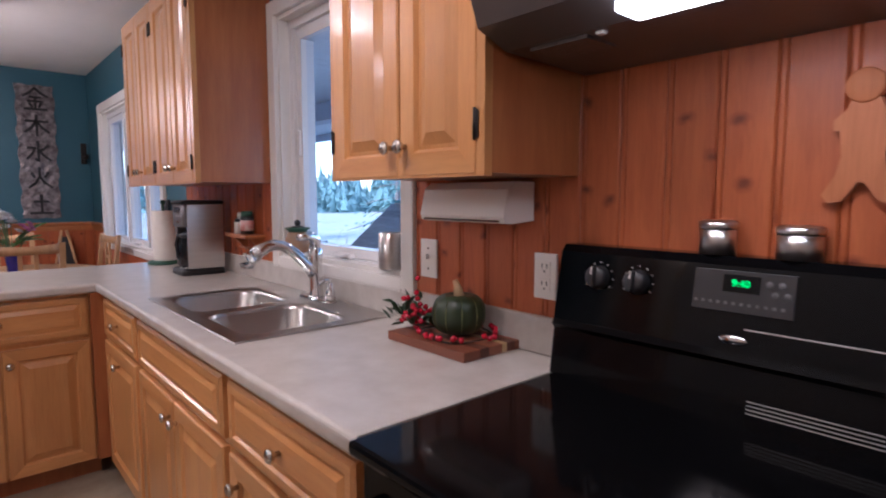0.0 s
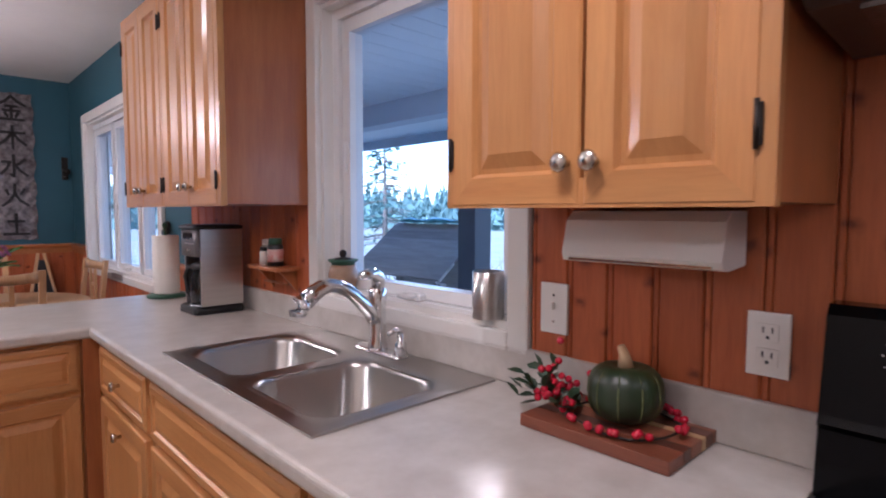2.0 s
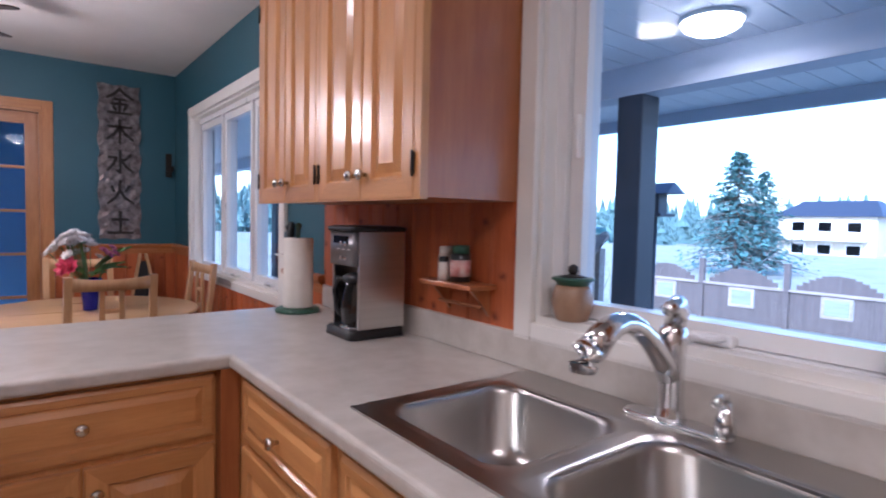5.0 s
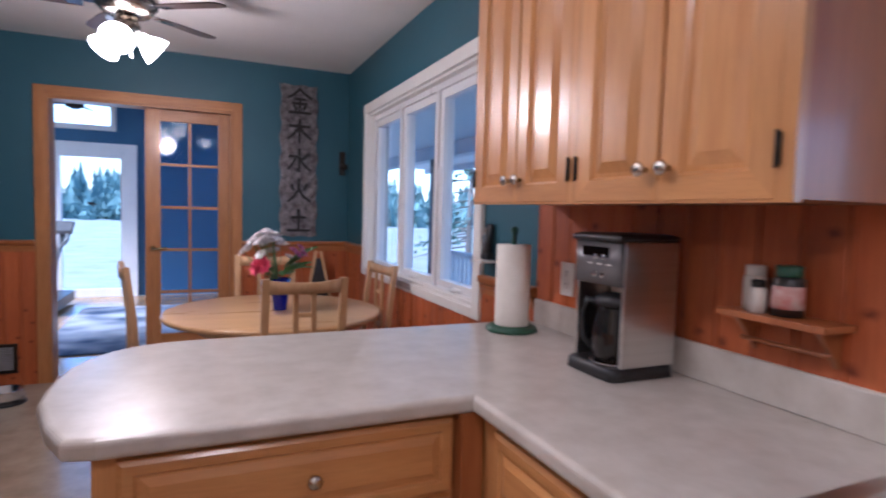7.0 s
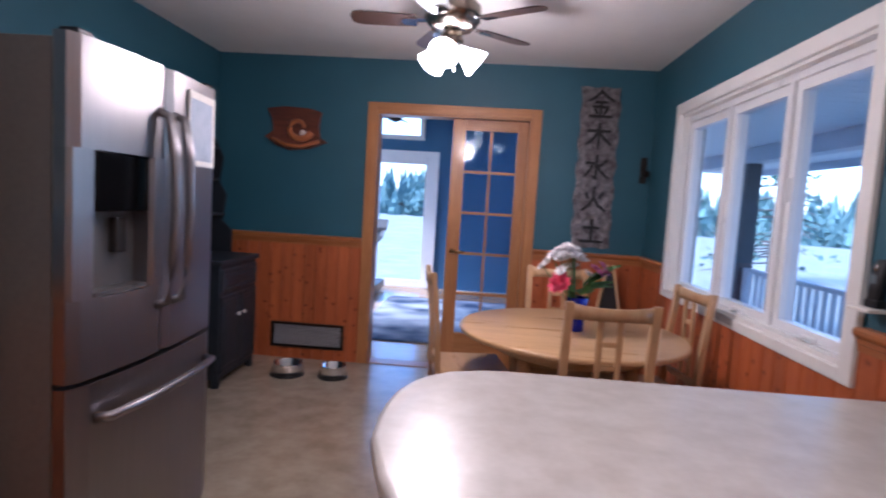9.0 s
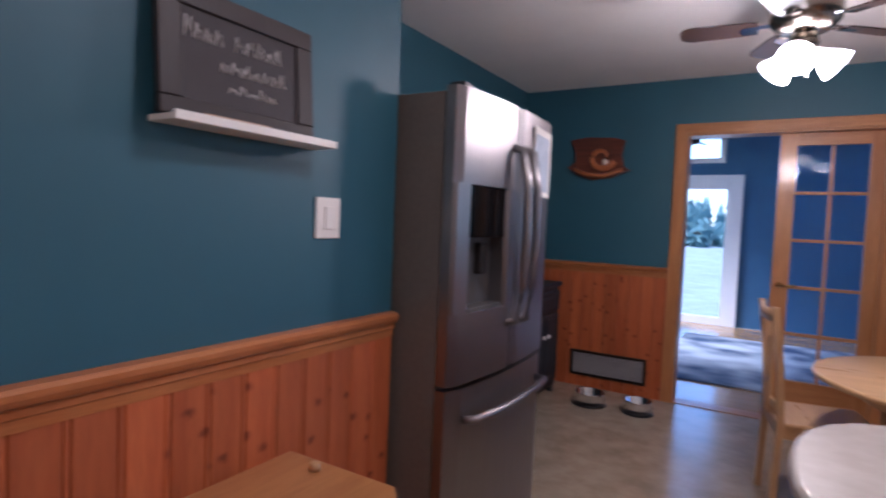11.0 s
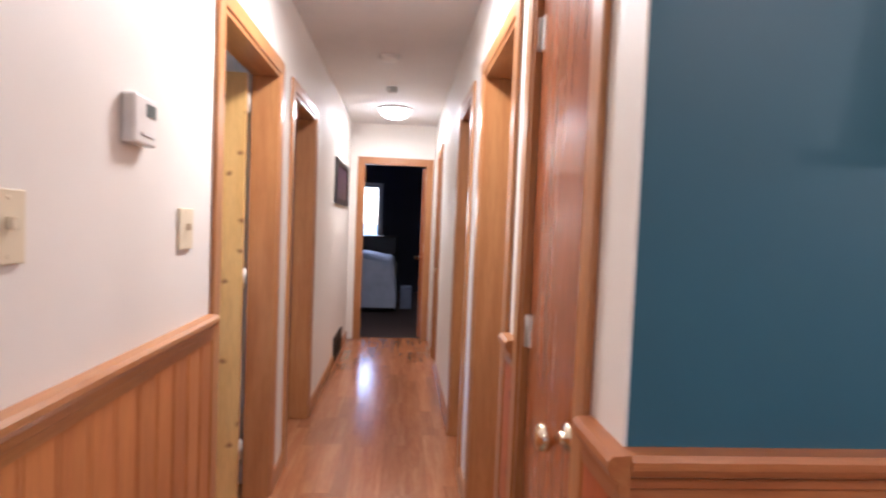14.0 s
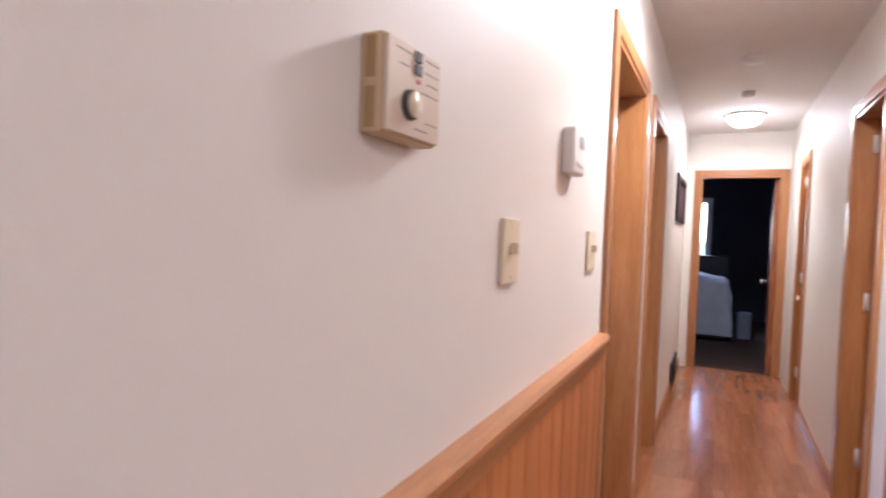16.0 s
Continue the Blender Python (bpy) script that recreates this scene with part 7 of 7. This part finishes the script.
def conifer(name, x, y, z0, h, r, seed, label, m, n=900):
    """A spruce: a tapered trunk, drooping limbs and many small sprays of needles."""
    rg = random.Random(seed)
    t = thing(name, (x, y, z0), label, "tree")
    part("trunk", tube([(x, y, z0), (x + 0.02 * h * 0.2, y, z0 + h * 0.5), (x, y, z0 + h * 0.98)], 0.1, 8, [0.022 * h, 0.014 * h, 0.002 * h]), BARK, t)
    verts, faces = [], []
    limbs = []
    for k in range(n // 14):
        s = (k + rg.random()) / (n // 14)
        zz = z0 + h * (0.10 + 0.88 * s)
        L = r * (1 - s) ** 0.85 * rg.uniform(0.65, 1.15) + 0.02 * h
        a = rg.uniform(0, 2 * math.pi)
        d = Vector((math.cos(a), math.sin(a), 0))
        limbs.append((Vector((x, y, zz)), d, L))
        for q in range(14):
            f = rg.uniform(0.15, 1.0)
            c = Vector((x, y, zz)) + d * (L * f) + Vector((0, 0, -0.25 * L * f * f + 0.10 * L * (f > 0.85)))
            c += Vector((rg.gauss(0, 0.05), rg.gauss(0, 0.05), rg.gauss(0, 0.03))) * (0.4 * h * 0.2 + 0.2)
            sz = rg.uniform(0.05, 0.10) * h * 0.45
            u = (d + Vector((rg.gauss(0, 0.5), rg.gauss(0, 0.5), rg.gauss(-0.2, 0.3)))).normalized() * sz
            w = u.cross(Vector((rg.gauss(0, 0.3), rg.gauss(0, 0.3), 1))).normalized() * sz * 0.34
            b0 = len(verts)
            verts += [tuple(c), tuple(c + u * 0.5 + w), tuple(c + u), tuple(c + u * 0.5 - w)]
            faces.append((b0, b0 + 1, b0 + 2, b0 + 3))
    me = bpy.data.meshes.new("crown")
    me.from_pydata([(vx - x, vy - y, vz - z0) for vx, vy, vz in verts], [], faces)
    me.materials.append(m)
    cr = new("crown", me)
    cr.parent = t
    part("limbs", merged(*[tube([p, p + d * L * 0.5 + Vector((0, 0, -0.06 * L)), p + d * L * 0.95 + Vector((0, 0, -0.2 * L))], 0.01, 4, [0.005 * h, 0.004 * h, 0.0015 * h]) for p, d, L in limbs[::2]]), BARK, t)
    return t


BARK = mat("conifer_bark", (0.20, 0.17, 0.15), (0.14, 0.12, 0.10), 0.9, scale=10, bump=0.5)
SPRUCE = mat("blue_spruce_needles", (0.11, 0.24, 0.225), (0.08, 0.18, 0.165), 0.7, scale=3)
PINE_GREEN = mat("dark_pine_needles", (0.10, 0.19, 0.16), (0.07, 0.14, 0.115), 0.7, scale=3)
conifer("spruce_tree", 25.0, 13.2, -0.85, 5.4, 2.3, 3, "blue-green spruce beyond the garden fence", SPRUCE, 5200)
conifer("spruce_tree", 26.2, 12.7, -0.85, 4.6, 2.0, 8, "shorter blue-green spruce beside the tall one", SPRUCE, 3800)
conifer("pine_tree", 14.0, 18.5, -0.70, 5.5, 2.0, 5, "dark pine with open boughs near the porch", PINE_GREEN, 1500)
conifer("pine_tree", 10.5, 22.5, -0.70, 6.5, 2.2, 6, "dark pine behind the porch posts", PINE_GREEN, 1500)
conifer("pine_tree", 24.0, 17.5, -0.8, 3.2, 1.2, 16, "young dark pine in the field", PINE_GREEN, 1000)
# far woods, too many to count
rg = random.Random(21)
verts, faces = [], []
for k in range(1500):
    ang = radians(rg.uniform(-40, 140))
    dist = rg.uniform(75, 120)
    cx, cy = dist * math.cos(ang), dist * math.sin(ang)
    h = rg.uniform(3.5, 7.5) * dist / 95
    zb = -0.55 - 0.012 * max(0, cx - 8) - 0.3
    for q in range(7):
        s = q / 7
        z = zb + h * (0.12 + 0.88 * s)
        rr = h * 0.24 * (1 - s) + 0.06
        for w in range(4):
            a = rg.uniform(0, 6.28)
            c = (cx + rr * 0.4 * math.cos(a), cy + rr * 0.4 * math.sin(a), z)
            b0 = len(verts)
            verts += [(c[0] - rr * math.sin(a), c[1] + rr * math.cos(a), z - 0.2 * rr), (c[0] + rr * math.sin(a), c[1] - rr * math.cos(a), z - 0.3 * rr), (c[0], c[1], z + h * 0.17)]
            faces.append((b0, b0 + 1, b0 + 2))
me = bpy.data.meshes.new("far_woods")
me.from_pydata(verts, [], faces)
me.materials.append(mat("far_wood_foliage", (0.15, 0.25, 0.235), (0.11, 0.19, 0.18), 0.9, scale=0.2))
tagged(new("far_woods", me), "far hazy line of mixed woods behind the field", "woods", kind="stuff")
# bare bushes near the bin
rg = random.Random(33)
tw_ = []
for k in range(90):
    x, y = 9 + rg.uniform(-1.5, 2.5), 11 + rg.uniform(-2.5, 2.5)
    p = Vector((x, y, -0.6))
    d = Vector((rg.gauss(0, 0.25), rg.gauss(0, 0.25), 1)).normalized()
    tw_.append(tube([p, p + d * 0.5, p + d * 0.9 + Vector((rg.gauss(0, 0.15), rg.gauss(0, 0.15), 0.2))], 0.01, 4, [0.012, 0.008, 0.003]))
tagged(solid("bare_shrub", merged(*tw_), BARK), "thicket of bare brown shrub stems", "shrub", kind="stuff")
hs = thing("neighbour_house", (60, 24, -1.9), "two-storey pale house far beyond the fence", "house")
cream = mat("cream_siding", (0.62, 0.55, 0.45), (0.55, 0.48, 0.39), 0.7, scale=1)
part("wall", B((60, 68, 17.5, 25.5, -1.9, 2.4)), cream, hs)
part("roof", loft([[(59.5, 17.0, 2.4), (68.5, 17.0, 2.4), (68.5, 26.0, 2.4), (59.5, 26.0, 2.4)], [(63.5, 18.5, 4.0), (64.5, 18.5, 4.0), (64.5, 24.5, 4.0), (63.5, 24.5, 4.0)]], smooth=False), dark_post, hs)
part("balcony", B((58.6, 60, 18.0, 25.3, 0.2, 0.4)), TRIM, hs)
for y in (18.5, 20.8, 23.0):
    for z in (-1.2, 0.9):
        w_ = part("window", B((59.93, 60.02, y, y + 1.3, z, z + 1.1)), TRIM, hs)
        part("pane", B((59.90, 59.94, y + 0.12, y + 1.18, z + 0.12, z + 0.98)), BLACK_GLOSS, w_)

# ---- boards, rails and planks ----
def board_mesh(w, h, m, t=0.012, g=0.004):
    """An upright tongue and groove board with chamfered edges; x is its width, y out of the wall, z up."""
    prof = [(0.0005, 0.0), (0.0005, t - g), (g, t - 0.0005), (0.011, t - 0.0005), (0.0135, t - 0.004), (0.016, t), (w - g, t), (w - 0.0005, t - g), (w - 0.0005, 0.0)]
    return mesh_of("plank", loft([[(x, y, z) for x, y in prof] for z in (0.0, h)], smooth=False), m)


def panelling(parent, start, direction, out, length, z0, z1, m, width=0.098, seed=0):
    """Boards side by side along a wall from start, each its own plank."""
    n = max(1, round(length / width))
    w = length / n
    me = board_mesh(w, z1 - z0, m)
    dx, dy = direction
    ox, oy = out
    M = Matrix(((dx, ox, 0, 0), (dy, oy, 0, 0), (0, 0, 1, 0), (0, 0, 0, 1)))
    for k in range(n):
        piece("plank", me, parent, Matrix.Translation((start[0] + dx * w * k, start[1] + dy * w * k, z0)) @ M)


def chair_rail(name, a, b, out, m, z=0.985, cap=True):
    """A moulded rail between two points of a wall."""
    a, b, o = Vector((*a, 0)), Vector((*b, 0)), Vector((*out, 0))
    prof = [(0.0, -0.035), (0.014, -0.035), (0.016, -0.012), (0.020, -0.008), (0.020, 0.008), (0.030, 0.014), (0.036, 0.026), (0.036, 0.038), (0.028, 0.046), (0.0, 0.048)]
    bm = loft([[tuple(p + o * d + Vector((0, 0, z + h))) for d, h in prof] for p in (a, b)], smooth=False)
    return setting(name, bm, m, "moulded pine chair rail on the wall", "chair rail")


def skirting(name, a, b, out, m):
    a, b, o = Vector((*a, 0)), Vector((*b, 0)), Vector((*out, 0))
    prof = [(0.0, 0.001), (0.014, 0.001), (0.014, 0.075), (0.008, 0.088), (0.0, 0.09)]
    return setting(name, loft([[tuple(p + o * d + Vector((0, 0, h))) for d, h in prof] for p in (a, b)], smooth=False), m, "honey oak skirting board", "baseboard")


ZR = 0.985
ZH = 0.966   # rail of the hall and the chalkboard wall
# kitchen wall boards round the window
panelling(wall_east, (XE, 1.995), (0, -1), (-1, 0), 2.55, 0.86, 2.44, PINE)
panelling(wall_east, (XE, 4.185), (0, -1), (-1, 0), 1.188, 0.86, 2.44, PINE)
# dining room wainscot
panelling(wall_east, (XE, YN - 0.013), (0, -1), (-1, 0), YN - 0.013 - 6.615, 0.0, ZR - 0.03, PINE)
panelling(wall_east, (XE, 6.613), (0, -1), (-1, 0), 6.613 - 4.627, 0.0, 0.818, PINE)
panelling(wall_east, (XE, 4.625), (0, -1), (-1, 0), 0.43, 0.0, ZR - 0.03, PINE)
panelling(wall_north, (0.874, YN), (1, 0), (0, -1), XE - 0.874, 0.0, ZR - 0.03, PINE)
panelling(wall_north, (XW, YN), (1, 0), (0, -1), -0.504 - XW, 0.0, ZR - 0.03, PINE)
panelling(wall_chalk, (XC, 4.128), (0, -1), (1, 0), 4.128 - HY1 - 0.006, 0.0, ZH - 0.03, PINE)
chair_rail("trim_rail_chalk", (XC, HY1 + 0.001), (XC, 4.128), (1, 0), PINE_Y, ZH)
chair_rail("trim_rail_north", (XW, YN), (-0.504, YN), (0, -1), PINE_X)
chair_rail("trim_rail_north", (0.874, YN), (XE, YN), (0, -1), PINE_X)
chair_rail("trim_rail_east", (XE, 6.616), (XE, YN - 0.04), (-1, 0), PINE_Y)
chair_rail("trim_rail_east", (XE, 4.19), (XE, 4.624), (-1, 0), PINE_Y)
# hall wainscot
panelling(wall_hall_south, (0.02, HY0), (-1, 0), (0, 1), 0.02 - (D1[1] + 0.064), 0.0, ZR - 0.03, PINE_HALL)
chair_rail("trim_rail_hall", (0.02, HY0), (D1[1] + 0.064, HY0), (0, 1), CASE_X)
panelling(wall_hall_north, (XC - 0.001, HY1), (-1, 0), (0, -1), XC - 0.001 - (R0[1] + 0.064), 0.0, ZH - 0.03, PINE)
chair_rail("trim_rail_hall", (XC + 0.034, HY1), (R0[1] + 0.064, HY1), (0, -1), PINE_X, ZH)
panelling(wall_hall_north, (R0[0] - 0.064, HY1), (-1, 0), (0, -1), R0[0] - 0.064 - (R1[1] + 0.064), 0.0, ZH - 0.03, PINE)
chair_rail("trim_rail_hall", (R0[0] - 0.064, HY1), (R1[1] + 0.064, HY1), (0, -1), CASE_X, ZH)
for a, b in ((D1[0] - 0.064, D2[1] + 0.064), (D2[0] - 0.064, HX + 0.001)):
    skirting("baseboard_south", (a, HY0), (b, HY0), (0, 1), CASE_X)
for a, b in ((R1[0] - 0.064, R2[1] + 0.064), (R2[0] - 0.064, R3[1] + 0.064)):
    skirting("baseboard_north", (a, HY1), (b, HY1), (0, -1), CASE_X)
# porch ceiling boards, one mesh
bm = B(*[(XE + 0.16, 4.74, -3.0 + 0.145 * k, -3.0 + 0.145 * k + 0.139, 2.166, 2.1845) for k in range(110)])
ob = setting("porch_ceiling_boards", bm, PORCH, "white boards of the porch ceiling", "ceiling")
# hall floor planks
rg = random.Random(12)
floor_h = bpy.data.objects["hall_floor"]
hall_plank = {L: mesh_of("plank", B((0, L - 0.0012, 0, 0.0795, -0.004, 0.0), bevel=0.0), LAMINATE) for L in (0.45, 0.62, 0.8)}
for j in range(14):
    y = HY0 - 0.03 + 0.081 * j
    x = XC - 0.13 - rg.uniform(0.0, 0.5)
    while x > HX - 0.12:
        L = rg.choice((0.45, 0.62, 0.8))
        if HX - 0.12 < x - L:
            piece("plank", hall_plank[L], floor_h, Matrix.Translation((x - L, y, 0.0)))
        x -= L
setting("trim_threshold", B((FD[0], FD[1], YN - 0.005, YN + 0.14, -0.002, 0.006), bevel=0.002), CASE_X, "honey oak threshold under the glazed doors", "threshold")
setting("trim_floor_strip", B((XC - 0.15, XC - 0.10, HY0 + 0.002, HY1 - 0.002, -0.001, 0.005), bevel=0.002), CASE_Y, "honey oak strip between hall and kitchen floors", "threshold")
